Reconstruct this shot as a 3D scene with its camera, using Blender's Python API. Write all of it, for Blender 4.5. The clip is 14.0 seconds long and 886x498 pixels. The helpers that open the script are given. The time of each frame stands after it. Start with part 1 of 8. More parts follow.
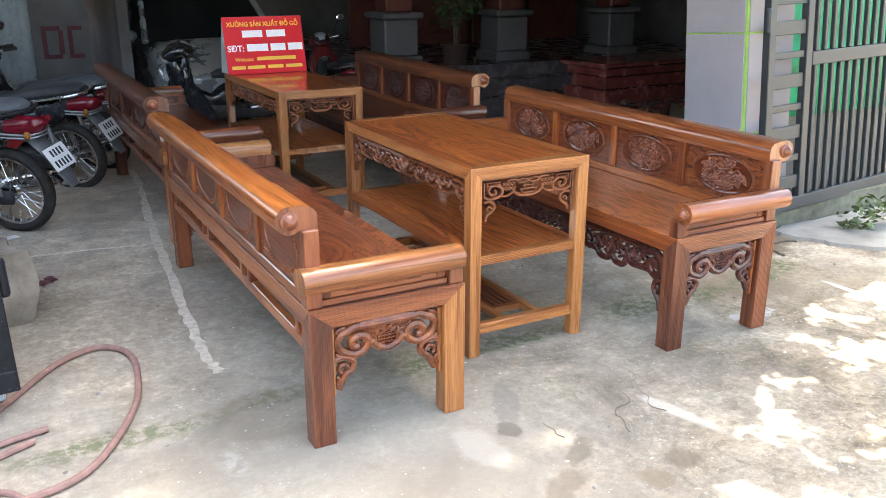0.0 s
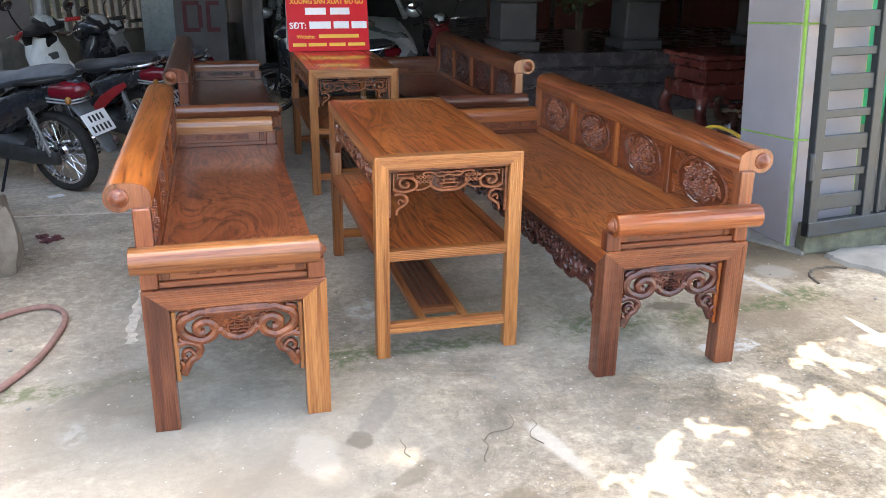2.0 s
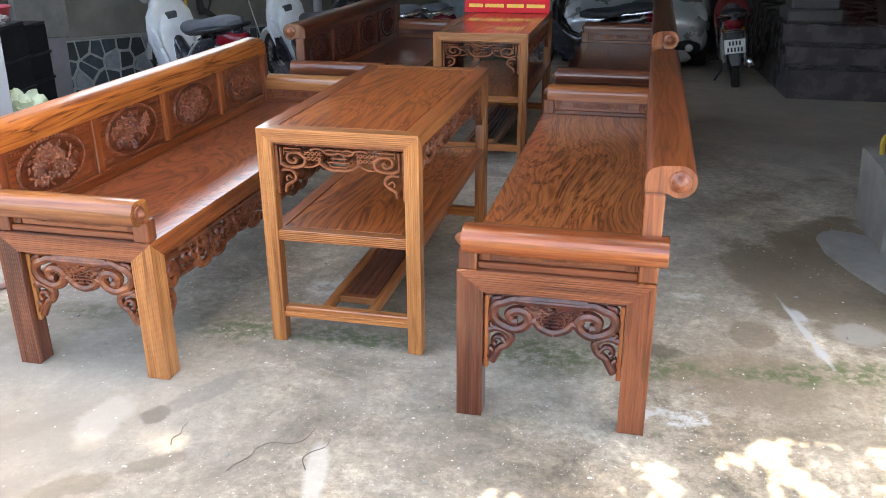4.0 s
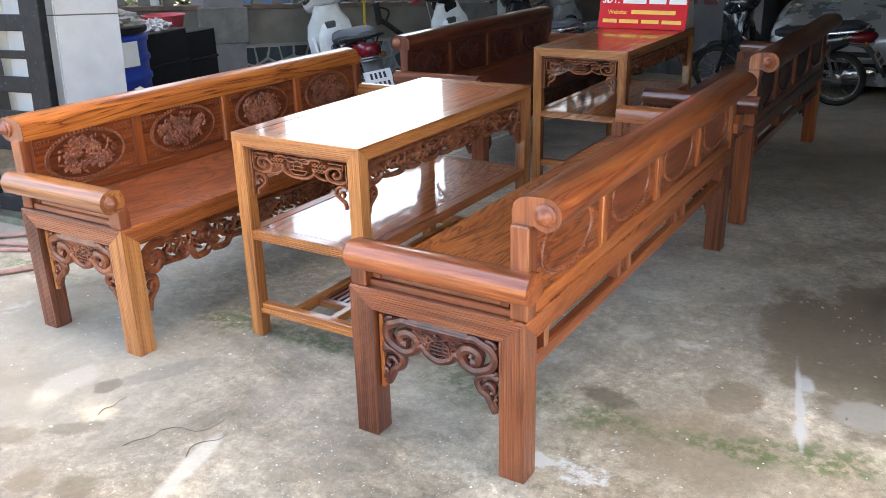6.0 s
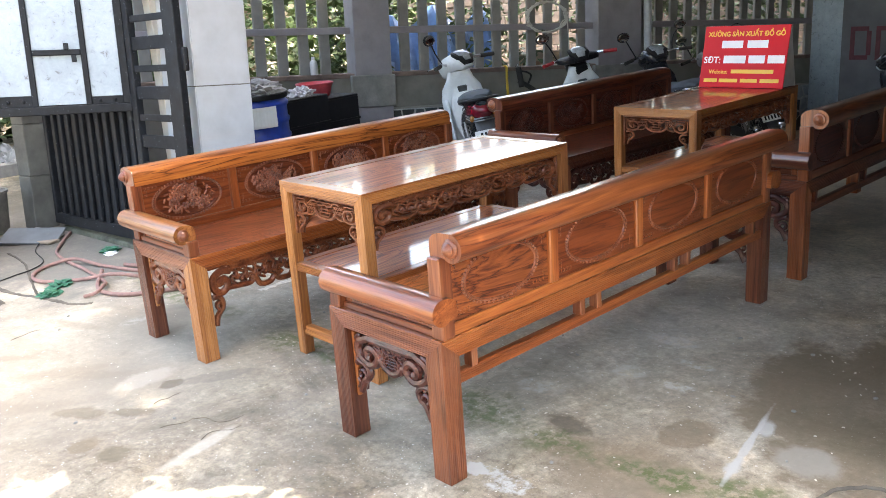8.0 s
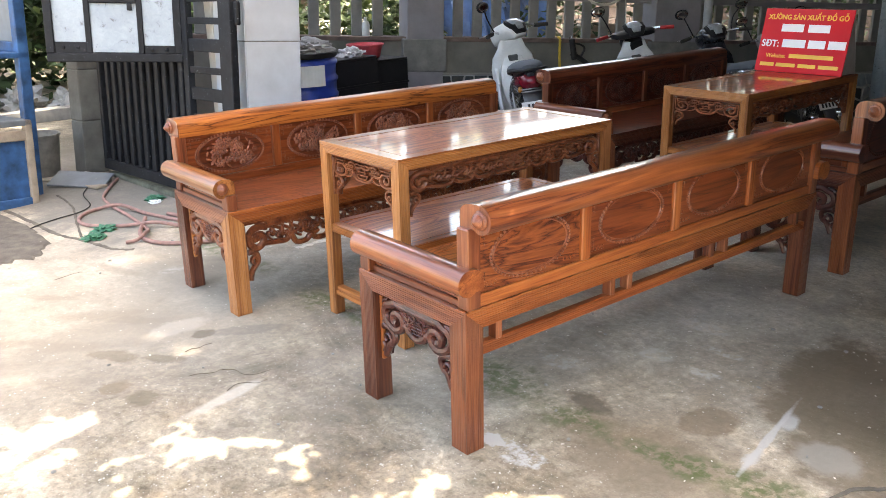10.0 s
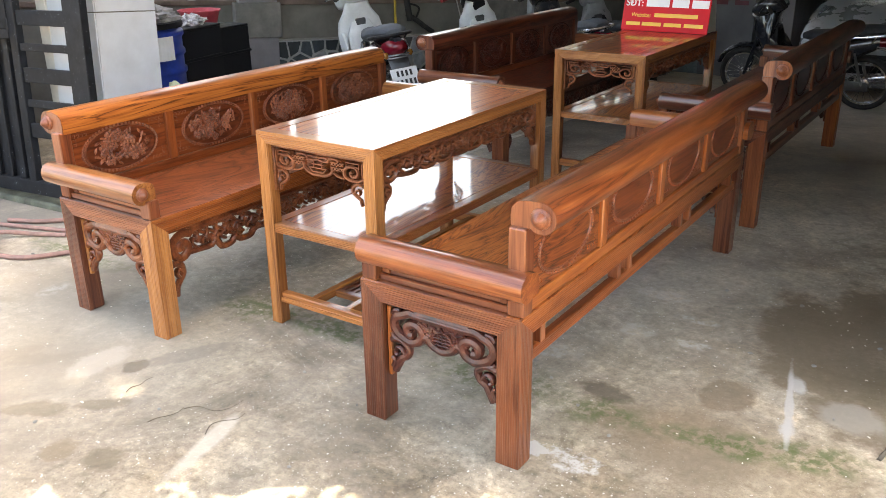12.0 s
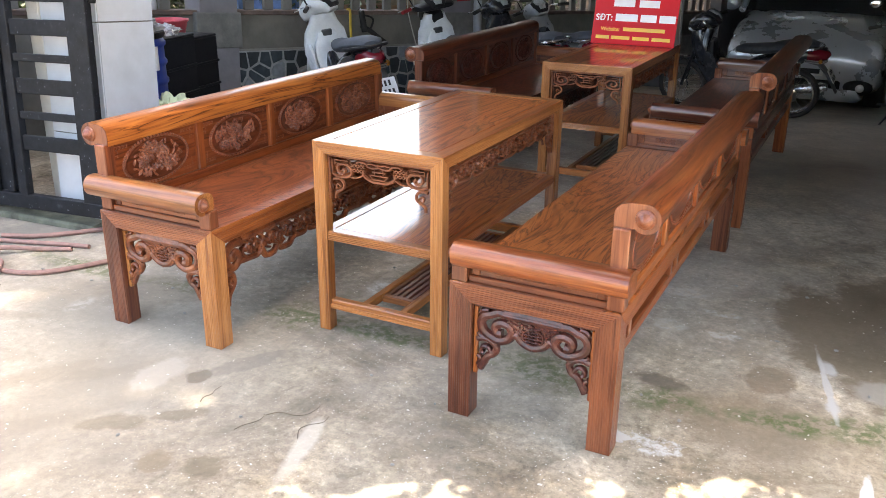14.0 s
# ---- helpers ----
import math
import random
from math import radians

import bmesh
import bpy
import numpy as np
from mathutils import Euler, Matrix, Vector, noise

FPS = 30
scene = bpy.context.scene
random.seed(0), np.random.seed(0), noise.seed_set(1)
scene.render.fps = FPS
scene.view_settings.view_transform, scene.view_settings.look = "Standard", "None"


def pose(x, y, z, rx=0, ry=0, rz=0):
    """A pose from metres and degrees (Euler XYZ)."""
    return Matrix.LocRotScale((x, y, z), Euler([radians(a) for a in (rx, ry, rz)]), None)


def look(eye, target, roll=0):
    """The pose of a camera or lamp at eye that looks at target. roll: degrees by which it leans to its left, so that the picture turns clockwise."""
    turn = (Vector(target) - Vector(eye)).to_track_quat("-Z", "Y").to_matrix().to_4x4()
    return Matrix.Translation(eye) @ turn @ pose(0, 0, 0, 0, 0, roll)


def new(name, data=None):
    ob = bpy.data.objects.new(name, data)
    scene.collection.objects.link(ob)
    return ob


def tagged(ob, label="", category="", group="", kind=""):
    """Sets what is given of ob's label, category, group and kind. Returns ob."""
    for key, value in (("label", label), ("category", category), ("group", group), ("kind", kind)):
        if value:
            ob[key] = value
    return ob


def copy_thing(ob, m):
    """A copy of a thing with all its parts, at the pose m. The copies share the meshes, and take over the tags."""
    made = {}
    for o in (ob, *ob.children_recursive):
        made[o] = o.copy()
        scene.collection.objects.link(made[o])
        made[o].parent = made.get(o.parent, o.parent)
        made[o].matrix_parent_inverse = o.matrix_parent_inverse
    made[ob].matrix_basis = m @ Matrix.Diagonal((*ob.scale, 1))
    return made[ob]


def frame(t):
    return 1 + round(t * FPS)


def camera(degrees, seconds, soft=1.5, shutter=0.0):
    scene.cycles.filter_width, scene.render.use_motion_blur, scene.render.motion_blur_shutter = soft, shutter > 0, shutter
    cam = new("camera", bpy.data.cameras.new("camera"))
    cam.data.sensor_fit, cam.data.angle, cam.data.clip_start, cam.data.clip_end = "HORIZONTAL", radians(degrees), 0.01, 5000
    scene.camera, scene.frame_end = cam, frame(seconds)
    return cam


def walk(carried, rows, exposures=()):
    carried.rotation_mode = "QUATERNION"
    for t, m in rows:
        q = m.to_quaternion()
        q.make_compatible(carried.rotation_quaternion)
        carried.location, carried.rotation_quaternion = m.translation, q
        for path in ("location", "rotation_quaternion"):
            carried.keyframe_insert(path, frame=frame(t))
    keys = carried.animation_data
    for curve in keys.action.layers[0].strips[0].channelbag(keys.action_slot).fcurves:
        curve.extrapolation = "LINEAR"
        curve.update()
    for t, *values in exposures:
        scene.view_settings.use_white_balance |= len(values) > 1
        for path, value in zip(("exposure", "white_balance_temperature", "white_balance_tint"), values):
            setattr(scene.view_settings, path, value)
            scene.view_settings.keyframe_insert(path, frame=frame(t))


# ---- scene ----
import functools

cam = camera(55.0, 14.0, soft=0.9)
METRES, EYE, TILT, LEAN, TURN = 7.6, 1.556, -4.02, -2.08, -28.0
ROWS = [
    (0.0, 0.0, 0.0, 0.0, -0.52, -14.22, 2.07),
    (0.5, 0.0186, 0.0069, -0.0038, 0.88, -14.82, 2.25),
    (1.0, 0.0674, 0.0292, -0.0081, 4.86, -15.22, -0.46),
    (1.5, 0.0968, 0.0365, -0.0064, 7.8, -15.36, -0.94),
    (2.0, 0.1418, 0.0467, -0.0058, 13.35, -14.88, 0.48),
    (2.5, 0.1746, 0.0632, -0.0032, 18.18, -14.89, -0.11),
    (3.0, 0.2318, 0.1138, -0.0063, 25.56, -16.36, -0.58),
    (5.5, 0.4041, 0.2818, -0.0015, 56.84, -17.17, -1.24),
    (6.0, 0.4157, 0.3151, -0.0009, 59.69, -17.01, -1.09),
    (6.5, 0.4402, 0.3491, 0.0008, 65.09, -15.87, 0.45),
    (7.0, 0.4709, 0.3648, 0.0025, 69.07, -14.06, 1.4),
    (9.5, 0.5281, 0.4192, 0.0058, 78.83, -14.44, -1.54),
    (10.0, 0.512, 0.3998, 0.0054, 78.25, -15.44, -2.38),
    (10.5, 0.4858, 0.3915, 0.001, 77.77, -16.86, -2.83),
    (11.0, 0.4439, 0.3856, 0.0, 77.31, -17.25, -2.86),
    (11.5, 0.43, 0.3403, 0.0049, 68.05, -18.38, -1.33),
    (12.0, 0.4369, 0.3147, 0.0079, 62.15, -17.65, -1.88),
    (12.5, 0.45, 0.2871, 0.0112, 60.14, -14.86, -3.43),
    (13.0, 0.4471, 0.2614, 0.0125, 59.49, -14.36, -3.15),
    (13.5, 0.4337, 0.236, 0.012, 57.6, -15.54, -2.29),
    (14.0, 0.4098, 0.236, 0.0073, 55.09, -16.73, -2.66),
]
walk(cam, [(t, pose(0, 0, EYE, TILT, LEAN, TURN) @ pose(METRES * x, METRES * y, METRES * z, 90 + pitch, roll, yaw)) for t, x, y, z, yaw, pitch, roll in ROWS],
     [(0.0, 3.39, 7400.0, 10.0), (1.0, 3.26, 7400.0, 10.0), (2.5, 3.35, 7400.0, 11.0), (5.5, 3.33, 7500.0, 11.0), (6.5, 3.40, 7450.0, 10.0), (9.5, 3.30, 7750.0, 11.5), (11.0, 3.17, 8400.0, 14.0), (11.7, 3.33, 8600.0, 13.0), (12.5, 3.35, 8000.0, 10.0), (13.2, 3.38, 7700.0, 11.0), (14.0, 3.32, 7800.0, 13.0)])

# ---- world, sun, exposure ----
world = bpy.data.worlds.new("sky")
scene.world = world
world.use_nodes = True
wn = world.node_tree
sky = wn.nodes.new("ShaderNodeTexSky")
sky.sky_type = 'NISHITA'
sky.sun_disc = False
SUN_EL, SUN_AZ = 70.0, 22.0          # degrees; azimuth from +y towards +x
sky.sun_elevation = radians(SUN_EL)
sky.sun_rotation = radians(SUN_AZ)
sky.dust_density = 4.0
sky.air_density = 1.2
wn.links.new(sky.outputs[0], wn.nodes["Background"].inputs[0])
wn.nodes["Background"].inputs[1].default_value = 0.15
sun = new("sun", bpy.data.lights.new("sun", 'SUN'))
sun.data.energy = 2.2
sun.data.angle = radians(0.45)
sun.data.color = (1.0, 0.97, 0.92)
sun_dir = Vector((math.sin(radians(SUN_AZ)) * math.cos(radians(SUN_EL)), math.cos(radians(SUN_AZ)) * math.cos(radians(SUN_EL)), math.sin(radians(SUN_EL))))
sun.matrix_world = look(sun_dir * 30, (0, 0, 0))


# ---- materials ----
class Mat:
    """A node material with short ways to add and link nodes."""

    def __init__(self, name, rough=0.5, metal=0.0, coat=0.0, coat_rough=0.06):
        self.m = bpy.data.materials.new(name)
        self.m.use_nodes = True
        self.t = self.m.node_tree
        self.b = self.t.nodes["Principled BSDF"]
        self.b.inputs["Roughness"].default_value = rough
        self.b.inputs["Metallic"].default_value = metal
        self.b.inputs["Coat Weight"].default_value = coat
        if coat:
            self.b.inputs["Specular IOR Level"].default_value = 0.25
        self.b.inputs["Coat Roughness"].default_value = coat_rough

    def node(self, kind, **kw):
        n = self.t.nodes.new(kind)
        for k, v in kw.items():
            if k == "op":
                n.operation = v
            elif k == "wave":
                n.wave_type = v
            elif k == "blend":
                n.blend_type = v
            elif k == "feature":
                n.feature = v
            elif k in n.inputs:
                n.inputs[k].default_value = v
        return n

    def link(self, a, b):
        self.t.links.new(a, b)

    def coords(self, scale=(1, 1, 1), rand=0.0, world_space=False):
        tc = self.node("ShaderNodeTexCoord")
        if world_space:
            tc = self.node("ShaderNodeNewGeometry")
            out = tc.outputs["Position"]
        else:
            out = tc.outputs["Object"]
        if rand:
            oi = self.node("ShaderNodeObjectInfo")
            mul = self.node("ShaderNodeMath", op='MULTIPLY')
            mul.inputs[1].default_value = rand
            self.link(oi.outputs["Random"], mul.inputs[0])
            add = self.node("ShaderNodeVectorMath", op='ADD')
            self.link(out, add.inputs[0])
            self.link(mul.outputs[0], add.inputs[1])
            out = add.outputs[0]
        mp = self.node("ShaderNodeMapping")
        mp.inputs["Scale"].default_value = scale
        self.link(out, mp.inputs[0])
        return mp.outputs[0]

    def noise(self, vec, scale, detail=4, rough=0.55, dist=0.0):
        n = self.node("ShaderNodeTexNoise", Scale=scale, Detail=detail, Roughness=rough, Distortion=dist)
        self.link(vec, n.inputs["Vector"])
        return n.outputs["Fac"]

    def ramp(self, fac, stops):
        r = self.node("ShaderNodeValToRGB")
        e = r.color_ramp.elements
        while len(e) < len(stops):
            e.new(0.5)
        for el, (p, c) in zip(e, stops):
            el.position = p
            el.color = (*c, 1) if len(c) == 3 else (c[0], c[0], c[0], 1)
        self.link(fac, r.inputs[0])
        return r.outputs[0]

    def mix(self, fac, a, b, blend='MIX'):
        n = self.node("ShaderNodeMix", blend=blend)
        n.data_type = 'RGBA'
        for i, v in ((0, fac), (6, a), (7, b)):
            if isinstance(v, (int, float)):
                n.inputs[i].default_value = v
            elif isinstance(v, tuple):
                n.inputs[i].default_value = (*v, 1)
            else:
                self.link(v, n.inputs[i])
        return n.outputs[2]

    def color(self, out):
        if isinstance(out, tuple):
            self.b.inputs["Base Color"].default_value = (*out, 1)
        else:
            self.link(out, self.b.inputs["Base Color"])

    def bump(self, fac, dist=0.002, strength=0.5):
        n = self.node("ShaderNodeBump", Strength=strength, Distance=dist)
        self.link(fac, n.inputs["Height"])
        self.link(n.outputs[0], self.b.inputs["Normal"])

    def rough(self, out):
        self.link(out, self.b.inputs["Roughness"])


def plain(name, col, rough=0.5, metal=0.0, coat=0.0, vary=0.25, scale=14.0, bump=0.0):
    """A painted, moulded or metal surface with mottling and dust."""
    k = Mat(name, rough, metal, coat)
    v = k.coords(rand=7.0)
    n = k.noise(v, scale, 6, 0.6)
    dark = tuple(c * (1 - vary) for c in col)
    light = tuple(min(1, c * (1 + vary)) for c in col)
    k.color(k.ramp(n, [(0.3, dark), (0.7, light)]))
    k.rough(k.ramp(n, [(0.3, (max(0.03, rough - 0.1),)), (0.7, (min(1, rough + 0.12),))]))
    if bump:
        k.bump(k.noise(v, scale * 6, 4), bump, 0.6)
    return k.m


def wood(name, axis, dark, mid, light, coat=0.85, rough=0.36, gloss=0.12):
    """Lacquered hardwood: soft bands, dark veins and fine pores that run along one axis."""
    k = Mat(name, rough, 0.0, coat, gloss)
    sc = [34.0] * 3
    sc[axis] = 1.5
    v = k.coords(tuple(sc), rand=23.0)
    band = k.noise(v, 0.30, 5, 0.55, 0.9)
    col = k.ramp(band, [(0.30, dark), (0.44, mid), (0.56, light), (0.64, mid), (0.76, dark)])
    vein = k.noise(v, 1.15, 3, 0.5, 0.5)
    col = k.mix(0.8, col, k.ramp(vein, [(0.33, (0.54, 0.46, 0.43)), (0.41, (1, 1, 1)), (0.60, (1, 1, 1)), (0.70, (1.18, 1.20, 1.2))]), 'MULTIPLY')
    fine = k.noise(v, 5.0, 4, 0.65)
    col = k.mix(0.7, col, k.ramp(fine, [(0.36, (0.62, 0.55, 0.51)), (0.54, (1, 1, 1))]), 'MULTIPLY')
    oi = k.node("ShaderNodeObjectInfo")
    tone = k.ramp(oi.outputs["Random"], [(0.0, (0.80, 0.76, 0.78)), (0.5, (1, 1, 1)), (1.0, (1.16, 1.2, 1.16))])
    k.color(k.mix(1.0, col, tone, 'MULTIPLY'))
    k.bump(fine, 0.0006, 0.3)
    return k.m


def figured(name, axis, dark, mid, light, coat=1.0, rough=0.3, scale=1.0, swirl=0.36, line=0.7, gloss=0.09):
    """A wide lacquered board whose long streaks bend into swirls."""
    k = Mat(name, rough, 0.0, coat, gloss)
    ws = [1.7 * scale] * 3
    ws[axis] = 0.7 * scale
    v0 = k.coords(rand=9.0)
    low = k.node("ShaderNodeMapping")
    low.inputs["Scale"].default_value = tuple(ws)
    k.link(v0, low.inputs[0])
    warp = k.node("ShaderNodeTexNoise", Scale=1.0, Detail=1.2, Roughness=0.4)
    k.link(low.outputs[0], warp.inputs["Vector"])
    amp = k.node("ShaderNodeVectorMath", op='SCALE')
    amp.inputs[3].default_value = swirl * 2.4
    k.link(warp.outputs["Color"], amp.inputs[0])
    add = k.node("ShaderNodeVectorMath", op='ADD')
    k.link(v0, add.inputs[0])
    k.link(amp.outputs[0], add.inputs[1])
    st = [22.0 * scale] * 3
    st[axis] = 0.55 * scale
    flow = k.node("ShaderNodeMapping")
    flow.inputs["Scale"].default_value = tuple(st)
    k.link(add.outputs[0], flow.inputs[0])
    n = k.noise(flow.outputs[0], 0.8, 4, 0.5, 0.1)
    streak = k.ramp(n, [(0.27, dark), (0.36, mid), (0.45, light), (0.515, mid), (0.53, dark), (0.548, mid), (0.62, light), (0.72, mid)])
    thin = k.noise(flow.outputs[0], 3.4, 4, 0.55, 0.2)
    lines = k.ramp(thin, [(0.34, (0.30, 0.22, 0.24)), (0.42, (1, 1, 1))])
    col = k.mix(line, streak, lines, 'MULTIPLY')
    broad = k.ramp(k.noise(low.outputs[0], 1.1, 3), [(0.34, (0.66, 0.58, 0.58)), (0.62, (1.15, 1.14, 1.1))])
    col = k.mix(0.8, col, broad, 'MULTIPLY')
    fs = [90.0] * 3
    fs[axis] = 4.0
    fine = k.noise(k.coords(tuple(fs), rand=5.0), 1.0, 4, 0.6)
    col = k.mix(0.5, col, k.ramp(fine, [(0.38, (0.55, 0.48, 0.45)), (0.58, (1, 1, 1))]), 'MULTIPLY')
    k.color(col)
    k.bump(fine, 0.0004, 0.15)
    return k.m


# the boards of one piece of furniture range from tan sapwood to almost black heartwood
TONES = {
    "gold": ((0.180, 0.058, 0.019), (0.315, 0.116, 0.036), (0.425, 0.175, 0.060)),
    "tan": ((0.18, 0.055, 0.016), (0.33, 0.115, 0.033), (0.46, 0.180, 0.057)),
    "amber": ((0.14, 0.034, 0.011), (0.29, 0.075, 0.021), (0.41, 0.128, 0.036)),
    "brown": ((0.080, 0.020, 0.011), (0.180, 0.050, 0.021), (0.27, 0.087, 0.036)),
    "umber": ((0.045, 0.013, 0.009), (0.105, 0.030, 0.016), (0.17, 0.054, 0.027)),
}


@functools.lru_cache(None)
def grain(tone, axis):
    return wood(tone + "_rosewood_" + "xyz"[axis], axis, *TONES[tone])


board = figured("rosewood_board", 1, (0.12, 0.024, 0.011), (0.35, 0.080, 0.022), (0.56, 0.180, 0.046), coat=0.9, gloss=0.06)
seat_red = figured("red_rosewood_seat", 1, (0.080, 0.019, 0.011), (0.205, 0.055, 0.023), (0.33, 0.110, 0.045), line=0.6, gloss=0.16, coat=0.9, swirl=0.5)
seat_amber = figured("amber_rosewood_seat", 1, (0.10, 0.026, 0.011), (0.31, 0.088, 0.026), (0.47, 0.165, 0.050), line=0.8, gloss=0.22, coat=0.8, swirl=0.34)
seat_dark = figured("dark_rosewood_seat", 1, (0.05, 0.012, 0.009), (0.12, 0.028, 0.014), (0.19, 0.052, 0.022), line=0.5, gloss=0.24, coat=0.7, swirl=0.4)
roll_lined = figured("lined_rosewood_roll", 1, (0.11, 0.027, 0.008), (0.33, 0.100, 0.025), (0.48, 0.165, 0.040), coat=0.28, swirl=0.10, line=0.95, gloss=0.2)
roll_red = figured("red_rosewood_roll", 1, (0.11, 0.026, 0.011), (0.225, 0.060, 0.020), (0.33, 0.105, 0.034), coat=0.8, swirl=0.10, line=0.35, gloss=0.13)
roll_brown = figured("brown_rosewood_roll", 1, (0.075, 0.021, 0.011), (0.150, 0.046, 0.020), (0.235, 0.080, 0.034), coat=0.8, swirl=0.10, line=0.35, gloss=0.13)
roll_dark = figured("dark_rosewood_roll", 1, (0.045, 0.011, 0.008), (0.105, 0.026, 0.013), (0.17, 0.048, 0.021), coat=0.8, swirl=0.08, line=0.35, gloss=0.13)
panel_red = figured("red_rosewood_panel", 1, (0.120, 0.028, 0.011), (0.185, 0.044, 0.015), (0.250, 0.065, 0.021), swirl=0.08, line=0.4, coat=0.7, gloss=0.14)
panel_swirl = figured("swirled_rosewood_panel", 1, (0.050, 0.012, 0.007), (0.160, 0.040, 0.015), (0.31, 0.092, 0.029), swirl=0.5, line=0.5, coat=0.7, gloss=0.14)
# darker than the panel: the hollow's shade is put into the colour
oval_red = figured("oval_rosewood_field", 1, (0.075, 0.017, 0.008), (0.120, 0.029, 0.012), (0.165, 0.040, 0.015), swirl=0.08, line=0.3, coat=1.0, gloss=0.08)
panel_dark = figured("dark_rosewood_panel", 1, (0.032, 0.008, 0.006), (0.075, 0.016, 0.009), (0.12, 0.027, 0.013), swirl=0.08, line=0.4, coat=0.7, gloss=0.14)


def carving(name, dark, mid, light):
    """Carved wood under lacquer, mottled between three tones with fine dark flecks."""
    k = Mat(name, 0.40, 0.0, 0.6, 0.2)
    v = k.coords(rand=7.0)
    col = k.ramp(k.noise(v, 16.0, 5, 0.6, 0.4), [(0.32, dark), (0.52, mid), (0.70, light)])
    fine = k.noise(v, 130.0, 3, 0.6)
    k.color(k.mix(0.6, col, k.ramp(fine, [(0.36, (0.55, 0.5, 0.48)), (0.56, (1, 1, 1))]), 'MULTIPLY'))
    k.bump(fine, 0.0005, 0.3)
    return k.m


carved_red = carving("red_carved_rosewood", (0.085, 0.020, 0.009), (0.185, 0.050, 0.018), (0.29, 0.090, 0.033))
carved_tan = carving("tan_carved_rosewood", (0.100, 0.028, 0.013), (0.205, 0.064, 0.027), (0.31, 0.108, 0.047))
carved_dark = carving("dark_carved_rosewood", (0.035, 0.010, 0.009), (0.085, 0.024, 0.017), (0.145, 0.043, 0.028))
# pinker and paler: sky glints on the relief are put into the colour
relief_red = carving("red_relief_rosewood", (0.120, 0.032, 0.015), (0.230, 0.070, 0.032), (0.34, 0.120, 0.058))
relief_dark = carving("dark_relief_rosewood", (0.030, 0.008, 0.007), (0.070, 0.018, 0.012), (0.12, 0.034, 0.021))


def concrete_floor():
    k = Mat("yard_concrete", 0.75)
    v = k.coords(world_space=True)
    big = k.noise(v, 0.55, 6, 0.62, 0.6)
    mid = k.noise(v, 2.6, 8, 0.68, 0.4)
    fine = k.noise(v, 38.0, 6, 0.7)
    col = k.ramp(big, [(0.32, (0.235, 0.187, 0.143)), (0.5, (0.405, 0.342, 0.275)), (0.66, (0.565, 0.492, 0.412))])
    col = k.mix(0.85, col, k.ramp(mid, [(0.34, (0.55, 0.52, 0.47)), (0.5, (0.94, 0.94, 0.93)), (0.68, (1.22, 1.22, 1.2))]), 'MULTIPLY')
    col = k.mix(1.0, col, k.ramp(fine, [(0.3, (0.56, 0.55, 0.52)), (0.62, (1.18, 1.18, 1.16))]), 'MULTIPLY')
    grit = k.noise(v, 150.0, 3, 0.6)
    col = k.mix(0.95, col, k.ramp(grit, [(0.32, (0.6, 0.6, 0.6)), (0.42, (1, 1, 1)), (0.62, (1, 1, 1)), (0.72, (1.6, 1.6, 1.55))]), 'MULTIPLY')
    blotch = k.noise(v, 8.5, 9, 0.74, 0.8)
    col = k.mix(0.85, col, k.ramp(blotch, [(0.34, (0.46, 0.44, 0.39)), (0.45, (0.92, 0.92, 0.90)), (0.56, (1.06, 1.06, 1.05)), (0.66, (1.55, 1.54, 1.5))]), 'MULTIPLY')
    hue = k.noise(v, 1.9, 5, 0.6, 0.5)
    col = k.mix(0.7, col, k.ramp(hue, [(0.34, (1.06, 0.97, 0.82)), (0.5, (1, 0.99, 0.95)), (0.66, (0.97, 0.99, 0.92))]), 'MULTIPLY')
    patch = k.noise(v, 1.25, 9, 0.72, 1.2)
    col = k.mix(0.85, col, k.ramp(patch, [(0.37, (0.40, 0.375, 0.33)), (0.43, (0.78, 0.765, 0.73)), (0.52, (1, 1, 1)), (0.60, (1.36, 1.36, 1.33))]), 'MULTIPLY')

    def specks(scale, share, radius, tint, amount=1.0):
        """Single grains of sand and chips, each at its own place."""
        nonlocal col
        vor = k.node("ShaderNodeTexVoronoi", Scale=scale, Randomness=1.0)
        k.link(v, vor.inputs["Vector"])
        pick = k.node("ShaderNodeMath", op='GREATER_THAN')
        pick.inputs[1].default_value = 1 - share
        k.link(vor.outputs["Color"], pick.inputs[0])
        near = k.node("ShaderNodeMath", op='LESS_THAN')
        near.inputs[1].default_value = radius * scale
        k.link(vor.outputs["Distance"], near.inputs[0])
        both = k.node("ShaderNodeMath", op='MULTIPLY')
        k.link(pick.outputs[0], both.inputs[0])
        k.link(near.outputs[0], both.inputs[1])
        some = k.node("ShaderNodeMath", op='MULTIPLY')
        some.inputs[1].default_value = amount
        k.link(both.outputs[0], some.inputs[0])
        col = k.mix(some.outputs[0], col, tint)

    specks(34.0, 0.34, 0.0032, (0.74, 0.71, 0.64))
    specks(62.0, 0.30, 0.0023, (0.72, 0.68, 0.60), 0.9)
    specks(110.0, 0.30, 0.0016, (0.72, 0.68, 0.60), 0.8)
    specks(47.0, 0.12, 0.0024, (0.09, 0.075, 0.055), 0.9)

    flakes = k.ramp(k.noise(v, 20.0, 6, 0.7), [(0.43, (0.0,)), (0.56, (1.0,))])

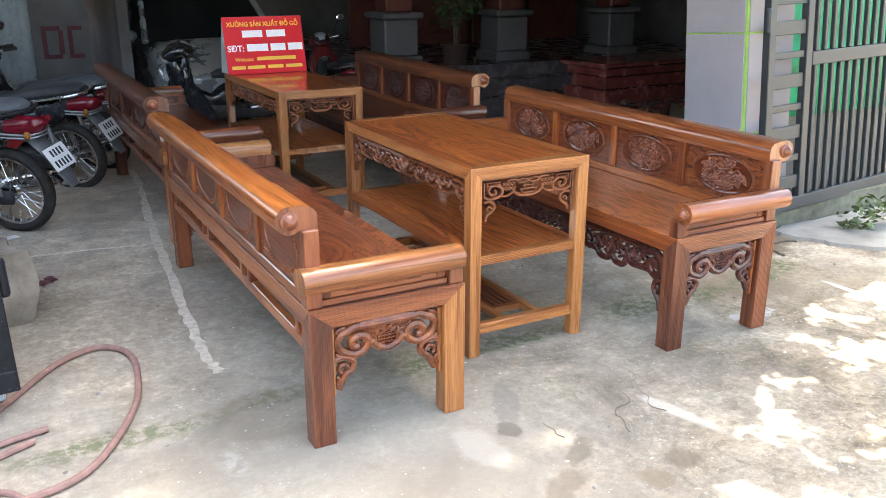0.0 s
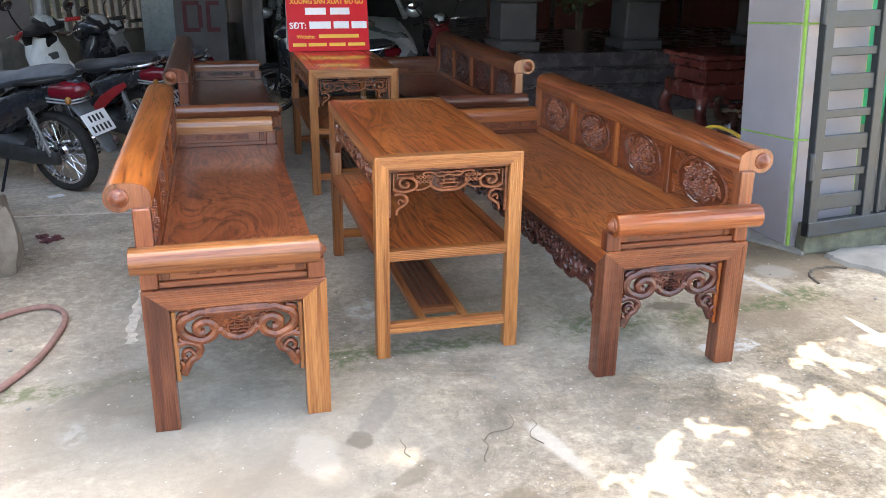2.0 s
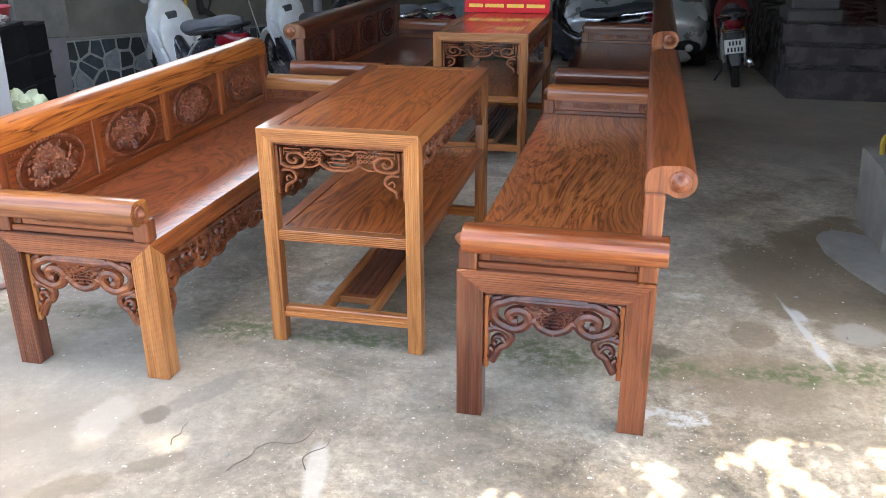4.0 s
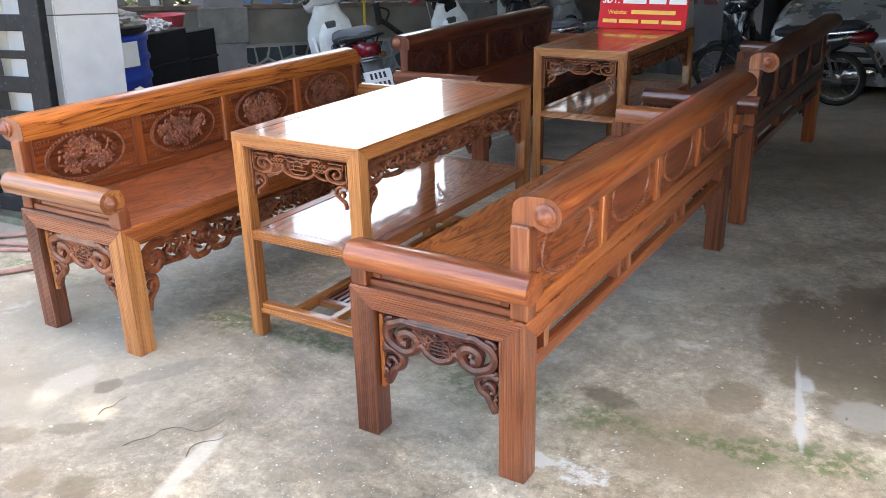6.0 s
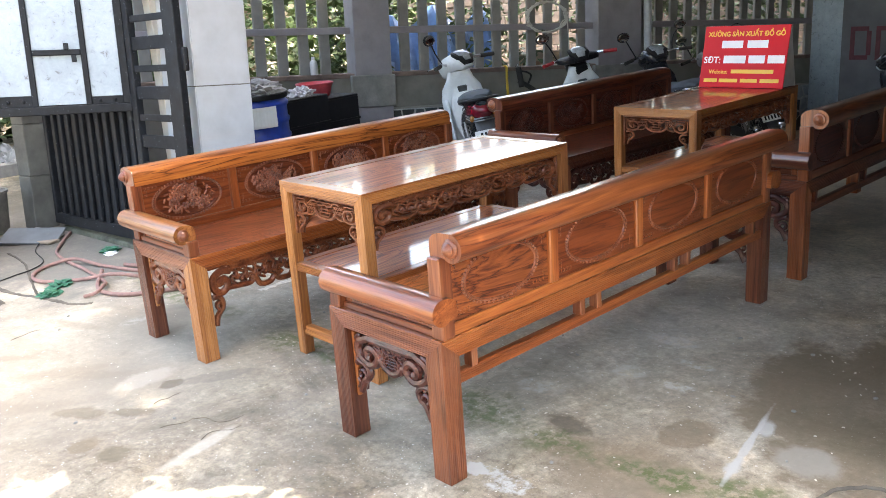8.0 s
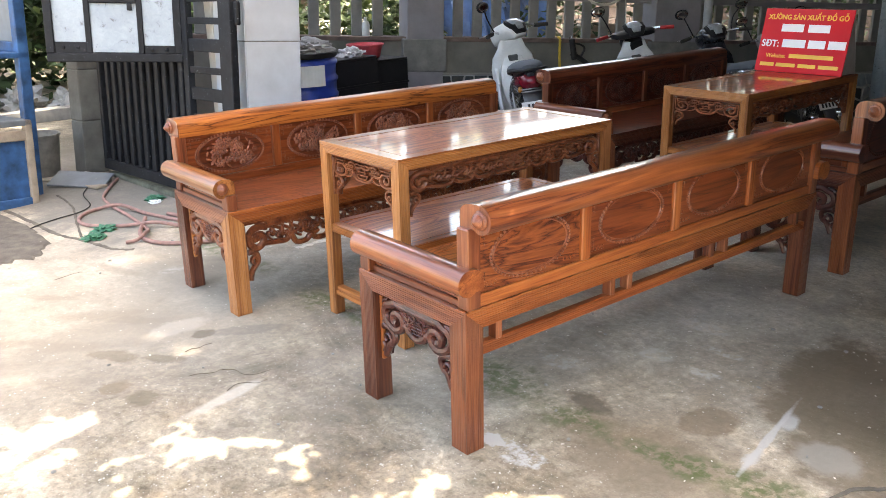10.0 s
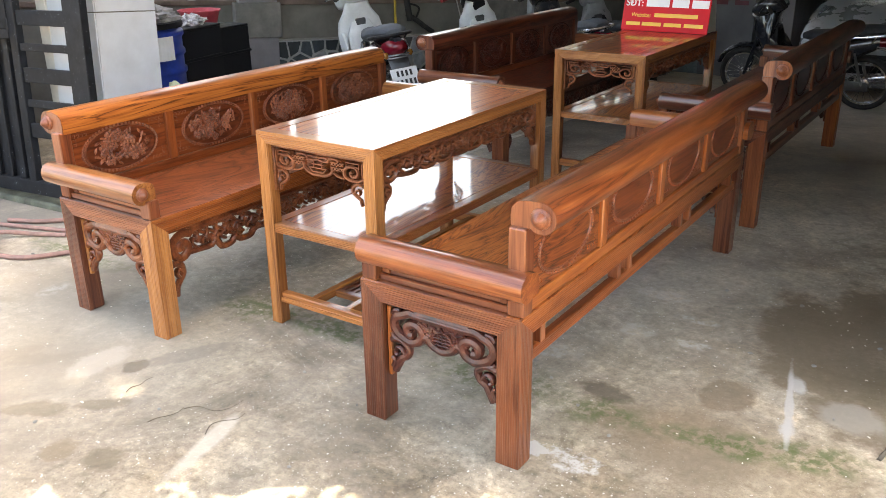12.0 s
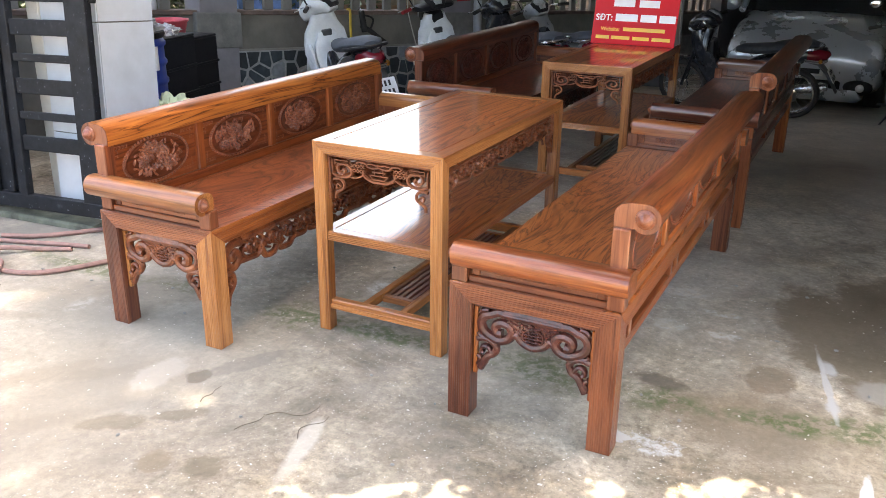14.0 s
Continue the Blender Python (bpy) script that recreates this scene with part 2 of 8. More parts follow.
    def blot(cx, cy, rx, ry, tint, hard=0.35, amount=1.0, freq=3.0, broken=False, turn=0.0):
        """A patch of colour with its own shape at a place: stains, and painted light and shade."""
        nonlocal col
        sub = k.node("ShaderNodeVectorMath", op='SUBTRACT')
        k.link(v, sub.inputs[0])
        sub.inputs[1].default_value = (cx, cy, 0)
        div = k.node("ShaderNodeVectorMath", op='DIVIDE')
        rot = k.node("ShaderNodeVectorRotate", Angle=radians(-turn))
        k.link(sub.outputs[0], rot.inputs["Vector"])
        k.link(rot.outputs[0], div.inputs[0])
        div.inputs[1].default_value = (rx, ry, 1)
        ln = k.node("ShaderNodeVectorMath", op='LENGTH')
        k.link(div.outputs[0], ln.inputs[0])
        ad = k.node("ShaderNodeMath", op='MULTIPLY_ADD')
        ad.inputs[1].default_value = 1.7
        k.link(k.noise(v, freq, 6, 0.65), ad.inputs[0])
        k.link(ln.outputs["Value"], ad.inputs[2])
        mr = k.node("ShaderNodeMapRange")
        mr.inputs[1].default_value, mr.inputs[2].default_value = 1.85 - hard / 2, 1.85 + hard / 2
        mr.inputs[3].default_value, mr.inputs[4].default_value = amount, 0.0
        k.link(ad.outputs[0], mr.inputs[0])
        f = mr.outputs[0]
        if broken:
            times = k.node("ShaderNodeMath", op='MULTIPLY')
            k.link(f, times.inputs[0])
            k.link(flakes, times.inputs[1])
            f = times.outputs[0]
        col = k.mix(f, col, tint)
        return f

    moss, mud, chalk = (0.085, 0.115, 0.035), (0.17, 0.14, 0.10), (0.50, 0.495, 0.475)
    # the broad tones of the slab, some with light and shade put into them
    blot(2.4, 3.6, 1.1, 1.2, (0.27, 0.25, 0.20), 1.0, 0.35, 1.7)
    # shade on the left of the yard, put into the colour
    blot(0.4, 2.3, 1.5, 1.6, (0.36, 0.335, 0.29), 1.2, 0.55, 1.8)
    # slab by the gate: darker, with its shade put into the tone
    blot(-1.9, 2.85, 1.9, 0.75, (0.155, 0.148, 0.13), 0.35, 0.8, 2.4)
    blot(-3.6, 5.0, 1.9, 2.3, (0.12, 0.105, 0.075), 0.6, 0.8, 2.0)
    # porch-side floor: wet, and the shed's shade put into its colour
    blot(5.0, 7.4, 1.8, 2.0, (0.15, 0.135, 0.12), 0.6, 0.55, 2.2)
    # shed floor lightened in colour to make up for missing light
    blot(3.2, 9.2, 5.5, 4.6, (0.52, 0.49, 0.44), 1.0, 0.55, 0.9)
    blot(0.6, 3.9, 0.8, 0.7, (0.20, 0.175, 0.14), 1.0, 0.5, 5.0, True)
    blot(1.6, 3.2, 0.5, 0.4, (0.14, 0.13, 0.09), 1.0, 0.5, 7.0, True)
    blot(1.25, 1.95, 0.2, 0.5, (0.19, 0.175, 0.15), 0.7, 0.5, 3.0)
    blot(0.55, 2.5, 0.5, 0.16, (0.22, 0.19, 0.15), 0.8, 0.45, 4.0)
    blot(2.2, 2.1, 0.7, 0.3, (0.20, 0.17, 0.135), 1.0, 0.45, 6.0, True)
    blot(1.05, 1.45, 0.75, 0.5, (0.25, 0.22, 0.18), 0.9, 0.45, 4.0)
    # shade round the first bench's foot, put into the colour
    blot(1.15, 2.35, 0.6, 0.4, (0.25, 0.225, 0.185), 0.9, 0.5, 4.0)
    # damp ground by the second bench and the column
    wet = blot(3.97, 3.86, 0.58, 0.76, (0.160, 0.120, 0.076), 0.16, 0.80, 2.6)
    blot(3.42, 3.22, 0.09, 0.13, (0.18, 0.135, 0.088), 0.25, 0.65, 5.0)
    blot(3.40, 2.90, 0.28, 0.22, (0.20, 0.155, 0.105), 0.7, 0.65, 5.0)
    blot(3.75, 2.75, 0.45, 0.38, (0.20, 0.162, 0.115), 0.6, 0.5, 4.0)
    blot(3.80, 3.31, 0.11, 0.10, (0.36, 0.335, 0.29), 0.35, 0.6, 6.0)
    blot(2.95, 3.35, 0.5, 0.45, (0.20, 0.175, 0.13), 1.0, 0.4, 6.0, True)
    blot(3.05, 3.02, 0.09, 0.06, (0.12, 0.095, 0.07), 0.5, 0.8, 14.0)
    for x, y, rx, ry, turn in ((3.09, 2.90, 0.14, 0.08, 10), (3.45, 2.925, 0.16, 0.055, 5), (3.60, 2.96, 0.15, 0.07, 12), (3.78, 3.01, 0.11, 0.08, 15), (2.66, 2.90, 0.22, 0.13, 0), (1.51, 2.85, 0.16, 0.10, 0), (1.92, 2.87, 0.26, 0.07, 0), (0.24, 2.82, 0.34, 0.07, 0), (0.84, 2.86, 0.14, 0.06, 0)):
        blot(x, y, rx, ry, moss, 0.9, 0.7, 12.0, True, turn)
    # spilt plaster and pale scuffs
    blot(3.61, 3.28, 0.013, 0.25, chalk, 0.5, 0.8, 9.0, False, 11.5)
    blot(3.605, 3.43, 0.026, 0.055, chalk, 0.6, 0.75, 16.0, False, 15)
    blot(3.64, 3.13, 0.022, 0.06, chalk, 0.6, 0.75, 16.0, False, 8)
    blot(3.13, 2.585, 0.085, 0.055, chalk, 0.3, 0.95, 26.0, True)
    blot(3.00, 2.585, 0.05, 0.035, chalk, 0.25, 0.9, 26.0)
    for x, y, rx, ry, amount in ((3.19, 3.53, 0.07, 0.035, 0.75), (3.13, 3.75, 0.09, 0.03, 0.6), (2.92, 3.92, 0.13, 0.05, 0.5), (2.96, 3.53, 0.07, 0.06, 0.45), (1.70, 3.29, 0.10, 0.12, 0.6), (2.75, 3.2, 0.1, 0.06, 0.4)):
        blot(x, y, rx, ry, (0.56, 0.54, 0.49), 0.5, amount, 18.0, True)
    # stains and scuffs in front of the benches, with some painted light and shade
    # soft sun patch painted as paler concrete
    blot(1.34, 2.17, 0.075, 0.13, (0.46, 0.425, 0.37), 0.35, 0.36, 8.0)
    blot(2.11, 2.03, 0.032, 0.17, (0.55, 0.50, 0.43), 0.5, 0.6, 7.0, False, 14)
    blot(0.57, 2.485, 0.045, 0.07, (0.48, 0.46, 0.41), 0.6, 0.4, 16.0, True)
    blot(1.49, 2.24, 0.04, 0.055, (0.13, 0.105, 0.078), 0.3, 0.7, 12.0)
    blot(1.58, 2.40, 0.055, 0.16, (0.19, 0.172, 0.145), 0.3, 0.6, 7.0, False, -28)
    blot(0.76, 2.74, 0.24, 0.2, mud, 0.5, 0.5, 4.0)
    blot(1.90, 1.80, 0.06, 0.06, (0.16, 0.125, 0.085), 0.5, 0.7, 16.0)
    blot(1.74, 1.75, 0.05, 0.06, (0.19, 0.14, 0.09), 0.5, 0.6, 16.0)
    blot(1.45, 1.85, 0.05, 0.11, mud, 0.35, 0.6, 9.0, False, -60)
    # streaked shadow and dirt, both painted as dark smudges
    for x, y, rx, ry, turn in ((0.95, 1.97, 0.05, 0.20, -35), (1.12, 2.06, 0.04, 0.15, -45), (1.22, 1.72, 0.05, 0.18, -40), (1.02, 1.55, 0.04, 0.2, -30), (0.35, 2.25, 0.04, 0.2, -70), (1.55, 1.62, 0.04, 0.12, -35), (0.55, 1.85, 0.03, 0.14, -50)):
        blot(x, y, rx, ry, (0.22, 0.19, 0.15), 0.7, 0.5, 9.0, False, turn)
    blot(1.62, 2.00, 0.035, 0.09, mud, 0.35, 0.6, 12.0, False, -50)
    # thin streak of sunlight painted on in pale colour
    blot(3.77, 2.56, 0.02, 0.18, (0.70, 0.70, 0.68), 0.3, 0.9, 5.0)
    k.color(col)
    k.b.inputs['Specular IOR Level'].default_value = 0.3
    k.rough(k.mix(wet, (0.85, 0.85, 0.85), (0.6, 0.6, 0.6)))
    k.bump(k.mix(0.5, fine, mid), 0.004, 0.5)
    return k.m


concrete = concrete_floor()
pale_tile = plain("pale_tile", (0.49, 0.52, 0.555), 0.45, vary=0.13, scale=3.5)
grout_green = plain("lime_green_paint", (0.33, 0.60, 0.12), 0.6, vary=0.2)
grey_wall = plain("grey_plaster", (0.185, 0.178, 0.155), 0.9, vary=0.25, scale=4.0, bump=0.003)
purple_grey = plain("grey_mauve_paint", (0.25, 0.235, 0.25), 0.8, vary=0.15, scale=5.0, bump=0.002)
picket_paint = plain("grey_picket", (0.22, 0.215, 0.20), 0.8, vary=0.2, scale=6.0, bump=0.002)
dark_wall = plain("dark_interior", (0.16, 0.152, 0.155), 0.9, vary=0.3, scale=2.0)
roof_under = plain("roof_underside", (0.52, 0.52, 0.52), 0.7, vary=0.3, scale=2.0)
k = Mat("black_iron", 0.55)
v = k.coords(rand=7.0)
col = k.ramp(k.noise(v, 14.0, 6, 0.65), [(0.35, (0.007, 0.008, 0.010)), (0.62, (0.014, 0.016, 0.020)), (0.75, (0.045, 0.05, 0.055))])
k.color(k.mix(1.0, col, k.ramp(k.noise(v, 75.0, 3, 0.6), [(0.69, (1, 1, 1)), (0.73, (16, 16, 15))]), 'MULTIPLY'))
black_iron = k.m
grey_iron = plain("slate_iron", (0.034, 0.042, 0.048), 0.45, 0.2, vary=0.25, scale=16.0)
k = Mat("galvanised_sheet", 0.55, 0.1)
v = k.coords(rand=7.0)
pits = k.ramp(k.noise(v, 22.0, 5, 0.7, 0.6), [(0.30, (0.15, 0.16, 0.17)), (0.40, (0.31, 0.365, 0.41)), (0.7, (0.37, 0.43, 0.475))])
k.color(k.mix(0.6, pits, k.ramp(k.noise(v, 3.5, 4), [(0.35, (0.72, 0.74, 0.76)), (0.65, (1.05, 1.05, 1.05))]), 'MULTIPLY'))
sheet_metal = k.m
green_tarp = plain("green_tarp", (0.015, 0.36, 0.17), 0.6, vary=0.4, scale=6.0)
mossy_cement = plain("mossy_cement", (0.13, 0.135, 0.10), 0.9, vary=0.5, scale=9.0, bump=0.005)
mortar_pale = plain("pale_mortar", (0.56, 0.50, 0.42), 0.9, vary=0.3, scale=30.0)
cement = plain("cement", (0.265, 0.255, 0.232), 0.9, vary=0.2, scale=8.0, bump=0.004)
mauve_tile = plain("mauve_tile", (0.35, 0.335, 0.36), 0.4, vary=0.08, scale=3.0)
porch_stone = plain("porch_stone", (0.10, 0.085, 0.09), 0.25, vary=0.3, scale=5.0)
stone_blue = plain("mosaic_blue", (0.050, 0.066, 0.076), 0.6, vary=0.4, scale=14.0, bump=0.002)
stone_pale = plain("mosaic_pale", (0.24, 0.265, 0.285), 0.6, vary=0.3, scale=14.0, bump=0.002)
stone_dark = plain("mosaic_dark", (0.032, 0.038, 0.042), 0.6, vary=0.4, scale=14.0, bump=0.002)
coping_brown = plain("brick_coping", (0.165, 0.118, 0.10), 0.85, vary=0.35, scale=9.0, bump=0.003)
cement_dark = plain("weathered_cement", (0.20, 0.195, 0.18), 0.9, vary=0.3, scale=7.0, bump=0.004)
mosaic_joint = plain("pale_joint", (0.34, 0.35, 0.345), 0.85, vary=0.25, scale=20.0, bump=0.002)
cream_paint = plain("cream_paint", (0.50, 0.48, 0.43), 0.7, vary=0.2, scale=5.0)
dark_soil = plain("dark_soil", (0.105, 0.09, 0.07), 0.95, vary=0.45, scale=12.0, bump=0.006)
hose_rubber = plain("hose_rubber", (0.27, 0.155, 0.13), 0.7, vary=0.3, scale=20.0)
rubber = plain("black_rubber", (0.036, 0.034, 0.032), 0.85, vary=0.4, scale=20.0)
chrome = plain("chrome", (0.62, 0.63, 0.65), 0.22, 1.0, vary=0.15, scale=20.0)
black_plastic = plain("black_plastic", (0.013, 0.013, 0.015), 0.5, vary=0.35, scale=18.0)
silver_paint = plain("silver_paint", (0.36, 0.37, 0.385), 0.35, 0.3, 0.4, vary=0.15)
white_paint = plain("white_paint", (0.66, 0.68, 0.69), 0.35, 0.0, 0.4, vary=0.10)
dark_red_paint = plain("dark_red_paint", (0.13, 0.012, 0.014), 0.35, 0.0, 0.5, vary=0.25)
black_paint = plain("black_paint", (0.022, 0.024, 0.030), 0.22, 0.0, 0.9, vary=0.3)
vinyl = plain("black_vinyl", (0.034, 0.036, 0.041), 0.5, vary=0.35, scale=25.0)
dusty_vinyl = plain("dusty_vinyl", (0.075, 0.084, 0.098), 0.75, vary=0.3, scale=12.0)
fender_grey = plain("mudguard_grey", (0.095, 0.10, 0.105), 0.55, vary=0.25, scale=12.0)
engine_grey = plain("engine_grey", (0.055, 0.055, 0.055), 0.5, 0.4, vary=0.4)
bright_red_paint = plain("bright_red_paint", (0.33, 0.02, 0.025), 0.35, 0.0, 0.5, vary=0.15)
cast_metal = plain("cast_alloy", (0.28, 0.28, 0.28), 0.45, 0.8, vary=0.3)
dial_grey = plain("dial_grey", (0.30, 0.33, 0.35), 0.15, 0.0, 0.8, vary=0.25, scale=30.0)
lamp_glass = plain("lamp_glass", (0.72, 0.76, 0.80), 0.08, 0.2, 0.6, vary=0.2)
mirror_glass = plain("mirror_glass", (0.8, 0.82, 0.84), 0.03, 1.0, vary=0.03)
amber = plain("amber_lens", (0.30, 0.12, 0.02), 0.2, vary=0.2)
red_lens = plain("red_lens", (0.15, 0.006, 0.014), 0.15, 0.0, 0.5, vary=0.2)
plate_white = plain("plate_white", (0.72, 0.73, 0.73), 0.5, vary=0.08)
ink = plain("black_ink", (0.02, 0.02, 0.02), 0.6, vary=0.2)
car_paint = plain("car_silver", (0.58, 0.62, 0.67), 0.28, 0.6, 1.0, vary=0.01, scale=3.0)
car_glass = plain("car_glass", (0.012, 0.014, 0.017), 0.06, 0.0, 0.6, vary=0.2)
sign_red = plain("sign_red", (0.66, 0.010, 0.02), 0.7, vary=0.06, scale=3.0)
sign_grey = plain("sign_back", (0.42, 0.42, 0.41), 0.6, vary=0.12)
sign_yellow = plain("sign_yellow", (0.85, 0.47, 0.04), 0.4, vary=0.05)
sign_white = plain("sign_white", (0.85, 0.82, 0.83), 0.4, vary=0.04)
blue_plastic = plain("blue_plastic", (0.012, 0.045, 0.30), 0.4, vary=0.3)
basin_red = plain("basin_red", (0.62, 0.085, 0.11), 0.45, vary=0.2)
rag_cloth = plain("rag_cloth", (0.36, 0.35, 0.34), 0.9, vary=0.5, scale=12.0, bump=0.004)
bag_plastic = plain("bag_plastic", (0.6, 0.58, 0.6), 0.25, vary=0.25, scale=20.0)
bag_green = plain("bag_green", (0.60, 0.68, 0.46), 0.4, vary=0.15, scale=9.0)
cable_white = plain("cable_white", (0.55, 0.54, 0.5), 0.5, vary=0.15)
strap_yellow = plain("strap_yellow", (0.60, 0.40, 0.05), 0.5, vary=0.2)
pipe_grey = plain("pipe_grey", (0.38, 0.40, 0.42), 0.4, vary=0.12)
mauve_cloth = plain("mauve_cloth", (0.34, 0.27, 0.31), 0.9, vary=0.25)
banner_grey = plain("banner_grey", (0.13, 0.13, 0.14), 0.8, vary=0.25, scale=3.0)
dull_red = plain("dull_red", (0.12, 0.035, 0.045), 0.8, vary=0.3)
purple_plastic = plain("purple_plastic", (0.13, 0.02, 0.30), 0.35, vary=0.15)
lid_blue = plain("lid_blue", (0.5, 0.58, 0.66), 0.25, vary=0.15)
pale_blue_china = plain("pale_blue", (0.52, 0.63, 0.68), 0.3, vary=0.1)
lacquer = plain("dark_lacquer", (0.13, 0.032, 0.026), 0.22, 0.0, 0.9, vary=0.4, scale=7.0)
porch_wood = plain("porch_wood", (0.12, 0.036, 0.028), 0.45, vary=0.3, scale=6.0)
porch_grey = plain("porch_grey", (0.105, 0.10, 0.105), 0.7, vary=0.2, scale=5.0)
leaf_green = plain("leaf_green", (0.07, 0.115, 0.03), 0.6, vary=0.55, scale=2.5)
leaf_dark = plain("leaf_dark", (0.04, 0.075, 0.022), 0.6, vary=0.5, scale=2.5)
bark = plain("bark", (0.11, 0.085, 0.06), 0.95, vary=0.4, scale=9.0, bump=0.008)
charcoal_paint = plain("charcoal_paint", (0.075, 0.08, 0.085), 0.4, 0.2, 0.3, vary=0.2)
post_cement = plain("post_cement", (0.12, 0.12, 0.11), 0.95, vary=0.3, scale=6.0, bump=0.004)
blue_steel = plain("blue_steel", (0.02, 0.075, 0.18), 0.55, 0.1, vary=0.6, scale=9.0)
sheet_grey = plain("dull_sheet", (0.155, 0.17, 0.18), 0.5, 0.2, vary=0.25, scale=8.0)
raw_wood = plain("raw_wood", (0.30, 0.24, 0.18), 0.85, vary=0.3, scale=10.0, bump=0.003)
raw_timber = plain("sawn_timber", (0.20, 0.125, 0.08), 0.9, vary=0.35, scale=8.0, bump=0.003)
dirty_bucket = plain("dirty_bucket", (0.22, 0.205, 0.185), 0.7, vary=0.4, scale=9.0)
rag_white = plain("sack_white", (0.34, 0.34, 0.33), 0.85, vary=0.3, scale=7.0, bump=0.004)
scrap_green = plain("scrap_green", (0.025, 0.13, 0.07), 0.5, vary=0.4, scale=20.0)
breeze_block = plain("breeze_block", (0.13, 0.11, 0.10), 0.9, vary=0.3, scale=9.0, bump=0.004)
wood_chip = plain("wood_chip", (0.55, 0.50, 0.42), 0.8, vary=0.4, scale=60.0)
root_wood = plain("root_wood", (0.045, 0.016, 0.011), 0.3, 0.0, 0.6, vary=0.4, scale=12.0)
clay_pot = plain("clay_pot", (0.045, 0.024, 0.018), 0.8, vary=0.3, scale=8.0)
stone_grey = plain("stone_block", (0.28, 0.245, 0.20), 0.9, vary=0.3, scale=10.0, bump=0.006)


for worn in (black_iron, black_plastic, rubber, vinyl):
    worn.node_tree.nodes["Principled BSDF"].inputs["Specular IOR Level"].default_value = 0.22


# ---- mesh helpers ----
def part(name, bm, material, parent=None, label="", smooth=False):
    me = bpy.data.meshes.new(name)
    bmesh.ops.recalc_face_normals(bm, faces=bm.faces)
    if smooth:
        for f in bm.faces:
            f.smooth = True
    bm.to_mesh(me)
    bm.free()
    me.materials.append(material)
    if smooth:
        me.set_sharp_from_angle(angle=radians(42))
    ob = new(name, me)
    ob.parent = parent
    if label:
        ob["label"] = label
    return ob


def thing(name, label, category, m=None, group="", kind=""):
    ob = new(name)
    ob.empty_display_size = 0.1
    if m is not None:
        ob.matrix_basis = m
    return tagged(ob, label, category, group, kind)


def solid(name, bm, material, label, category, m=None, group="", kind="", smooth=False):
    """A thing that is one mesh."""
    ob = part(name, bm, material, None, "", smooth)
    if m is not None:
        ob.matrix_basis = m
    return tagged(ob, label, category, group, kind)


def box(bm, a, b, ch=0.003):
    """A box from corner a to corner b with chamfered edges."""
    lo = [min(p, q) for p, q in zip(a, b)]
    hi = [max(p, q) for p, q in zip(a, b)]
    ch = min(ch, min(h - l for l, h in zip(lo, hi)) * 0.45)
    vs = {}
    for i in range(8):
        s = [(i >> k) & 1 for k in range(3)]
        for ax in range(3):
            co = [(hi[k] if s[k] else lo[k]) if k == ax else (hi[k] - ch if s[k] else lo[k] + ch) for k in range(3)]
            vs[(i, ax)] = bm.verts.new(co)
    for ax in range(3):
        u, w = (ax + 1) % 3, (ax + 2) % 3
        for side in (0, 1):
            loop = [side << ax | p << u | q << w for p, q in ((0, 0), (1, 0), (1, 1), (0, 1))]
            bm.faces.new([vs[(i, ax)] for i in (loop if side else loop[::-1])])
    for ax in range(3):
        u, w = (ax + 1) % 3, (ax + 2) % 3
        for p in (0, 1):
            for q in (0, 1):
                i = p << u | q << w
                j = i | 1 << ax
                bm.faces.new([vs[(i, u)], vs[(j, u)], vs[(j, w)], vs[(i, w)]])
    for i in range(8):
        bm.faces.new([vs[(i, k)] for k in range(3)])
    return bm


def prism(bm, outline, lo, hi, axis=2):
    """An outline pushed along an axis; outline in the two other axes, in cyclic order."""
    def at(p, h):
        if axis == 0:
            return (h, p[0], p[1])
        if axis == 1:
            return (p[0], h, p[1])
        return (p[0], p[1], h)
    a = [bm.verts.new(at(p, lo)) for p in outline]
    b = [bm.verts.new(at(p, hi)) for p in outline]
    n = len(outline)
    bm.faces.new(a)
    bm.faces.new(b[::-1])
    for i in range(n):
        bm.faces.new((a[i], a[(i + 1) % n], b[(i + 1) % n], b[i]))
    return bm


def tube(bm, pts, r, sides=6, closed=False, squash=None, cap=True, taper=None):
    """A bent rod through pts. squash: (unit normal, factor) widens it along that way; taper: radius factor at the end."""
    pts = [Vector(p) for p in pts]
    n = len(pts)
    rings = []
    up = Vector((0, 0, 1))
    if squash:
        up = Vector(squash[0])
    last = None
    for i, p in enumerate(pts):
        if closed:
            d = pts[(i + 1) % n] - pts[i - 1]
        else:
            d = pts[min(i + 1, n - 1)] - pts[max(i - 1, 0)]
        if d.length < 1e-9:
            d = Vector((1, 0, 0))
        d.normalize()
        if squash:
            nb = up
        else:
            ref = last if last else (Vector((0, 0, 1)) if abs(d.z) < 0.9 else Vector((1, 0, 0)))
            nb = ref - d * ref.dot(d)
            if nb.length < 1e-6:
                nb = d.orthogonal()
            nb.normalize()
            last = nb
        side = d.cross(nb).normalized()
        rr = r * (1 + (taper - 1) * i / max(1, n - 1)) if taper is not None else r
        k = squash[1] if squash else 1.0
        rings.append([bm.verts.new(p + side * (math.cos(2 * math.pi * j / sides) * rr) + nb * (math.sin(2 * math.pi * j / sides) * rr * k)) for j in range(sides)])
    for i in range(n if closed else n - 1):
        a, b = rings[i], rings[(i + 1) % n]
        for j in range(sides):
            bm.faces.new((a[j], a[(j + 1) % sides], b[(j + 1) % sides], b[j]))
    if cap and not closed:
        bm.faces.new(rings[0][::-1])
        bm.faces.new(rings[-1])
    return bm


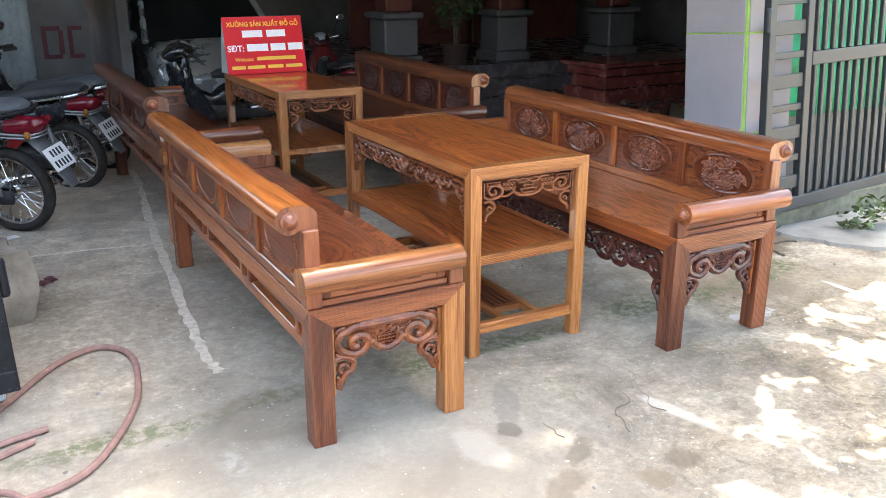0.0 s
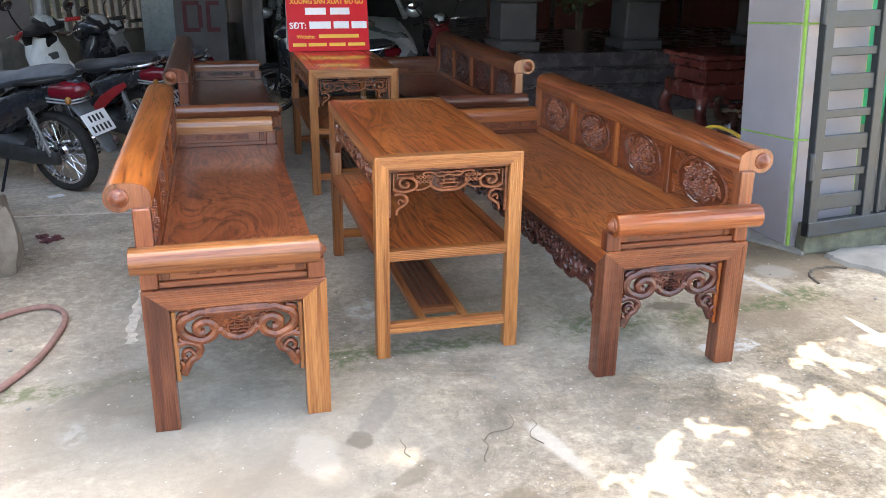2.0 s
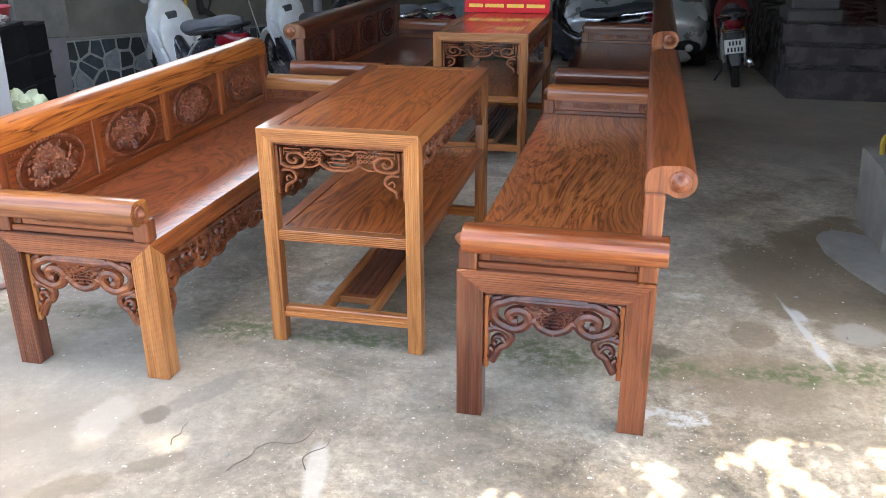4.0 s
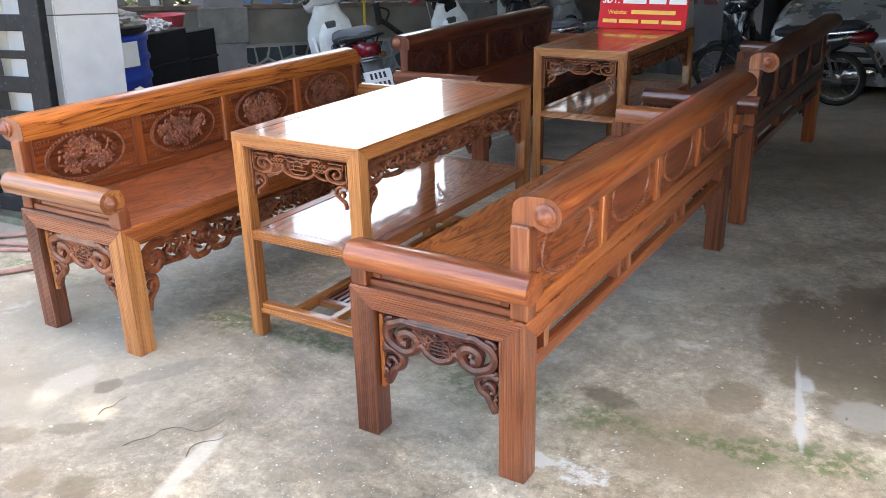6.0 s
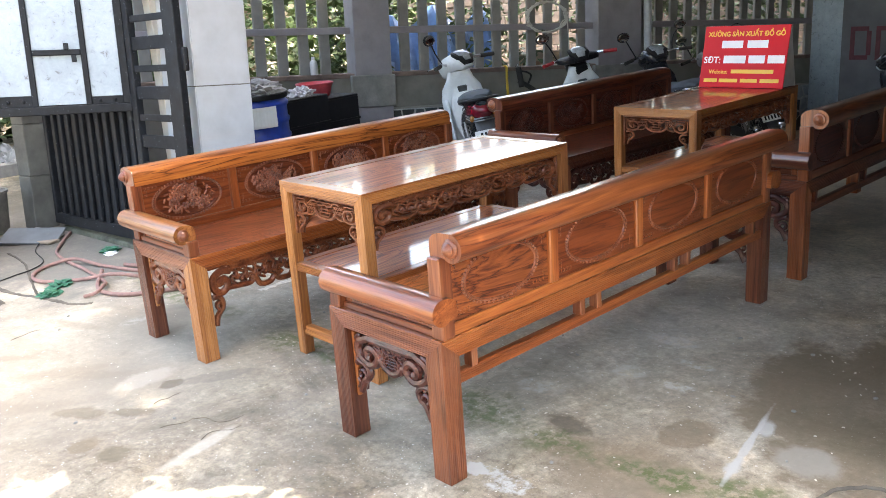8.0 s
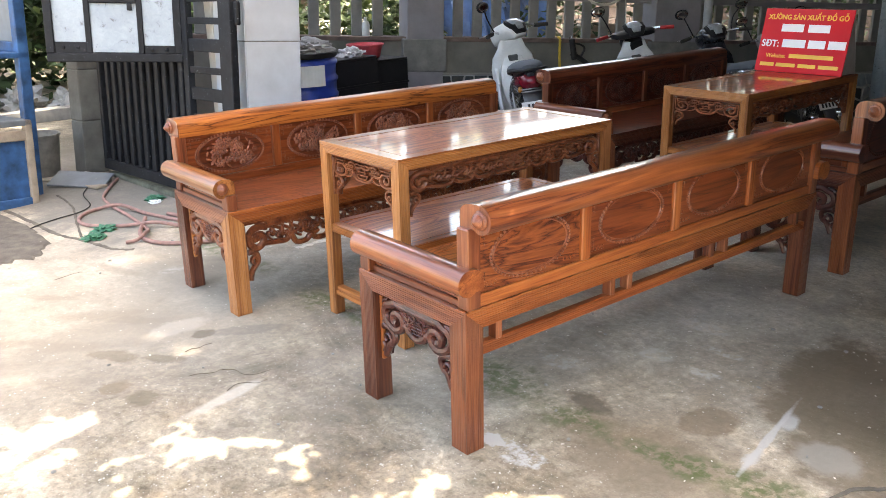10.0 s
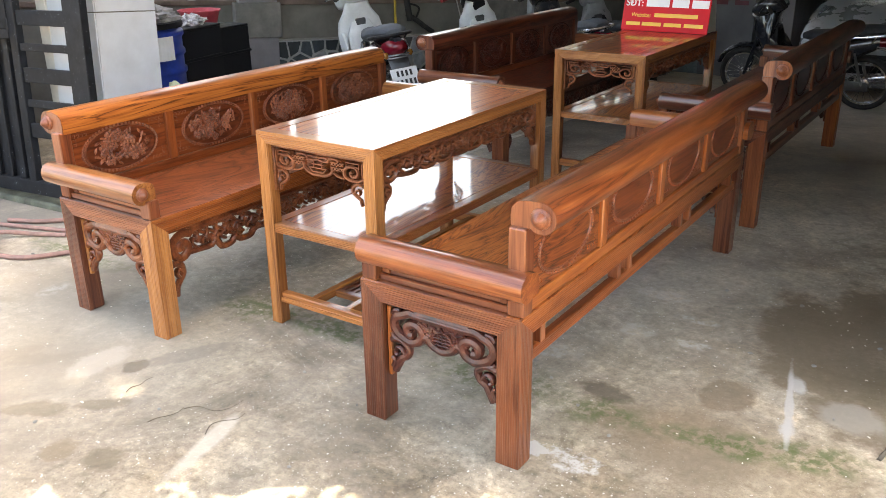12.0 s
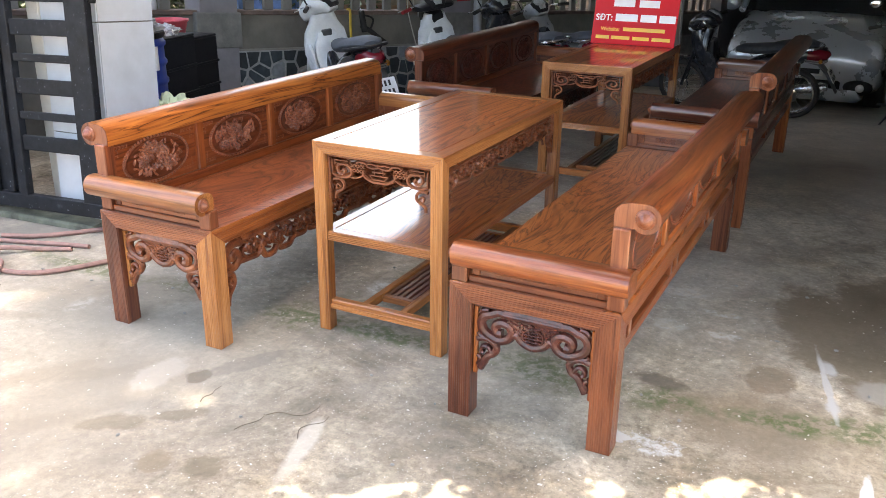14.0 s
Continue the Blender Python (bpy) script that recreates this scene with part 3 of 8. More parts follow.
def lathe(bm, profile, m=None, seg=16):
    """Turns (radius, height) pairs about z, then moves the result by m."""
    m = m or Matrix()
    rings = []
    for r, z in profile:
        if r < 1e-5:
            rings.append([bm.verts.new(m @ Vector((0, 0, z)))])
        else:
            rings.append([bm.verts.new(m @ Vector((r * math.cos(2 * math.pi * j / seg), r * math.sin(2 * math.pi * j / seg), z))) for j in range(seg)])
    for a, b in zip(rings, rings[1:]):
        for j in range(seg):
            k = (j + 1) % seg
            if len(a) == 1 and len(b) == 1:
                continue
            if len(a) == 1:
                bm.faces.new((a[0], b[k], b[j]))
            elif len(b) == 1:
                bm.faces.new((a[j], a[k], b[0]))
            else:
                bm.faces.new((a[j], a[k], b[k], b[j]))
    for ring, flip in ((rings[0], True), (rings[-1], False)) if profile[0] != profile[-1] else ():
        if len(ring) > 1:
            bm.faces.new(ring[::-1] if flip else ring)
    return bm


def blob(bm, c, r, m=None, sides=6, rows=4):
    """A small rounded lump."""
    rx, ry, rz = r if isinstance(r, tuple) else (r, r, r)
    pro = [(math.sin(math.pi * i / rows), -math.cos(math.pi * i / rows)) for i in range(rows + 1)]
    mm = Matrix.Translation(c) @ (m or Matrix()) @ Matrix.Diagonal((rx, ry, rz, 1))
    return lathe(bm, pro, mm, sides)


def smooth_path(pts, n=6, closed=False):
    """Catmull-Rom points through a few guides."""
    pts = [Vector(p) for p in pts]
    out = []
    m = len(pts)
    for i in range(m if closed else m - 1):
        if closed:
            p0, p1, p2, p3 = pts[i - 1], pts[i], pts[(i + 1) % m], pts[(i + 2) % m]
        else:
            p0, p1, p2, p3 = pts[max(i - 1, 0)], pts[i], pts[i + 1], pts[min(i + 2, m - 1)]
        for k in range(n):
            t = k / n
            out.append(0.5 * ((2 * p1) + (p2 - p0) * t + (2 * p0 - 5 * p1 + 4 * p2 - p3) * t * t + (3 * p1 - p0 - 3 * p2 + p3) * t ** 3))
    if not closed:
        out.append(pts[-1])
    return out


def reeds(bm, origin, u, s, nrm, width, s0, s1, count, depth=0.0018, thick=0.004):
    """A reeded face: rounded ridges that run along s across width u. s0 and s1 give, at u = 0 and u = width, where the ridges begin and end."""
    origin, u, s, nrm = Vector(origin), Vector(u), Vector(s), Vector(nrm)
    prof = [(0.0, 0.0)]
    for i in range(count):
        a, b = i / count, (i + 1) / count
        for f, h in ((0.0, 0.0), (0.16, 0.85), (0.5, 1.0), (0.84, 0.85), (1.0, 0.0)):
            if f == 1.0 and i < count - 1:
                continue
            prof.append((a + (b - a) * f, thick - min(depth, thick + 0.003) * (1 - h)))
    prof.append((1.0, 0.0))
    ra, rb = [], []
    for f, h in prof:
        p = origin + u * (width * f) + nrm * h
        ra.append(bm.verts.new(p + s * (s0[0] + (s0[1] - s0[0]) * f)))
        rb.append(bm.verts.new(p + s * (s1[0] + (s1[1] - s1[0]) * f)))
    for i in range(len(prof) - 1):
        bm.faces.new((ra[i], ra[i + 1], rb[i + 1], rb[i]))
    bm.faces.new(ra)
    bm.faces.new(rb[::-1])
    return bm


# ---- carved work ----
def fret_end(bm, origin, U, N, w):
    """The apron at a bench end: two fat cloud curls, a lobed edge and a round medallion among leaves."""
    O, U, N, Z = Vector(origin), Vector(U), Vector(N), Vector((0, 0, 1))
    k = (w / 2) / 0.188
    rnd = random.Random(4)

    def put(pts, rad, n=5, deep=0.013):
        for sg in (-1, 1):
            guide = [O + U * (sg * u * k) + Z * v for u, v in pts]
            tube(bm, smooth_path(guide, n), rad, 8, squash=(N, max(1.0, deep / rad)))

    put([(0, -.018), (-.09, -.018), (-.115, -.016), (-.14, -.027), (-.165, -.038), (-.177, -.063), (-.168, -.09), (-.145, -.107), (-.113, -.117), (-.083, -.105), (-.070, -.08), (-.081, -.058), (-.106, -.052), (-.127, -.066), (-.122, -.088), (-.104, -.090)], 0.0165)
    put([(-.072, -.090), (-.055, -.083), (-.042, -.100), (-.022, -.112), (0, -.118)], 0.0145)
    put([(-.188, -.126), (-.165, -.118), (-.138, -.126), (-.122, -.147), (-.132, -.172), (-.152, -.186), (-.165, -.21), (-.178, -.236)], 0.0135)
    put([(-.138, -.168), (-.152, -.148), (-.170, -.152), (-.174, -.170), (-.164, -.176)], 0.0082)
    put([(-.186, -.186), (-.176, -.20), (-.186, -.222)], 0.0085)
    put([(-.180, -.03), (-.172, -.018), (-.15, -.012)], 0.0085)
    put([(-.185, -.10), (-.178, -.112), (-.16, -.118)], 0.0085)
    put([(0, -.010), (-.05, -.010), (-.095, -.012)], 0.0150)
    # solid ground behind the leaves
    def disc(u, v, ru, rv):
        for sg in (-1, 1):
            c = O + U * (sg * u * k) + Z * v
            rad = U * (ru * k) + N * 0.0035 + Z * rv
            blob(bm, c, tuple(abs(q) for q in rad), None, 14, 6)

    disc(-.05, -.055, .036, .034)
    disc(0.0, -.062, .045, .040)
    # medallion
    ring = [O + U * (0.036 * math.cos(t * math.pi / 12)) + Z * (-0.079 + 0.029 * math.sin(t * math.pi / 12)) for t in range(24)]
    tube(bm, ring, 0.0048, 6, closed=True, squash=(N, 2.0))
    for v, h in ((-.062, .024), (-.073, .031), (-.085, .033), (-.097, .024)):
        put([(0, v), (-h * 0.6, v + 0.0015), (-h, v)], 0.0036, 2, 0.008)
    for u in (0.0, -.014):
        put([(u, -.056), (u, -.08), (u, -.104)], 0.0034, 2, 0.007)
    # leaves between the curls
    for q in range(84):
        u, v = rnd.uniform(-.078, -.004), rnd.uniform(-.032, -.088)
        if abs(u) < 0.036 and v < -.05:
            continue
        for sg in (-1, 1):
            c = O + U * (sg * u * k) + Z * v
            turn = Matrix.Rotation(sg * rnd.uniform(0.2, 2.4), 4, N)
            axis = (turn @ U.to_4d()).to_3d()
            tube(bm, [c - axis * 0.013, c - axis * 0.005, c + axis * 0.005, c + axis * 0.013], 0.0070, 6, squash=(N, 1.6), taper=0.4)
    put([(-.078, -.036), (-.05, -.046), (-.035, -.038), (-.012, -.048), (0, -.044)], 0.005)
    put([(-.07, -.07), (-.054, -.062), (-.042, -.075), (-.056, -.083)], 0.0048)
    return bm


def fret_key(bm, origin, U, N, w):
    """The apron at a table end: key corners, small curls, crossed bars and a boat-shaped middle."""
    O, U, N, Z = Vector(origin), Vector(U), Vector(N), Vector((0, 0, 1))
    k = (w / 2) / 0.2285

    def put(pts, rad, n=4, bend=True):
        for sg in (-1, 1):
            guide = [O + U * (sg * u * k) + Z * v for u, v in pts]
            tube(bm, smooth_path(guide, n) if bend else guide, rad, 6, squash=(N, max(1.0, 0.009 / rad)))

    put([(-.217, -.07), (-.194, -.081), (-.159, -.081), (-.132, -.070), (-.128, -.047), (-.151, -.030), (-.182, -.031), (-.194, -.047), (-.186, -.062), (-.167, -.066), (-.158, -.054), (-.168, -.047)], 0.0068)
    put([(-.217, -.012), (-.217, -.075)], 0.0046, bend=False)
    put([(-.203, -.014), (-.140, -.014), (-.140, -.027), (-.203, -.027)], 0.0036, bend=False)
    put([(-.203, -.014), (-.203, -.034)], 0.0036, bend=False)
    for v0 in (-.022, -.040):
        put([(-.128, v0), (-.112, v0 - 0.013), (-.096, v0), (-.080, v0 - 0.013), (-.066, v0)], 0.0038, bend=False)
        put([(-.128, v0 - 0.013), (-.112, v0), (-.096, v0 - 0.013), (-.080, v0), (-.066, v0 - 0.013)], 0.0038, bend=False)
    put([(-.104, -.018), (-.088, -.011), (-.060, -.014), (-.048, -.026), (-.024, -.028), (0, -.022)], 0.0060)
    put([(-.052, -.016), (-.03, -.012), (-.012, -.016), (0, -.013)], 0.0046)
    put([(-.068, -.044), (-.072, -.058), (-.056, -.073), (-.028, -.083), (0, -.083)], 0.0072)
    put([(-.042, -.056), (-.026, -.072), (0, -.072)], 0.0040, bend=False)
    put([(-.042, -.056), (0, -.056)], 0.0042, bend=False)
    put([(-.03, -.042), (0, -.042)], 0.0046, bend=False)
    put([(-.02, -.03), (-.02, -.056)], 0.0036, bend=False)
    put([(-.130, -.078), (-.10, -.076), (-.072, -.062)], 0.0044)
    put([(-.215, -.094), (-.188, -.091), (-.168, -.104), (-.166, -.124), (-.186, -.14), (-.202, -.15), (-.207, -.172)], 0.0066)
    put([(-.178, -.122), (-.190, -.112), (-.200, -.120), (-.196, -.131)], 0.0046)
    return bm


def fret_long(bm, origin, U, N, w, kv=1.12, r=0.0185, fine=0.0070, step=0.40):
    """The long apron under a seat or a table top: end curls, scalloped edge, pairs of curls and a woven filling."""
    O, U, Z = Vector(origin), Vector(U), Vector((0, 0, 1))
    a = w / 2
    rnd = random.Random(5)

    def put(pts, rad, n=5, both=True):
        for sg in ((-1, 1) if both else (1,)):
            tube(bm, smooth_path([O + U * (sg * u) + Z * (v * kv) for u, v in pts], n), rad, 7, squash=(N, 0.014 / rad if rad > 0.007 else 1.6))

    e = a - 0.2125
    put([(-e - p, q) for p, q in [(.10, -.03), (.135, -.022), (.17, -.03), (.196, -.055), (.19, -.09), (.16, -.112), (.128, -.10), (.118, -.075), (.135, -.058), (.158, -.064), (.155, -.082)]], r)
    put([(-e - p, q) for p, q in [(.205, -.125), (.182, -.124), (.162, -.14), (.160, -.17), (.18, -.192), (.196, -.212), (.203, -.245)]], r * 0.8)
    put([(-e - p, q) for p, q in [(.165, -.16), (.18, -.148), (.19, -.163), (.18, -.178)]], fine * 1.4)
    put([(-a + 0.11, -.016), (-a * 0.5, -.014), (0, -.016)], r * 0.8, 4)
    # scalloped lower edge
    n = max(3, int(round((a - 0.1) / 0.115)))
    edge = [(-e - 0.12, -0.098)]
    for i in range(n):
        u0 = -(a - 0.13) + (a - 0.13) * i / n
        u1 = -(a - 0.13) + (a - 0.13) * (i + 1) / n
        d = -0.092 - 0.03 * (0.5 - 0.5 * math.cos(2 * math.pi * (i + 0.5) / n * 2))
        edge += [(u0 + (u1 - u0) * 0.25, d - 0.006), (u0 + (u1 - u0) * 0.75, d - 0.008), (u1, d + 0.012)]
    edge[-1] = (0, -0.108)
    put(edge, r * 0.8, 4)
    # curls along the run
    k = max(1, int(a / step))
    for i in range(k + 1):
        c = -(a - 0.16) * (1 - (i + 0.55) / (k + 0.6))
        put([(c - .045, -.035), (c - .02, -.022), (c + .008, -.04), (c, -.068), (c - .028, -.07), (c - .03, -.05), (c - .012, -.048)], r * 0.72)
        put([(c + .05, -.09), (c + .03, -.1), (c + .012, -.085), (c + .025, -.066), (c + .05, -.07), (c + .075, -.05)], r * 0.68)
    # woven filling
    u = -a + 0.11
    while u < 0:
        v0, v1 = -0.022 - rnd.random() * 0.01, -0.086 - rnd.random() * 0.012
        f = rnd.choice((-1, 1))
        mid = (v0 + v1) / 2 + rnd.uniform(-.01, .01)
        put([(u, v0), (u + 0.03, v0 - 0.008), (u + 0.036, mid + 0.012 * f), (u + 0.012, mid), (u + 0.004, mid - 0.016), (u + 0.03, v1)], fine * 1.15, 4)
        put([(u + 0.05, mid), (u + 0.034, mid - 0.014), (u + 0.022, mid + 0.004 * f), (u + 0.04, mid + 0.02), (u + 0.066, mid + 0.01)], fine * 1.35, 4)
        if rnd.random() < 0.5:
            put([(u + 0.04, v0), (u + 0.024, mid + 0.006), (u + 0.002, v1)], fine, 3)
        u += 0.05
    return bm


def bead_oval(bm, cx, cy, cz, a, b, sx, r=0.0056, count=58):
    for i in range(count):
        t = 2 * math.pi * i / count
        blob(bm, (cx + sx * 0.001, cy + a * math.cos(t), cz + b * math.sin(t)), (r * 0.9, r, r), None, 6, 4)
    ring = [(cx, cy + (a - 0.011) * math.cos(2 * math.pi * i / 40), cz + (b - 0.009) * math.sin(2 * math.pi * i / 40)) for i in range(40)]
    tube(bm, ring, 0.0046, 6, closed=True)
    return bm


def oval_dish(bm, cx, cy, cz, a, b, seg=44):
    """The smooth hollow inside the beads: a low rim and a floor that falls away from it."""
    rows = [[bm.verts.new((cx + h, cy + a * f * math.cos(2 * math.pi * i / seg), cz + b * f * math.sin(2 * math.pi * i / seg))) for i in range(seg)] for f, h in ((1.0, -0.001), (0.985, 0.0055), (0.955, 0.0065), (0.925, 0.0050), (0.85, 0.0022), (0.70, 0.0006), (0.45, 0.0004))]
    for p, q in zip(rows, rows[1:]):
        for i in range(seg):
            bm.faces.new((p[i], p[(i + 1) % seg], q[(i + 1) % seg], q[i]))
    bm.faces.new(rows[-1])
    return bm


def flowers(bm, cx, cy, cz, a, b, seed):
    """A spray of blossom and leaves on bent branches, in low relief, inside an oval."""
    rnd = random.Random(seed)
    for k in range(4):
        t0 = rnd.uniform(-0.8, -0.3)
        y, z = a * t0, b * rnd.uniform(-0.6, 0.1)
        d = rnd.uniform(-0.3, 0.9)
        pts = []
        for i in range(9):
            pts.append((cx + 0.001, cy + y, cz + z))
            y += 0.024 * math.cos(d)
            z += 0.024 * math.sin(d)
            d += rnd.uniform(-0.65, 0.5)
            if (y / a) ** 2 + (z / b) ** 2 > 0.7:
                break
        if len(pts) > 2:
            tube(bm, smooth_path(pts, 3), 0.0062, 5, taper=0.5)
    placed = 0
    while placed < 24:
        y, z = rnd.uniform(-a, a) * 0.8, rnd.uniform(-b, b) * 0.78
        if (y / a) ** 2 + (z / b) ** 2 > 0.62:
            continue
        placed += 1
        s = rnd.uniform(0.010, 0.017)
        turn = rnd.uniform(0, 2)
        for j in range(5):
            t = turn + 2 * math.pi * j / 5
            blob(bm, (cx + 0.001, cy + y + s * math.cos(t), cz + z + s * math.sin(t)), (0.0105, s * 0.70, s * 0.70), None, 6, 4)
        blob(bm, (cx + 0.010, cy + y, cz + z), (0.008, s * 0.38, s * 0.38), None, 6, 4)
    for k in range(110):
        y, z = rnd.uniform(-a, a) * 0.85, rnd.uniform(-b, b) * 0.85
        if (y / a) ** 2 + (z / b) ** 2 > 0.7:
            continue
        blob(bm, (cx, cy + y, cz + z), (0.008, 0.016, 0.006), Matrix.Rotation(rnd.uniform(0, 3), 4, 'X'), 6, 4)
    return bm


def corner_scrolls(bm, cx, y0, y1, z0, z1):
    """Small key scrolls in the four corners of a panel."""
    for sy in (0, 1):
        for sz in (0, 1):
            cy, cz = (y1 - 0.016, -1) if sy else (y0 + 0.016, 1)
            bz, dz = (z1 - 0.016, -1) if sz else (z0 + 0.016, 1)
            for i in range(4):
                o = 0.018 * i
                tube(bm, [(cx, cy + cz * o, bz), (cx, cy + cz * (o + 0.011), bz), (cx, cy + cz * (o + 0.011), bz + dz * 0.012), (cx, cy + cz * (o + 0.003), bz + dz * 0.012)], 0.0022, 5)
            for i in range(2):
                o = 0.018 * (i + 1)
                tube(bm, [(cx, cy, bz + dz * o), (cx, cy + cz * 0.012, bz + dz * o), (cx, cy + cz * 0.012, bz + dz * (o + 0.011))], 0.0022, 5)
    return bm


def finial(bm, base, direction, r=0.03, length=0.035):
    d = Vector(direction)
    m = Matrix.Translation(base) @ d.to_track_quat('Z', 'Y').to_matrix().to_4x4()
    return lathe(bm, [(r, 0), (r * 1.06, length * .12), (r * 1.0, length * .25), (r * .74, length * .36), (r * .78, length * .46), (r * .66, length * .6), (r * .42, length * .82), (r * .16, length * .97), (0, length)], m, 18)


# ---- bench ----
B_L, B_D, B_S = 2.17, 0.585, 0.502          # length, depth, height of the frame


def make_bench(front_leg, back_leg, far_leg, end_rail, front_rail, back_rail, post, mullion, arm, roll, seat, panel, rear_panel, apron, relief, near_end=0, swirled=-1):
    """A long bench; each argument names the tone or is the wood of that member."""
    top = thing("long_bench", "", "bench")
    lw, ld, rail = 0.080, 0.075, 0.066
    z0 = B_S - rail
    for ex in (0, 1):
        for ey in (0, 1):
            bm = bmesh.new()
            xa, xb = (0.004, lw) if not ex else (B_D - lw, B_D - 0.004)
            ya, yb = (0.004, ld) if not ey else (B_L - ld, B_L - 0.004)
            box(bm, (xa, ya, 0), (xb, yb, z0 + 0.002), 0.005)
            box(bm, (xa + 0.004, ya + 0.004, z0), (xb - 0.004, yb - 0.004, B_S - 0.006), 0.002)
            ny, yf = (-1, 0.004) if not ey else (1, B_L - 0.004)
            tops = (B_S, z0) if not ex else (z0, B_S)
            reeds(bm, (0 if not ex else B_D - lw, yf, 0), (1, 0, 0), (0, 0, 1), (0, ny, 0), lw, (0.002, 0.002), tops, 10, 0.0012)
            nx, xf = (-1, 0.004) if not ex else (1, B_D - 0.004)
            tops = (B_S, z0) if not ey else (z0, B_S)
            reeds(bm, (xf, 0 if not ey else B_L - ld, 0), (0, 1, 0), (0, 0, 1), (nx, 0, 0), ld, (0.002, 0.002), tops, 9, 0.0016)
            part("leg", bm, grain((front_leg if ex else back_leg) if ey == near_end else far_leg, 2), top)
    for ey in (0, 1):
        ny, yf = (-1, 0.004) if not ey else (1, B_L - 0.004)
        bm = bmesh.new()
        reeds(bm, (0, yf, z0), (0, 0, 1), (1, 0, 0), (0, ny, 0), rail, (lw, 0), (B_D - lw, B_D), 9)
        ya, yb = (0.0045, 0.06) if not ey else (B_L - 0.06, B_L - 0.0045)
        box(bm, (lw - 0.004, ya, z0), (B_D - lw + 0.004, yb, B_S - 0.004), 0.002)
        part("end_rail", bm, grain(end_rail, 0), top)
        # fret apron at the end
        yc = 0.035 if not ey else B_L - 0.035
        bm = bmesh.new()
        fret_end(bm, (B_D / 2, yc, z0 - 0.012), (1, 0, 0), (0, 1, 0), B_D - 2 * lw - 0.03)
        box(bm, (lw, yc - 0.008, z0 - 0.018), (B_D - lw, yc + 0.008, z0 - 0.001), 0.002)
        part("end_apron", bm, apron, top, "carved openwork apron", True)
        for xa in (lw + 0.001, B_D - lw - 0.016):
            bm = bmesh.new()
            box(bm, (xa, yc - 0.009, z0 - 0.27), (xa + 0.015, yc + 0.009, z0 - 0.019), 0.003)
            part("apron_strip", bm, grain(arm, 2), top)
    for ex in (0, 1):
        nx, xf = (-1, 0.004) if not ex else (1, B_D - 0.004)
        bm = bmesh.new()
        reeds(bm, (xf, 0, z0), (0, 0, 1), (0, 1, 0), (nx, 0, 0), rail, (ld, 0), (B_L - ld, B_L), 9)
        xa, xb = (0.0045, 0.06) if not ex else (B_D - 0.06, B_D - 0.0045)
        box(bm, (xa, ld - 0.004, z0), (xb, B_L - ld + 0.004, B_S - 0.004), 0.002)
        part("back_rail" if not ex else "front_rail", bm, grain(front_rail if ex else back_rail, 1), top)
    bm = bmesh.new()
    fret_long(bm, (B_D - 0.035, B_L / 2, z0 - 0.012), (0, 1, 0), (1, 0, 0), B_L - 2 * ld - 0.03)
    box(bm, (B_D - 0.043, ld, z0 - 0.018), (B_D - 0.027, B_L - ld, z0 - 0.001), 0.002)
    for ya in (ld + 0.001, B_L - ld - 0.016):
        box(bm, (B_D - 0.044, ya, z0 - 0.27), (B_D - 0.026, ya + 0.015, z0 - 0.019), 0.003)
    part("front_apron", bm, apron, top, "carved openwork apron", True)
    # seat
    bm = bmesh.new()
    box(bm, (0.0623, 0.0583, B_S - 0.03), (B_D - 0.0643, B_L - 0.0583, B_S + 0.0015), 0.0006)
    part("seat", bm, seat, top, "wide glossy figured seat board")
    for xa, xb in ((B_D - 0.064, B_D - 0.002), (0.002, 0.062)):
        bm = bmesh.new()
        box(bm, (xa, 0.003, B_S - 0.0055), (xb, B_L - 0.003, B_S + 0.002), 0.0008)
        part("seat_border", bm, seat, top)
    for ya in (0.003, B_L - 0.058):
        bm = bmesh.new()
        box(bm, (0.0623, ya, B_S - 0.0055), (B_D - 0.0643, ya + 0.055, B_S + 0.0018), 0.0008)
        part("seat_border", bm, grain(end_rail, 0), top)
    # back
    zt = 0.772
    for ya in (0.012, B_L - 0.067):
        bm = bmesh.new()
        box(bm, (0.0, ya, B_S + 0.002), (0.055, ya + 0.055, zt), 0.004)
        part("back_post", bm, grain(post, 2), top)
    bm = bmesh.new()
    box(bm, (0.008, 0.067, B_S + 0.002), (0.05, B_L - 0.067, 0.546), 0.004)
    part("lower_back_rail", bm, grain(back_rail, 1), top)
    span = (B_L - 0.134 - 3 * 0.046) / 4
    for i in range(4):
        y0 = 0.067 + i * (span + 0.046)
        if i:
            bm = bmesh.new()
            box(bm, (0.004, y0 - 0.046, 0.546), (0.052, y0, zt), 0.004)
            part("mullion", bm, grain(mullion, 2), top)
        bm = bmesh.new()
        box(bm, (0.018, y0, 0.5465), (0.034, y0 + span, zt + 0.002), 0.001)
        wood_here = rear_panel if i == swirled else panel
        pan = part("panel", bm, wood_here, top, "red-brown panel carved with blossom in a beaded oval")
        cy, cz = y0 + span / 2, (0.546 + 0.766) / 2
        bm = bmesh.new()
        oval_dish(bm, 0.034, cy, cz, span * 0.375, 0.091)
        part("oval_field", bm, oval_red if panel is not panel_dark else panel, pan, "smooth hollow oval", True)
        bm = bmesh.new()
        bead_oval(bm, 0.034, cy, cz, span * 0.395, 0.098, 1, 0.0062, 60)
        part("bead_ring", bm, relief, pan, "", True)
        bm = bmesh.new()
        flowers(bm, 0.034, cy, cz, span * 0.36, 0.086, 11 + i)
        part("blossom_relief", bm, relief, pan, "carved flowering branches", True)
        bm = bmesh.new()
        corner_scrolls(bm, 0.034, y0, y0 + span, 0.55, 0.764)
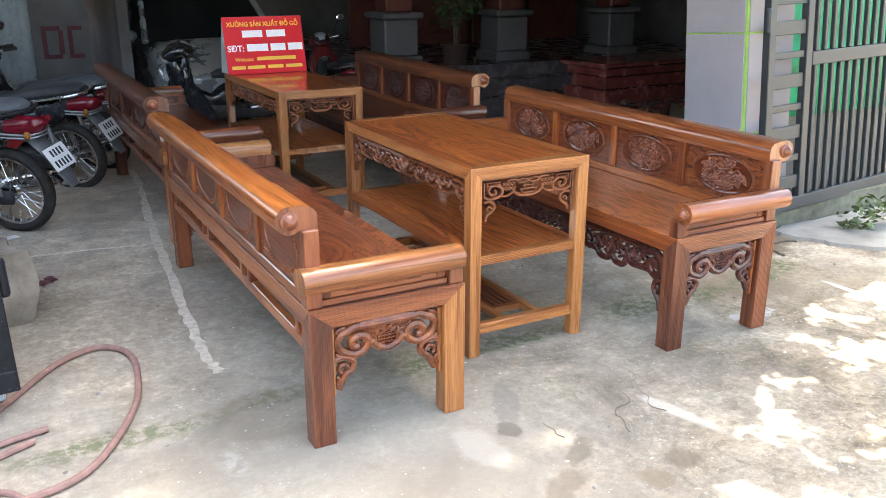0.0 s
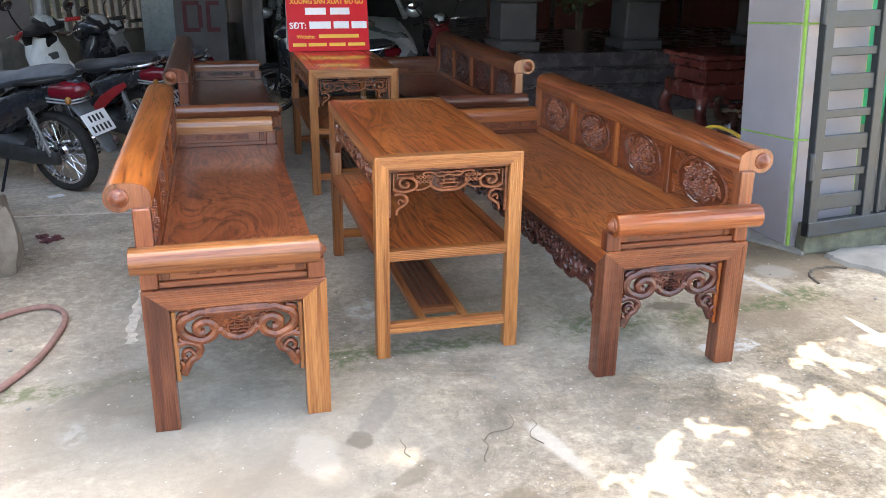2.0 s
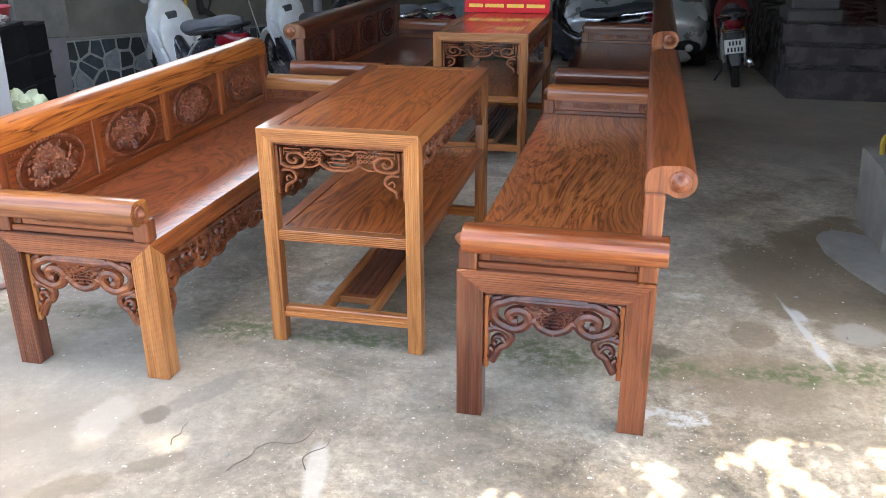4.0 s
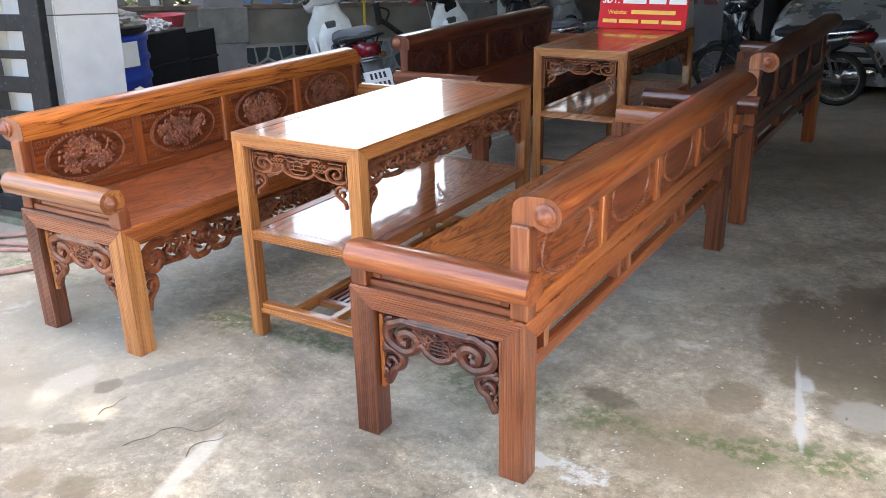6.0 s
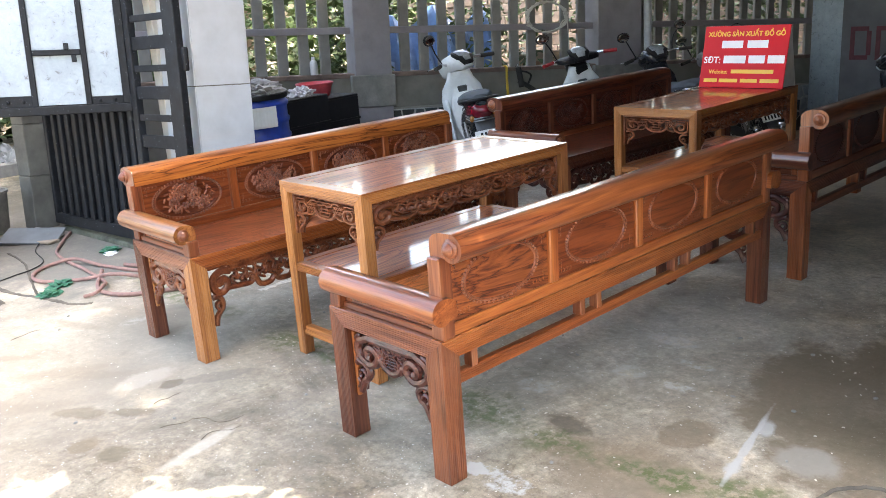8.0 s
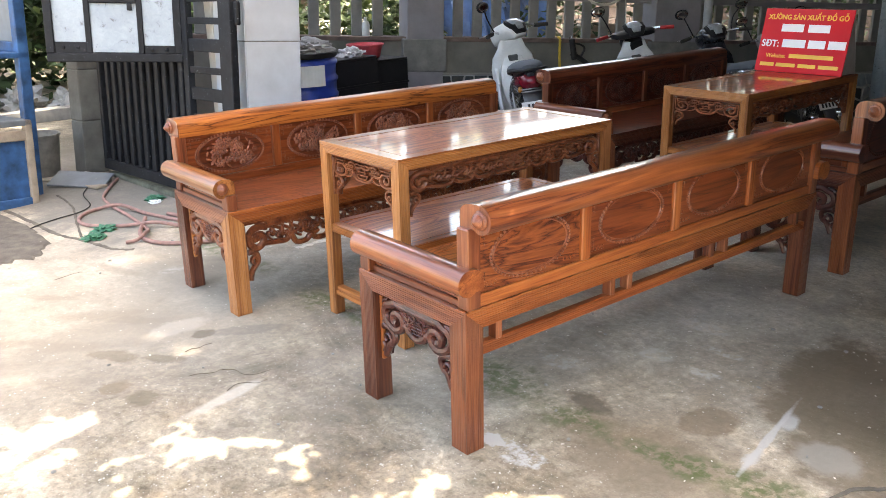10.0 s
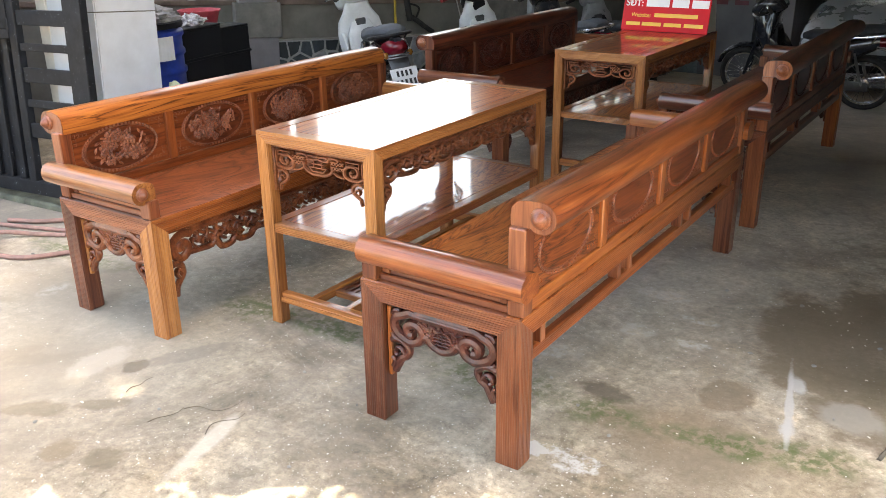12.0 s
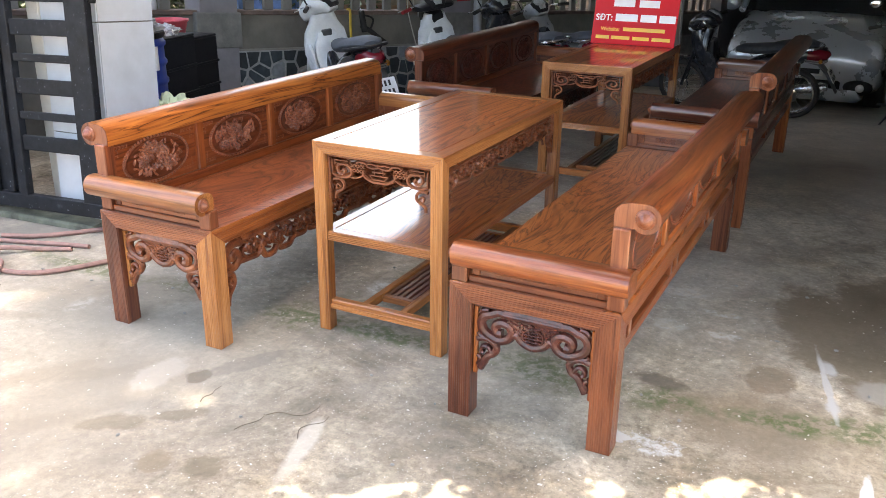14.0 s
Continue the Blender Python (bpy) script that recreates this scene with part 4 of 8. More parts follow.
        tagged(part("corner_scrollwork", bm, relief, pan, "", True), kind="stuff")
        bm = bmesh.new()
        bead_oval(bm, 0.018, cy, cz, span * 0.385, 0.096, -1, 0.0056, 52)
        part("rear_bead_ring", bm, relief, pan, "", True)
        bm = bmesh.new()
        corner_scrolls(bm, 0.018, y0, y0 + span, 0.55, 0.764)
        tagged(part("corner_scrollwork", bm, wood_here, pan, "", True), kind="stuff")
    bm = bmesh.new()
    sec = [(0.056, 0.764), (0.059, 0.80), (0.055, 0.826), (0.04, 0.842), (0.012, 0.850)]
    sec += [(-0.036 + 0.046 * math.cos(radians(t)), 0.806 + 0.046 * math.sin(radians(t))) for t in range(90, 318, 15)]
    sec += [(0.002, 0.764)]
    prism(bm, sec, 0.034, B_L - 0.034, 1)
    part("top_roll", bm, roll, top, "thick rounded scroll rail", True)
    for y, d in ((0.034, -1), (B_L - 0.034, 1)):
        bm = bmesh.new()
        prism(bm, sec, min(y, y + d * 0.003), max(y, y + d * 0.003), 1)
        part("roll_end", bm, grain(post, 2), top)
        bm = bmesh.new()
        finial(bm, (-0.036, y, 0.806), (0, d, 0))
        part("finial", bm, relief_red, top, "turned red knob", True)
    # arms
    for ey in (0, 1):
        fy = (lambda y: y) if not ey else (lambda y: B_L - y)
        sec = [(0.056, 0.576), (0.058, 0.610), (0.052, 0.634), (0.036, 0.646), (0.012, 0.650)]
        sec += [(-0.004 + 0.043 * math.cos(radians(t)), 0.608 + 0.043 * math.sin(radians(t))) for t in range(90, 318, 15)]
        sec += [(0.022, 0.576)]
        bm = bmesh.new()
        prism(bm, [(fy(y), z) for y, z in sec], -0.022, 0.562, 0)
        part("arm_roll", bm, grain(arm, 0), top, "rounded scroll arm", True)
        bm = bmesh.new()
        finial(bm, (0.562, fy(-0.004), 0.608), (1, 0, 0), 0.026, 0.026)
        part("finial", bm, relief_red, top, "turned red knob", True)
        bm = bmesh.new()
        box(bm, (0.525, fy(0.004), B_S + 0.002), (0.581, fy(0.056), 0.577), 0.004)
        part("arm_post", bm, grain(post, 2), top)
        bm = bmesh.new()
        box(bm, (0.055, fy(0.022), B_S + 0.002), (0.525, fy(0.056), 0.526), 0.003)
        part("arm_sill", bm, grain(end_rail, 0), top)
        bm = bmesh.new()
        box(bm, (0.055, fy(0.034), 0.526), (0.525, fy(0.052), 0.580), 0.002)
        slat = part("arm_slat", bm, grain(end_rail, 0), top, "dark slat with a carved band of scrolls")
        bm = bmesh.new()
        for yy in (fy(0.034), fy(0.052)):
            box(bm, (0.15, yy - 0.0015, 0.5385), (0.43, yy + 0.0015, 0.5675), 0.001)
            for k in range(10):
                u, sg = 0.158 + k * 0.027, 1 if k % 2 else -1
                tube(bm, smooth_path([(u, yy, 0.553 - sg * 0.009), (u + .007, yy, 0.553 + sg * 0.008), (u + .017, yy, 0.553 + sg * 0.010), (u + .023, yy, 0.553), (u + .016, yy, 0.553 - sg * 0.004), (u + .013, yy, 0.553 + sg * 0.002)], 3), 0.0033, 5)
            for x in (0.078, 0.502):
                box(bm, (x - 0.014, yy - 0.004, 0.527), (x + 0.014, yy + 0.004, 0.579), 0.002)
        part("scroll_band", bm, carved_red if roll is not roll_dark else carved_dark, slat, "paler carved scrolls", True)
    # stretcher behind
    bm = bmesh.new()
    box(bm, (0.012, ld, 0.335), (0.042, B_L - ld, 0.376), 0.003)
    reeds(bm, (0.012, 0, 0.337), (0, 0, 1), (0, 1, 0), (-1, 0, 0), 0.037, (ld, ld), (B_L - ld, B_L - ld), 5)
    part("stretcher", bm, grain(back_rail, 1), top)
    for y in (0.15, 0.72, 0.82, 1.35, 1.45, 2.02):
        bm = bmesh.new()
        box(bm, (0.006, y - 0.014, 0.374), (0.046, y + 0.014, z0 + 0.001), 0.003)
        part("spacer", bm, grain(post, 2), top)
    return top


bench_a = make_bench("gold", "umber", "brown", "brown", "amber", "amber", "brown", "amber", "gold", roll_lined, seat_red, panel_red, panel_red, carved_red, relief_red)
bench_a.matrix_basis = pose(0.838, 2.437, 0)
bench_b = make_bench("umber", "brown", "umber", "brown", "amber", "amber", "brown", "amber", "amber", roll_red, seat_amber, panel_red, panel_swirl, carved_dark, relief_red, 1, 3)
bench_b.matrix_basis = pose(3.018, 2.452 + B_L, 0, 0, 0, 180)
# rear benches: darker wood, with the shed's shade put into its colour too
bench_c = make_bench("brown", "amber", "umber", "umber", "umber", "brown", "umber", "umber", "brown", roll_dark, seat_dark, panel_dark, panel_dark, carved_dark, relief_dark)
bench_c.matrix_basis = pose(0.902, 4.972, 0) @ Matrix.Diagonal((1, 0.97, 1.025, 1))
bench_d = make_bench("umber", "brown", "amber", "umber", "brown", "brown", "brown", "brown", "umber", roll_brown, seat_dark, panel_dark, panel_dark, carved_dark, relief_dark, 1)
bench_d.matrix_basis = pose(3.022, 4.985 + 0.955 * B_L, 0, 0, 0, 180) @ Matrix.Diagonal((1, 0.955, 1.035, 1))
for ob in (bench_a, bench_b):
    tagged(ob, "glossy reddish-brown carved wooden bench beside the front table", "bench", "carved benches")
for ob in (bench_c, bench_d):
    tagged(ob, "glossy reddish-brown carved wooden bench beside the table with the sign", "bench", "carved benches")

# ---- table ----
T_L, T_W, T_H = 1.29, 0.577, 0.812


def make_table():
    top = thing("tea_table", "", "table")
    lw, rail = 0.052, 0.046
    z0 = T_H - rail
    for ex in (0, 1):
        for ey in (0, 1):
            bm = bmesh.new()
            xa, xb = (0.004, lw) if not ex else (T_W - lw, T_W - 0.004)
            ya, yb = (0.004, lw) if not ey else (T_L - lw, T_L - 0.004)
            box(bm, (xa, ya, 0), (xb, yb, z0 + 0.002), 0.004)
            box(bm, (xa + 0.004, ya + 0.004, z0), (xb - 0.004, yb - 0.004, T_H - 0.006), 0.002)
            ny, yf = (-1, 0.004) if not ey else (1, T_L - 0.004)
            tops = (T_H, z0) if not ex else (z0, T_H)
            reeds(bm, (0 if not ex else T_W - lw, yf, 0), (1, 0, 0), (0, 0, 1), (0, ny, 0), lw, (0.002, 0.002), tops, 7, 0.0013)
            nx, xf = (-1, 0.004) if not ex else (1, T_W - 0.004)
            tops = (T_H, z0) if not ey else (z0, T_H)
            reeds(bm, (xf, 0 if not ey else T_L - lw, 0), (0, 1, 0), (0, 0, 1), (nx, 0, 0), lw, (0.002, 0.002), tops, 7, 0.0016)
            part("leg", bm, grain("gold", 2), top)
    for ey in (0, 1):
        ny, yf = (-1, 0.004) if not ey else (1, T_L - 0.004)
        bm = bmesh.new()
        reeds(bm, (0, yf, z0), (0, 0, 1), (1, 0, 0), (0, ny, 0), rail, (lw, 0), (T_W - lw, T_W), 7)
        box(bm, (lw - 0.004, yf, z0), (T_W - lw + 0.004, yf - ny * 0.04, T_H - 0.006), 0.002)
        part("end_rail", bm, grain("gold", 0), top)
        yc = 0.03 if not ey else T_L - 0.03
        bm = bmesh.new()
        fret_key(bm, (T_W / 2, yc, z0 - 0.010), (1, 0, 0), (0, 1, 0), T_W - 2 * lw - 0.024)
        box(bm, (lw, yc - 0.007, z0 - 0.014), (T_W - lw, yc + 0.007, z0 - 0.001), 0.002)
        for xa in (lw + 0.001, T_W - lw - 0.013):
            box(bm, (xa, yc - 0.007, z0 - 0.19), (xa + 0.012, yc + 0.007, z0 - 0.015), 0.002)
        part("end_apron", bm, carved_tan, top, "carved openwork apron", True)
        # low end rail
        bm = bmesh.new()
        box(bm, (lw, yc - 0.018, 0.097), (T_W - lw, yc + 0.018, 0.141), 0.004)
        reeds(bm, (0, yc + ny * 0.018, 0.1), (0, 0, 1), (1, 0, 0), (0, ny, 0), 0.02, (lw, lw), (T_W - lw, T_W - lw), 3, 0.003, 0.005)
        part("low_rail", bm, grain("tan", 0), top)
    for ex in (0, 1):
        nx, xf = (-1, 0.004) if not ex else (1, T_W - 0.004)
        bm = bmesh.new()
        reeds(bm, (xf, 0, z0), (0, 0, 1), (0, 1, 0), (nx, 0, 0), rail, (lw, 0), (T_L - lw, T_L), 7)
        box(bm, (xf, lw - 0.004, z0), (xf - nx * 0.04, T_L - lw + 0.004, T_H - 0.006), 0.002)
        part("side_rail", bm, grain("tan", 1), top)
        xc = 0.03 if not ex else T_W - 0.03
        bm = bmesh.new()
        fret_long(bm, (xc, T_L / 2, z0 - 0.010), (0, 1, 0), (1, 0, 0), T_L - 2 * lw - 0.024, 0.78, 0.0122, 0.0052, 0.4)
        box(bm, (xc - 0.007, lw, z0 - 0.014), (xc + 0.007, T_L - lw, z0 - 0.001), 0.002)
        for ya in (lw + 0.001, T_L - lw - 0.013):
            box(bm, (xc - 0.007, ya, z0 - 0.19), (xc + 0.007, ya + 0.012, z0 - 0.015), 0.002)
        part("side_apron", bm, carved_tan, top, "carved openwork apron", True)
    bm = bmesh.new()
    box(bm, (0.063, 0.063, T_H - 0.025), (T_W - 0.063, T_L - 0.063, T_H + 0.0012), 0.0015)
    part("top_board", bm, board, top, "glossy figured table top")
    for xa in (0.001, T_W - 0.059):
        bm = bmesh.new()
        prism(bm, [(xa, 0.001 if xa < 0.1 else 0.059), (xa + 0.058, 0.059 if xa < 0.1 else 0.001), (xa + 0.058, T_L - 0.059 if xa < 0.1 else T_L - 0.001), (xa, T_L - 0.001 if xa < 0.1 else T_L - 0.059)], T_H - 0.0055, T_H + 0.002)
        part("top_border", bm, grain("amber", 1), top)
    for ya, q in ((0.001, 0), (T_L - 0.059, 1)):
        o = [(0.001, ya), (T_W - 0.001, ya), (T_W - 0.059, ya + 0.058), (0.059, ya + 0.058)]
        if q:
            o = [(0.059, ya), (T_W - 0.059, ya), (T_W - 0.001, ya + 0.058), (0.001, ya + 0.058)]
        bm = bmesh.new()
        prism(bm, o, T_H - 0.0055, T_H + 0.0018)
        part("end_border", bm, grain("gold", 0), top)
    # shelf
    bm = bmesh.new()
    box(bm, (0.06, 0.06, 0.412), (T_W - 0.06, T_L - 0.06, 0.4405), 0.0015)
    part("shelf_board", bm, board, top, "glossy figured shelf")
    for ya, ny in ((0.012, -1), (T_L - 0.012, 1)):
        bm = bmesh.new()
        box(bm, (lw - 0.001, ya, 0.404), (T_W - lw + 0.001, ya - ny * 0.045, 0.442), 0.002)
        reeds(bm, (0, ya, 0.404), (0, 0, 1), (1, 0, 0), (0, ny, 0), 0.036, (lw, lw), (T_W - lw, T_W - lw), 5, 0.0035, 0.006)
        part("shelf_end_rail", bm, grain("tan", 0), top)
    for xa, nx in ((0.012, -1), (T_W - 0.012, 1)):
        bm = bmesh.new()
        box(bm, (xa, lw - 0.001, 0.404), (xa - nx * 0.045, T_L - lw + 0.001, 0.4415), 0.002)
        reeds(bm, (xa, 0, 0.404), (0, 0, 1), (0, 1, 0), (nx, 0, 0), 0.036, (lw, lw), (T_L - lw, T_L - lw), 5, 0.0035, 0.006)
        part("shelf_side_rail", bm, grain("amber", 1), top)
    # low slatted rack
    for xa in (0.18, 0.357):
        bm = bmesh.new()
        box(bm, (xa, 0.048, 0.103), (xa + 0.032, T_L - 0.048, 0.136), 0.003)
        part("stretcher", bm, grain("tan", 1), top)
    for ya in (0.16, T_L - 0.19):
        bm = bmesh.new()
        box(bm, (0.212, ya, 0.103), (0.357, ya + 0.03, 0.132), 0.003)
        part("cross_rail", bm, grain("tan", 0), top)
    for k in range(5):
        bm = bmesh.new()
        xa = 0.217 + k * 0.0285
        box(bm, (xa, 0.19, 0.112), (xa + 0.02, T_L - 0.19, 0.13), 0.002)
        part("slat", bm, grain("umber", 1), top)
    return top


table_front = make_table()
table_front.matrix_basis = pose(1.654, 2.795, 0)
tagged(table_front, "glossy figured wooden tea table with an empty top and a shelf", "table", "carved tables")
table_rear = copy_thing(table_front, pose(1.682, 5.24, 0))
tagged(table_rear, "glossy wooden tea table with a red sign standing on it", "table", "carved tables")


# ---- ground and setting ----
def floor_z(y):
    """The yard floor is level in front and falls gently towards the back of the shed."""
    return -0.065 * min(max(y - 6.6, 0.0), 8.4)


def ground():
    bm = bmesh.new()
    xs = [-60, -20, -8] + [x * 0.5 for x in range(-6, 21)] + [20, 60]
    ys = [-60, -20, -6] + [y * 0.5 for y in range(-4, 13)] + [6.6] + [7 + y * 0.5 for y in range(17)] + [25, 60]
    grid = [[bm.verts.new((x, y, floor_z(y))) for x in xs] for y in ys]
    for j in range(len(ys) - 1):
        for i in range(len(xs) - 1):
            bm.faces.new((grid[j][i], grid[j][i + 1], grid[j + 1][i + 1], grid[j + 1][i]))
    return solid("ground", bm, concrete, "worn stained concrete yard floor", "floor", kind="structure")


ground()


def plumb(x, y, z=0.0):
    """The yard in front is a ramp: what stands plumb leans a little against its normal, about the point given."""
    up = Vector((-0.025, 0.066, 1.0)).normalized()
    p = Vector((x, y, z))
    return Matrix.Translation(p) @ Vector((0, 0, 1)).rotation_difference(up).to_matrix().to_4x4() @ Matrix.Translation(-p)


def wall(name, a, b, mat, label, cat="wall", ch=0.004):
    bm = bmesh.new()
    box(bm, a, b, ch)
    return solid(name, bm, mat, label, cat, kind="structure")


def column(name, label, x0, y0, x1, y1, h, joints, core, tile, pivot):
    """A square column: a core and four tiles to each course."""
    top = thing(name, label, "column", plumb(x0, y0, pivot), kind="structure")
    bm = bmesh.new()
    box(bm, (x0 + 0.010, y0 + 0.010, -0.05), (x1 - 0.010, y1 - 0.010, h), 0.002)
    part("core", bm, core, top)
    g = 0.022 if core is grout_green else 0.006
    for a, b in zip(joints, joints[1:]):
        lo, hi = (a + 0.005, b - 0.005) if core is grout_green else (a + 0.003, b - 0.003)
        for side in range(4):
            bm = bmesh.new()
            if side == 0:
                box(bm, (x0, y0 + g, lo), (x0 + 0.0095, y1 - g, hi), 0.002)
            elif side == 1:
                box(bm, (x1 - 0.0095, y0 + g, lo), (x1, y1 - g, hi), 0.002)
            elif side == 2:
                box(bm, (x0 + g, y0, lo), (x1 - g, y0 + 0.0095, hi), 0.002)
            else:
                box(bm, (x0 + g, y1 - 0.0095, lo), (x1 - g, y1, hi), 0.002)
            part("tile", bm, tile, top)
    return top


column("column_1", "square front column clad in large grey tiles", -0.52, 3.345, -0.085, 3.74, 3.4, (0, 0.5, 1.105, 1.71, 2.32, 2.93, 3.4), grey_wall, pale_tile, 0.75)
column("column_2", "square front column in pale mauve tiles with lime green edges", 4.08, 3.59, 4.50, 4.11, 3.4, (0, 0.6, 1.2, 1.8, 2.4, 3.0, 3.4), grout_green, mauve_tile, 0.0)

# added roof out of view; edge set where shade ends, underside pale for bounce
bm = bmesh.new()
prism(bm, [(-2.2, 3.62), (4.3, 3.72), (5.4, 4.02), (10.2, 4.05), (10.2, 15.0), (-2.2, 15.0)], 3.4, 3.5)
solid("ceiling", bm, roof_under, "pale underside of an added shed roof, out of view", "ceiling", kind="structure")
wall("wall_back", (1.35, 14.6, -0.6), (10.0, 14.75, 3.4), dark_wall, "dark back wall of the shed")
# unseen panel, added to keep sky out of the wood's reflections
wall("wall_back_upper", (0.45, 11.24, 1.84), (1.62, 11.36, 3.4), dark_wall, "dark blocker added above the back fence, out of view")
# unseen board, added to cut sky glare on the rear table
bm = bmesh.new()
box(bm, (3.2, 0.0, 1.74), (9.3, 0.06, 3.5), 0.004)
for v in bm.verts:
    v.co.z += -0.055 * v.co.x if v.co.z < 2.5 else 0.0
solid("wall_side_upper", bm, dark_wall, "dark blocker added above the side fence, out of view", "wall", pose(-1.66, 5.85, 0, 0, 0, 70.09), kind="structure")
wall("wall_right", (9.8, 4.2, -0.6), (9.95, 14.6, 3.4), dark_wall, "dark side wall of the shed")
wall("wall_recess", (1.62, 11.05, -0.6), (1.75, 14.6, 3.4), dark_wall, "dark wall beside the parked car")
wall("wall_front_right", (4.5, 3.98, 0), (9.95, 4.1, 3.4), grey_wall, "grey front wall beyond the open gate")
# unseen backdrop, added to close off the reflections
wall("boundary_wall", (-14, -9.2, 0), (16, -9.0, 2.4), cement, "plain cement wall added behind the camera, unseen")
wall("kerb_1", (4.12, 3.50, 0), (9.8, 3.58, 0.16), mossy_cement, "mossy cement kerb under the open gate", "kerb")
for k, (a, h) in enumerate(((8.3, 0.15), (8.65, 0.30), (9.0, 0.45))):
    wall("step_%d" % (k + 1), (4.2, a, -0.6), (9.8, a + (0.347 if k < 2 else 5.6), h), porch_stone, "dark polished porch step", "step")


# side and back walls with pickets, piers and mosaic
def cells(rnd, u1, v1, size):
    """Irregular stone outlines that fill a strip u1 by v1."""
    seeds = []
    nu, nv = int(u1 / size), max(1, int(round(v1 / size)))
    for j in range(nv):
        for i in range(nu):
            seeds.append(((i + 0.5 + rnd.uniform(-.36, .36)) * u1 / nu, (j + 0.5 + rnd.uniform(-.34, .34)) * v1 / nv))
    for s in seeds:
        poly = [(0, 0), (u1, 0), (u1, v1), (0, v1)]
        for q in seeds:
            if q is s or abs(q[0] - s[0]) > 3 * size:
                continue
            mx, my = (s[0] + q[0]) / 2, (s[1] + q[1]) / 2
            dx, dy = q[0] - s[0], q[1] - s[1]
            out = []
            for i in range(len(poly)):
                p, r = poly[i], poly[(i + 1) % len(poly)]
                dp = (p[0] - mx) * dx + (p[1] - my) * dy
                dr = (r[0] - mx) * dx + (r[1] - my) * dy
                if dp <= 0:
                    out.append(p)
                if dp * dr < 0:
                    t = dp / (dp - dr)
                    out.append((p[0] + (r[0] - p[0]) * t, p[1] + (r[1] - p[1]) * t))
            poly = out
            if not poly:
                break
        if len(poly) > 2:
            yield s, poly


FENCE = pose(-1.66, 5.85, 0, 0, 0, 70.09)     # local x runs along the side fence, which falls away towards the back
FALL, LEAN_S, LEAN_N = -0.055, 0.0535, 0.046     # its fall along its run, and how it stands plumb on the ramp


def on_fence(s, out, z):
    """A point by the fence: s along it, out from its inner face, z above its own foot."""
    return FENCE @ Vector((s + LEAN_S * (z - 0.9), -out + LEAN_N * (z - 0.9), z + FALL * s))


def picket_fence(name, label, m, start, end, piers, seed):
    """A low wall with a stone mosaic, a plastered band and pickets between two rails. Local x runs along it, y = 0 is the inner face."""
    top = thing(name, label, "fence", m, kind="structure")
    fall = Matrix(((1, 0, LEAN_S, -0.9 * LEAN_S), (0, 1, LEAN_N, -0.9 * LEAN_N), (FALL, 0, 1, 0), (0, 0, 0, 1)))

    def put(nm, bm, mat):
        bm.transform(fall)
        return part(nm, bm, mat, top)

    bm = bmesh.new()
    box(bm, (start, 0.012, -0.25), (end, 0.17, 0.875), 0.004)
    put("low_wall", bm, grey_wall)
    bm = bmesh.new()
    box(bm, (start, -0.006, 0.875), (end, 0.18, 0.915), 0.006)
    put("coping", bm, coping_brown)
    bm = bmesh.new()
    box(bm, (0.1, -0.004, 0.565), (end, 0.014, 0.582), 0.003)
    put("mosaic_border", bm, cement)
    for z, h in ((1.275, 0.065), (1.66, 0.06)):
        bm = bmesh.new()
        box(bm, (start, 0.05, z), (end, 0.12, z + h), 0.006)
        put("rail", bm, purple_grey)
    for a, b in piers:
        bm = bmesh.new()
        box(bm, (a, -0.05, -0.25), (b, 0.22, 3.4), 0.006)
        put("pier", bm, purple_grey)
        bm = bmesh.new()
        box(bm, (a - 0.045, -0.062, 0.60), (b + 0.03, 0.0, 0.90), 0.008)
        put("pier_base", bm, cement_dark)
    u = start + 0.07
    while u < end - 0.1:
        if not any(a - 0.12 < u < b + 0.02 for a, b in piers):
            for z0, z1 in ((0.915, 1.276), (1.339, 1.661)):
                bm = bmesh.new()
                box(bm, (u, 0.065, z0), (u + 0.098, 0.105, z1), 0.005)
                put("picket", bm, picket_paint)
        u += 0.2
    rnd = random.Random(seed)
    mats = (stone_blue, stone_pale, stone_dark, stone_dark, stone_blue)
    for s, poly in cells(rnd, 6.0, 0.565, 0.135):
        cx, cy = sum(p[0] for p in poly) / len(poly), sum(p[1] for p in poly) / len(poly)
        if cx < 0.06:
            continue
        inner = []
        for p in poly:
            d = math.hypot(p[0] - cx, p[1] - cy)
            f = max(0.3, 1 - 0.013 / max(d, 0.02))
            inner.append((cx + (p[0] - cx) * f, cy + (p[1] - cy) * f))
        bm = bmesh.new()
        lo = [bm.verts.new((p[0], 0.0115, p[1])) for p in inner]
        hi = [bm.verts.new((cx + (p[0] - cx) * 0.94, -0.002 - 0.003 * rnd.random(), cy + (p[1] - cy) * 0.94)) for p in inner]
        n = len(inner)
        bm.faces.new(hi)
        for i in range(n):
            bm.faces.new((lo[i], lo[(i + 1) % n], hi[(i + 1) % n], hi[i]))
        put("stone", bm, rnd.choice(mats))
    bm = bmesh.new()
    box(bm, (0.1, 0.004, -0.25), (end, 0.0119, 0.565), 0.001)
    put("mortar", bm, mosaic_joint)
    return top


picket_fence("side_fence", "grey picket fence on a low wall with a stone mosaic", FENCE, -2.4, 9.3, ((-0.03, 0.33), (2.65, 3.2), (6.9, 7.25)), 3)


